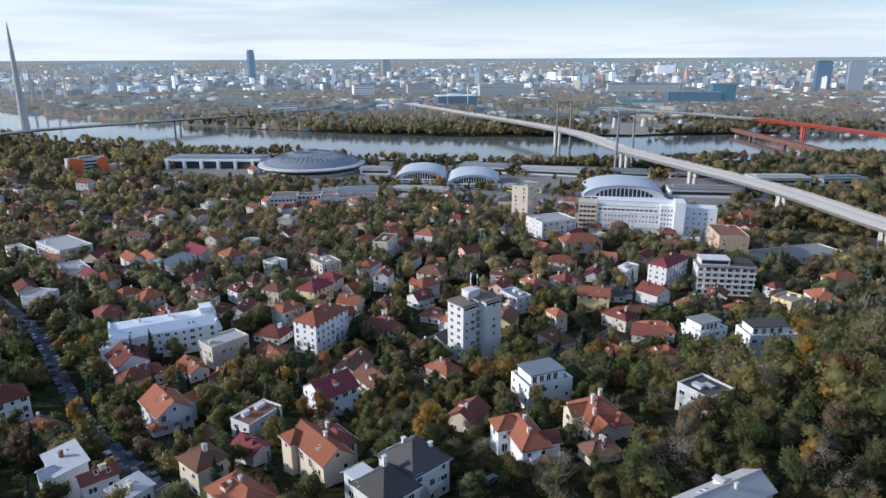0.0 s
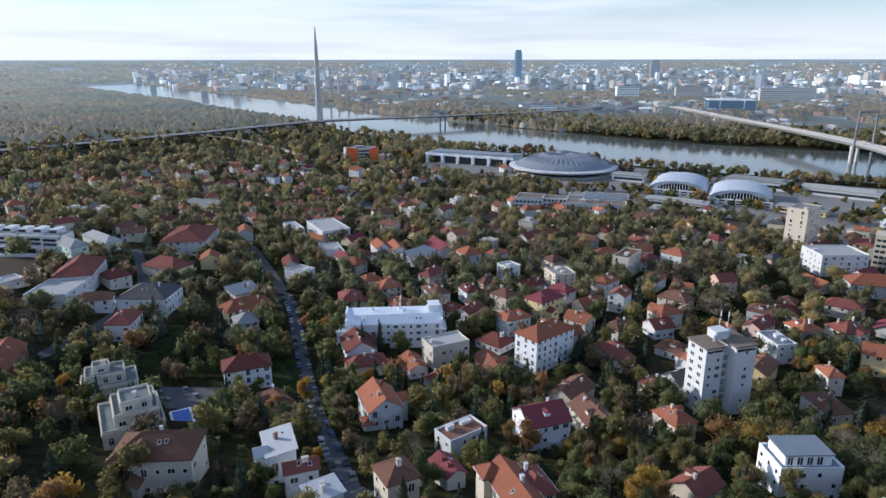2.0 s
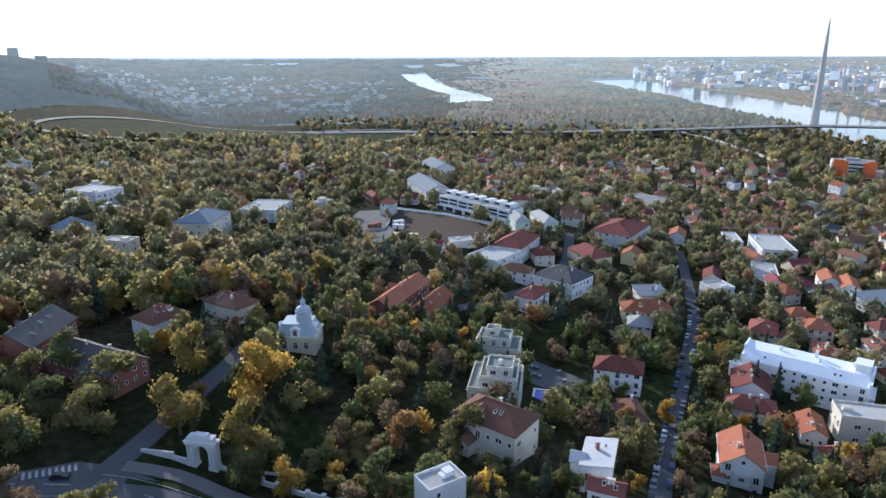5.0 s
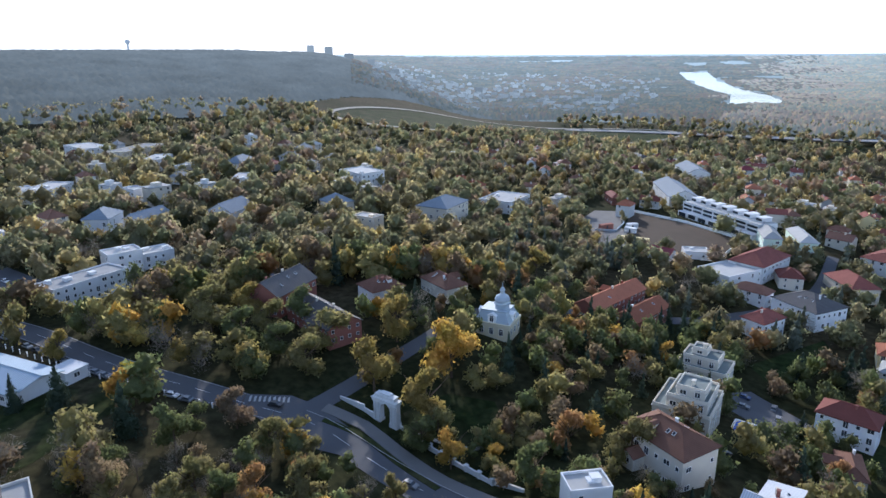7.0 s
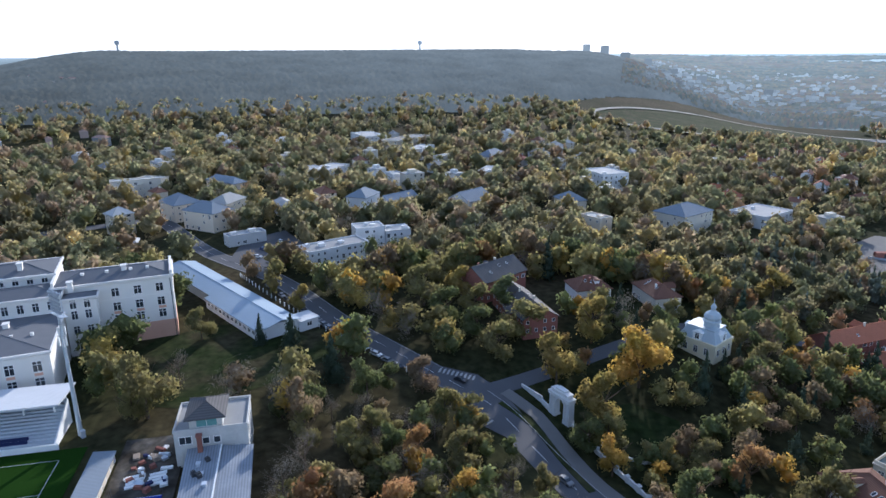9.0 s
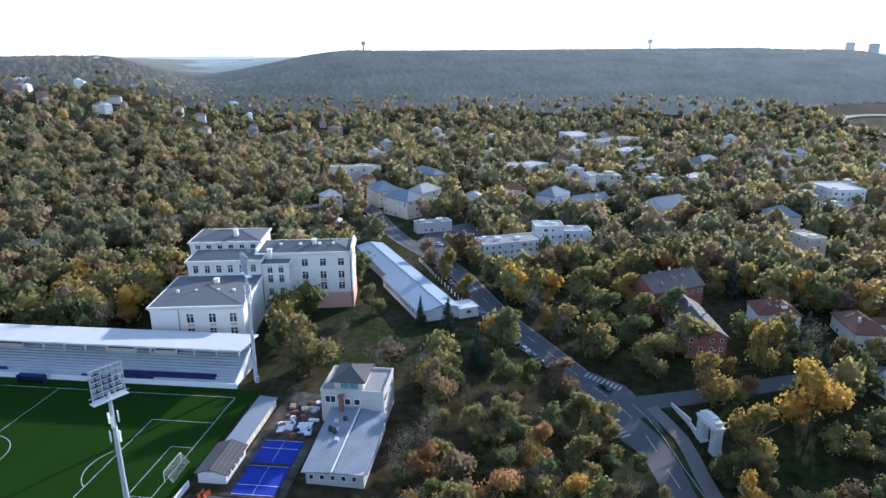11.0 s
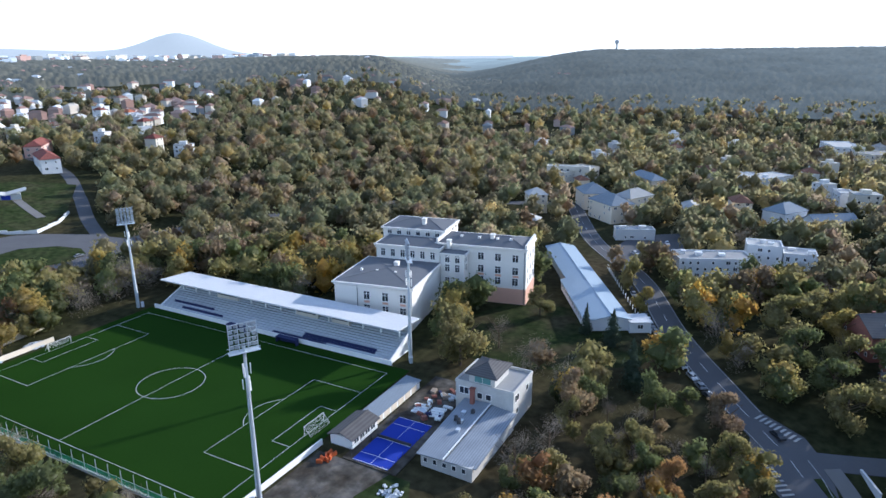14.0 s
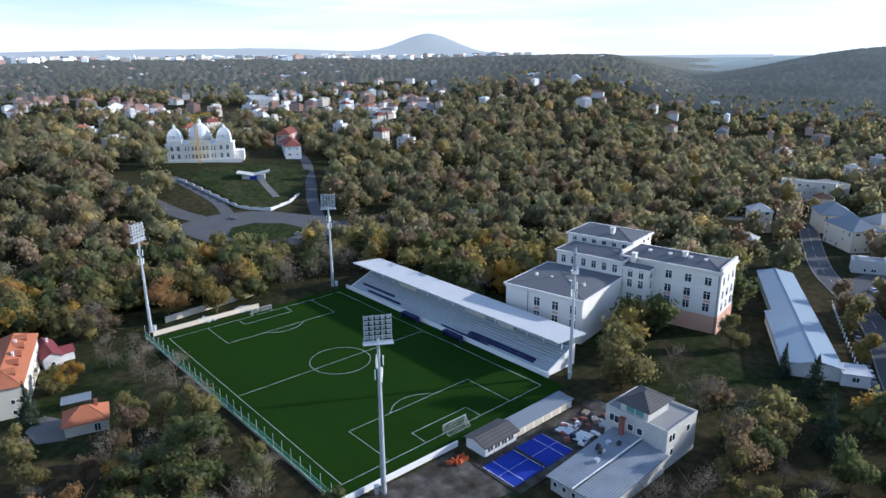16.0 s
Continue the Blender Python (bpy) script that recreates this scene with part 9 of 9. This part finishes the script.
OCT_F = np.array([(0, 2, 4), (2, 1, 4), (1, 3, 4), (3, 0, 4), (2, 0, 5), (1, 2, 5), (3, 1, 5), (0, 3, 5)])


def clump(seed, k, n, shape, leaf):
    """A crown about 1 high and wide: k uneven boughs and n leaf tufts on and between them. shape: round, tall, cone or bare."""
    g = np.random.default_rng(seed)
    lumps = []
    for i in range(k):
        if shape == "cone":
            h = (i + 0.4) / k
            rad = 0.40 * (1 - h) ** 0.9 + 0.03
            a = g.uniform(0, 6.28)
            lumps.append((0.2 * rad * math.cos(a), 0.2 * rad * math.sin(a), h * 0.95, rad, 0.62 / k + 0.05))
        elif k == 1:
            lumps.append((0, 0, 0.5, 0.45, 0.42))
        else:
            a, h = i * 2.4 + g.uniform(-0.4, 0.4), 0.26 + (0.60 if k > 8 else 0.50) * ((i * 0.618) % 1)
            ring = (0.34 if k > 8 else 0.25) * math.sqrt(max(0.03, 1 - ((h - 0.42) / 0.5) ** 2)) * g.uniform(0.4, 1.0)
            rad = g.uniform(0.20, 0.29) * (8 / k) ** 0.3 * (1.12 - 0.3 * h)
            lumps.append((ring * math.cos(a), ring * math.sin(a), h, rad, rad * g.uniform(0.7, 0.95)))
    lumps = np.array(lumps)
    bv, bf = (ICO_V, ICO_F) if k > 5 else (OCT_V, OCT_F)
    v, f, base = [], [], 0
    if shape != "bare":
        for x, y, z, r, rz in lumps:
            b = bv * (1 + g.normal(size=(len(bv), 1)) * 0.13) * (r, r, rz) * (0.68 if k > 5 else 0.86)
            v.append(b + (x, y, z))
            f.append(bf + base)
            base += len(bv)
    pick = g.choice(k, n, p=lumps[:, 3] ** 2 / (lumps[:, 3] ** 2).sum())
    d = g.normal(size=(n, 3))
    d[:, 2] = d[:, 2] * 0.8 + 0.15
    d /= np.linalg.norm(d, axis=1)[:, None]
    depth = g.uniform(0.56, 1.1, n)[:, None] if shape != "bare" else g.uniform(0.1, 1.3, n)[:, None]
    c = lumps[pick][:, :3] + d * depth * np.stack([lumps[pick, 3], lumps[pick, 3], lumps[pick, 4]], 1)
    nrm = d + g.normal(size=(n, 3)) * (0.6 if shape != "bare" else 1.0)
    nrm /= np.linalg.norm(nrm, axis=1)[:, None]
    a = np.cross(nrm, g.normal(size=(n, 3)))
    a /= np.linalg.norm(a, axis=1)[:, None]
    b = np.cross(nrm, a)
    s = (leaf * g.uniform(0.6, 1.35, n))[:, None]
    thin = 0.07 if shape == "bare" else 0.8
    q = np.stack([c + a * s, c - a * s * 0.5 + b * s * thin, c - a * s * 0.5 - b * s * thin], 1).reshape(-1, 3)
    i = np.arange(n) * 3 + base
    v.append(q)
    f.append(np.stack([i, i + 1, i + 2], 1))
    return np.concatenate(v), np.concatenate(f)


def triangles(name, v, f, mat, tint=None):
    me = bpy.data.meshes.new(name)
    v, f = np.ascontiguousarray(v, np.float32), np.ascontiguousarray(f, np.int32)
    me.vertices.add(len(v))
    me.vertices.foreach_set("co", v.ravel())
    me.loops.add(3 * len(f))
    me.loops.foreach_set("vertex_index", f.ravel())
    me.polygons.add(len(f))
    me.polygons.foreach_set("loop_start", np.arange(0, 3 * len(f), 3, dtype=np.int32))
    me.polygons.foreach_set("use_smooth", np.ones(len(f), bool))
    if tint is not None:
        me.attributes.new("tint", "FLOAT", "POINT").data.foreach_set("value", np.ascontiguousarray(tint, np.float32))
    me.update(calc_edges=True)
    me.materials.append(mat)
    return me


def crown_mesh(name, seed, k, n, shape, leaf, mat):
    return triangles(name, *clump(seed, k, n, shape, leaf), mat)


def trunk_mesh(seed, shape):
    """Tapered trunk with limbs for a tree of height 1, trunk foot at 0."""
    g = random.Random(seed)
    s = Shape()
    top = {"round": 0.62, "tall": 0.85, "cone": 0.9, "bare": 0.7}[shape]
    s.lathe([(0.026, -0.08), (0.020, 0.08), (0.015, 0.35), (0.006, top)], 7)
    for i in range(7 if shape != "cone" else 0):
        a, z = g.uniform(0, 6.28), g.uniform(0.25, 0.5)
        e = (math.cos(a) * 0.24, math.sin(a) * 0.24, z + g.uniform(0.15, 0.35))
        s.beam((0, 0, z), e, 0.014, n=4)
        s.beam(e, (e[0] * 1.5, e[1] * 1.5, e[2] + 0.12), 0.007, n=3)
    return s.mesh("trunk", BARK)


KINDS = {"green": "round", "olive": "round", "yellow": "round", "orange": "round", "brown": "round", "conifer": "cone", "bare": "bare", "golden": "round"}
WORDS = {"golden": "olive-gold broadleaf tree turning in autumn", "green": "leafy dark green broadleaf tree", "olive": "olive-green broadleaf tree turning in autumn", "yellow": "golden yellow autumn tree", "orange": "rusty orange autumn tree",
         "brown": "brown autumn tree with thinning leaves", "conifer": "dark green conical conifer tree", "bare": "leafless tree with grey-brown twigs"}
NEAR = {}
for i, (kind, shape) in enumerate(KINDS.items()):
    NEAR[kind] = [(crown_mesh("crown", 10 * i + j, {"cone": 9}.get(shape, 16 + 2 * j), {"bare": 1100, "cone": 1200}.get(shape, 2200), shape, {"bare": 0.045, "cone": 0.030}.get(shape, 0.027), LEAF[kind]), trunk_mesh(10 * i + j, shape)) for j in range(3)]
tree_rnd = random.Random(11)


def tree(x, y, kind, height, width=None):
    """One tree that can be told apart: tapered trunk with limbs under a crown of leaf tufts."""
    crown, trunk = tree_rnd.choice(NEAR[kind])
    w = width or height * {"cone": 0.5}.get(KINDS[kind], tree_rnd.uniform(0.66, 0.92))
    ob = thing("tree", pose(x, y, ground(x, y), 0, 0, tree_rnd.uniform(0, 360)), WORDS[kind], "tree", "trees")
    low = -0.02 if kind == "conifer" else -0.06
    part("trunk", trunk, None, ob, at=Matrix.Diagonal((height, height, height, 1)))
    part("crown", crown, None, ob, at=Matrix.Translation((0, 0, height * low)) @ Matrix.Diagonal((w, w, height * (1 - low), 1)))
    return ob


def mass(name, places, kinds, boughs, n, leaf, words, category, seed, coat):
    """Many trees as one body per leaf kind: places is x, y, height, kind number."""
    g = np.random.default_rng(seed)
    for ki, kind in enumerate(kinds):
        p = places[places[:, 3] == ki]
        if not len(p):
            continue
        shape = KINDS[kind]
        shapes = [clump(500 + 7 * ki + j + seed, boughs + (2 if shape == "cone" and boughs > 1 else 0), n * (2 if shape == "bare" else 1), shape, leaf * (1.4 if shape == "bare" else 1)) for j in range(6)]
        z = land(p[:, 0], p[:, 1])
        vs, fs, ts, base = [], [], [], 0
        for (x, y, h, _), zz in zip(p, z):
            v, f = shapes[g.integers(6)]
            a, w = g.uniform(0, 6.28), h * g.uniform(0.66, 1.0) * (0.62 if shape == "cone" else 1)
            c, s = math.cos(a) * w, math.sin(a) * w
            o = np.empty_like(v)
            o[:, 0], o[:, 1], o[:, 2] = x + c * v[:, 0] - s * v[:, 1], y + s * v[:, 0] + c * v[:, 1], zz + h * (0.04 + 0.96 * v[:, 2])
            vs.append(o)
            fs.append(f + base)
            ts.append(np.full(len(v), g.uniform(-0.28, 0.28)))
            base += len(v)
        me = triangles(name, np.concatenate(vs), np.concatenate(fs), coat[kind], np.concatenate(ts))
        tagged(new(name, me), f"{words}, {WORDS[kind].replace('tree', 'crowns')}", category, kind="stuff")


def scatter(n, r0, r1, seed):
    """Random places in a ring sector that the flight overlooks."""
    g = np.random.default_rng(seed)
    r = np.sqrt(g.uniform(r0 ** 2, r1 ** 2, n))
    a = np.radians(g.uniform(-100, 182, n))
    x, y = CX - r * np.sin(a), CY + r * np.cos(a)
    return x, y, g


def kind_of(x, y, g):
    """Leaf kind at a place: broad patches, more gold in the western woods, conifers among the villas."""
    f = np.array([noise.noise(Vector((a * 0.011, b * 0.011, 3.0))) for a, b in zip(x, y)])
    u = g.uniform(0, 1, len(x)) + f * 0.25
    out = np.zeros(len(x), int)
    r, yaw = polar(x, y)
    for i, (edge, town) in enumerate(((0.30, 0.42), (0.69, 0.67), (0.755, 0.715), (0.785, 0.74), (0.93, 0.82))):
        out[u > np.where(yaw < 48, town, edge)] = i + 1
    out[(out == 5) & ((y < 120) | (yaw > 52) & (r > 230))] = 1
    spread = g.uniform(0, 1, len(x))
    out[(out == 5) & (r > 330) & (spread < 0.85)] = 1
    out[(out < 2) & (r > 330) & (yaw < 48) & (spread > 0.88)] = 2
    out[(out == 0) & (r > 330) & (yaw < 48) & (spread < 0.14)] = 4
    out[(out == 1) & (yaw > 52) & (r > 150) & (spread > 0.84)] = 7
    bare = g.uniform(0, 1, len(x)) < np.where((x > -110) & (y < 110) & (y > -140), 0.30, 0.05)
    out[bare] = 6
    return out


KIND_LIST = list(KINDS)

# ---- woods ----
def wood(name, n, r0, r1, seed, boughs, tufts, leaf, size, margin, thin=None, words="dense autumn woodland", coat=LEAF):
    x, y, g = scatter(n, r0, r1, seed)
    wide = margin + np.where((polar(x, y)[1] > 52) & (size[1] > 12), 3.2, 0.0)
    ok = free(x, y, wide) & off_roads(x, y, margin) & (bed(x, y) < 0.05)
    if thin is not None:
        ok &= g.uniform(0, 1, n) < thin(x, y)
    x, y = x[ok], y[ok]
    k = kind_of(x, y, g)
    gardens = (polar(x, y)[1] < 52) & (polar(x, y)[0] < 600) & ~((x > 88) & (x < 240) & (y < 104))
    h = g.uniform(*size, len(x)) * np.where(k == 5, 1.15, 1.0) * np.where(gardens, 0.76, 1.0)
    mass(name, np.stack([x, y, h, k], 1), KIND_LIST, boughs, tufts, leaf, words, "woodland", seed, coat)


def cover(x, y):
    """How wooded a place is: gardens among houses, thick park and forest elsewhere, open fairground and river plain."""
    r, yaw = polar(x, y)
    q = y + 0.3 * x
    slope = (x > 88) & (x < 240) & (y < 104)
    c = np.where(yaw > 55, np.where(r < 250, 0.85, 0.56), 0.9)
    c = np.where((yaw < 45) & (r > 330), 0.74, c)
    c = np.where((yaw < 60) & (q > 520), 0.55, c)
    c = np.where((yaw < 10) & (gap(x, y, RIVER) < 300) & (gap(x, y, RIVER) > 150) & (r > 900), 1.0, c)
    return np.where(slope, 1.0, c)


def canopy(name, yaws, r0, r1, rgb, haze, share, label, seed, nr=110, na=480, rough=1.4, tints=((1, 1, 1),)):
    """The unbroken roof of far woods: a bumpy sheet over the land."""
    r = np.geomspace(r0, r1, nr)
    a = np.radians(np.linspace(*yaws, na))
    R, A = np.meshgrid(r, a, indexing="ij")
    x, y = CX - R * np.sin(A), CY + R * np.cos(A)
    g = np.random.default_rng(seed)
    patchy = sum(np.sin(x * a0 + y * b0 + seed * c0) * k for a0, b0, c0, k in ((0.006, 0.003, 1, 0.35), (-0.004, 0.007, 2, 0.35), (0.013, -0.009, 3, 0.2), (0.019, 0.016, 4, 0.15), (-0.031, 0.022, 5, 0.1)))
    full = smooth((patchy + (share(np.degrees(A)) if callable(share) else share)) / 0.15) * (1 - smooth(bed(x, y) * 8)) * smooth(np.hypot((x + 740) / 260, (y - 760) / 400) * 3 - 2.6)
    z = land(x, y) - 6 + full * (14 - 4 * smooth((R - 1500) / 600) + g.uniform(-1, 1, x.shape) * np.interp(R, (900, 1400, 2200), (4.5, 3.0 * rough / 1.4, rough)))
    z[:, 0] = z[:, -1] = z[:, 0] - 30
    z[0] -= 14
    v = np.stack([x, y, z], -1).reshape(-1, 3)
    i, j = np.meshgrid(np.arange(nr - 1), np.arange(na - 1), indexing="ij")
    q = (i * na + j).ravel()
    me = bpy.data.meshes.new(name)
    me.from_pydata(v.tolist(), [], np.stack([q, q + 1, q + na + 1, q + na], 1).tolist())
    me.polygons.foreach_set("use_smooth", [True] * len(me.polygons))
    for tint in tints:
        # haze over the woods is the leaves' own painted emission
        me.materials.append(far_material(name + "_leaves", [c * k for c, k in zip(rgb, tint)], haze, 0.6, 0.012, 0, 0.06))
    patches = (patchy[:-1, :-1].ravel() * 1.3 + g.uniform(-1.0, 1.0, len(q))) * 0.5 + 0.5
    me.polygons.foreach_set("material_index", np.clip(patches * len(tints), 0, len(tints) - 1).astype(int).tolist())
    tagged(new(name, me), label, "woodland", kind="stuff")


AUTUMN = ((0.55, 0.72, 0.8), (0.8, 0.95, 0.9), (1.0, 1.0, 1.0), (1.5, 1.25, 0.8), (1.25, 0.9, 0.9))
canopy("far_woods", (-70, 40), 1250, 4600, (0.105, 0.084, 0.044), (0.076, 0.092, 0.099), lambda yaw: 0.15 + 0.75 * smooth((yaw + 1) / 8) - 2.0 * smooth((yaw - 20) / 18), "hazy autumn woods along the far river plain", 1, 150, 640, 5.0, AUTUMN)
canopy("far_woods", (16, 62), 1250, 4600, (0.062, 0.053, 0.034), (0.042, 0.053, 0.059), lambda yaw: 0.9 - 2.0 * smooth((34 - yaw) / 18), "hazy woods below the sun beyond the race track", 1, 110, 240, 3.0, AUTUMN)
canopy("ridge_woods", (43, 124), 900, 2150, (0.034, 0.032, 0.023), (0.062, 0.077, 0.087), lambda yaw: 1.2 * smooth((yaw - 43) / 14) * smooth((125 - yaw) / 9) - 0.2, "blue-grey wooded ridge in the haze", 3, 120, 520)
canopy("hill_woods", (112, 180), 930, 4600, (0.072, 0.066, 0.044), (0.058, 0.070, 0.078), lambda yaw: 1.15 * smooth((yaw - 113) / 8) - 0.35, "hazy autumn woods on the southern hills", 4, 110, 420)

# single trees close to the flight, by leaf kind: x, y, height, width
for kind, rows in (
        ("bare", ((-7, -97, 13, 11), (-4, -87, 12, 10), (-9.5, -78, 13, 11), (1, -104, 12, 10), (-10, -64, 11, 10), (15, -50, 10, 11), (-117, 12, 12, 8))),
        ("yellow", ((14, -98, 8, 7), (10, -102, 7, 6), (-97.2, 143.8, 21.5, 21), (76, 128, 13, 9.1), (0, 222, 10, 7), (-78, 227, 10, 7))),
        ("orange", ((-72.2, 72.2, 11.8, 8.6), (-27.2, -133.3, 16.1, 15.5), (62, 165, 12, 8.4), (-9, 205, 10, 7))),
        ("golden", ((-82.8, 124.6, 18.2, 14.3), (-104, 120.2, 18.7, 16), (-123, 140.3, 18.7, 13), (-166.5, 106.7, 13.9, 13), (-166.9, 46.3, 11.9, 9), (-159.2, 240.1, 16.7, 15.7), (-40.8, -124, 15.7, 15.1))),
        ("brown", ((-104.5, 79.2, 12.2, 11.7), (-88.4, 45.6, 15.7, 12.5), (-70.2, 168.3, 9.7, 10.6), (-57.8, 153.2, 10.4, 12.9))),
        ("olive", ((6, -63, 12, 9), (1, -57, 12, 9), (17, -97, 9, 8), (-149, 14, 12, 10), (-100.9, 6.5, 19.9, 17), (-132.2, 119.8, 15.8, 20), (-162.6, 91.3, 17.4, 20), (-65.8, 81.4, 14.1, 11.2), (-114.2, 43.7, 11.2, 10.6), (-80.3, 89.3, 9.7, 7.6), (-121.9, 106.9, 13.4, 14), (-84.4, 151.5, 8.8, 10.6), (-98.2, 188, 12.8, 12), (-59.5, 142, 8.5, 10.9), (-82, 45.9, 11.6, 8.4), (-38.4, 156.2, 15.6, 14), (-71.7, 177.7, 11.8, 11.1), (-176, 100, 14.4, 16), (-152, 108, 12.8, 13), (-110, 4, 13, 9.1), (-101, 3, 11, 7.7), (98, 148, 11, 7.7))),
        ("green", ((-101.4, 63.1, 14.3, 11.5), (-107, 69.7, 9.3, 8.5), (-145.9, 96.2, 14.6, 14), (-63.1, 62.7, 8.8, 11), (3.3, -30.7, 17.7, 19), (-150, 120, 14.4, 16), (-135, 104, 11.9, 14), (-124, 166, 12, 8.4), (-108, 192, 11, 7.7))),
        ("conifer", ((25, -84, 12, 8), (-136, 43, 13, 9), (-141, 33, 11, 6), (-57.4, 164.8, 10.7, 8.4), (-112.6, 54.3, 16.1, 9.6), (-64, 238, 16.1, 9), (22, 262, 15, 6.3), (29, 262, 16, 6.7), (-94, 245, 15, 6.3), (-88, 252, 17, 7.1), (-97, 255, 14, 5.9), (-97, 172, 11, 4.6))),
):
    for x, y, height, width in rows:
        tree(x, y, kind, height, width)
        take(x, y, width * 0.6, width * 0.6)
gx, gy, gg = scatter(1500, 28, 128, 21)
ok = free(gx, gy, 2.6) & off_roads(gx, gy, 3.0)
gx, gy = gx[ok], gy[ok]
keep = []
for i in range(len(gx)):
    if all((gx[i] - gx[j]) ** 2 + (gy[i] - gy[j]) ** 2 > 30 for j in keep):
        keep.append(i)
    if len(keep) >= 222:
        break
near_kinds = kind_of(gx, gy, gg)
for i in keep:
    tree(float(gx[i]), float(gy[i]), KIND_LIST[near_kinds[i]], gg.uniform(7, 14) * (0.75 if gy[i] > 150 or gx[i] > 60 and gy[i] > 90 else 1.0))

wood("garden_trees", 760, 40, 128, 6, 5, 290, 0.050, (6, 11), 1.8, cover, "dark shrubs and young trees")
wood("garden_trees", 2950, 128, 250, 1, 4, 305, 0.050, (10, 18), 2.8, cover)
wood("trees", 3800, 250, 390, 2, 3, 172, 0.060, (11, 20), 2.5, cover, coat=HAZED_LEAF)
wood("trees", 8400, 390, 640, 8, 2, 100, 0.072, (11, 20), 2.5, cover, coat=HAZED_LEAF)
wood("forest", 10800, 640, 1000, 3, 1, 44, 0.10, (10, 17), 3.0, cover, "autumn woodland", HAZED_LEAF)
wood("riverside_trees", 9000, 980, 1400, 5, 1, 16, 0.15, (11, 18), 3.0, lambda x, y: np.where(polar(x, y)[1] < 44, cover(x, y), 0.0), "riverside woods", HAZED_LEAF)

# rows of trees and parked cars on the fairground
fg = np.random.default_rng(31)
fx, fy = fg.uniform(110, 720, 3000), fg.uniform(300, 960, 3000)
hall = np.ones(3000, bool)
for cx, cy, a, b, t in TAKEN:
    hall &= np.hypot(fx - cx, fy - cy) > max(a, b) * 0.8 + 5
strip_on = (np.sin(fx * 0.045 + fy * 0.05) + 0.6 * np.sin(fx * 0.021 - fy * 0.03) > -0.1) & (np.hypot(fx - 298, fy - 775) > 74) & (bed(fx, fy) < 0.02) & (fy + 1.15 * fx > 860)
fx, fy = fx[hall & strip_on][:760], fy[hall & strip_on][:760]
mass("fairground_trees", np.stack([fx, fy, fg.uniform(7, 14, len(fx)), kind_of(fx, fy, fg)], 1), KIND_LIST, 3, 44, 0.088, "rows of trees between the halls", "woodland", 31, LEAF)

# tall autumn trees on the far bank, and rows beside the halls
bg = np.random.default_rng(41)
bx, by = bg.uniform(300, 1400, 9000), bg.uniform(560, 1560, 9000)
off = gap(bx, by, RIVER)
far_side = np.array([min(((p - Vector((u, v))).length, i) for i, p in enumerate(RIVER))[1] for u, v in zip(bx, by)])
beyond = np.array([(RIVER[min(i + 1, len(RIVER) - 1)] - RIVER[max(i - 1, 0)]).cross(Vector((u, v)) - RIVER[i]) < 0 for i, u, v in zip(far_side, bx, by)])
ok = beyond & (off > 150) & (off < 390) & (bg.uniform(150, 480, 9000) > off) & free(bx, by, 4)
bx, by = bx[ok][:1500], by[ok][:1500]
mass("far_bank_trees", np.stack([bx, by, bg.uniform(12, 23, len(bx)), bg.choice((0, 0, 0, 1, 1, 1, 2, 4), len(bx))], 1), KIND_LIST, 2, 30, 0.12, "tall autumn trees along the far bank", "woodland", 41, HAZED_LEAF)
rows = []
for x0, y0, x1, y1, n, kinds, size in ((335, 790, 385, 742, 12, (3, 4, 4), (15, 22)), (290, 935, 330, 918, 7, (3, 4), (13, 19)), (392, 742, 470, 705, 22, (0, 0, 5, 1), (12, 19)), (500, 668, 560, 628, 12, (1, 4, 2), (10, 16)), (128, 762, 232, 652, 34, (0, 1, 1), (11, 16)), (140, 740, 236, 640, 20, (0, 1, 4), (9, 14)), (182, 458, 292, 428, 40, (0, 1, 1, 2), (10, 17)), (600, 500, 660, 440, 22, (1, 1, 2, 4), (11, 18)), (700, 560, 820, 530, 34, (1, 2, 4, 3), (11, 18)), (-10, 985, 120, 940, 26, (0, 1, 4), (10, 16))):
    for i in range(n):
        t = bg.random()
        rows.append((x0 + (x1 - x0) * t + bg.uniform(-5, 5), y0 + (y1 - y0) * t + bg.uniform(-5, 5), bg.uniform(*size), bg.choice(kinds)))
mass("hall_trees", np.array(rows), KIND_LIST, 3, 90, 0.085, "trees in rows beside the exhibition halls", "woodland", 43, HAZED_LEAF)

# trees that lean over the narrow street and along the garden roads
sx, sy = [], []
for points in (STREET, [(-113, 127), (-119, 149), (-129, 182), (-120, 230), (-95, 290)]):
    for p, q in zip(along(points, 7)[:-1], along(points, 7)[1:]):
        d = (q - p).normalized()
        for side in (-1, 1):
            if fg.random() < 0.75:
                o = side * fg.uniform(5.2, 7.5)
                sx.append(p[0] - d[1] * o + fg.uniform(-2, 2))
                sy.append(p[1] + d[0] * o + fg.uniform(-2, 2))
sx, sy = np.array(sx), np.array(sy)
ok = free(sx, sy, 0.8)
sx, sy = sx[ok], sy[ok]
mass("street_trees", np.stack([sx, sy, fg.uniform(5, 10.5, len(sx)), kind_of(sx, sy, fg)], 1), KIND_LIST, 4, 240, 0.047, "trees along the narrow street", "trees", 33, LEAF)
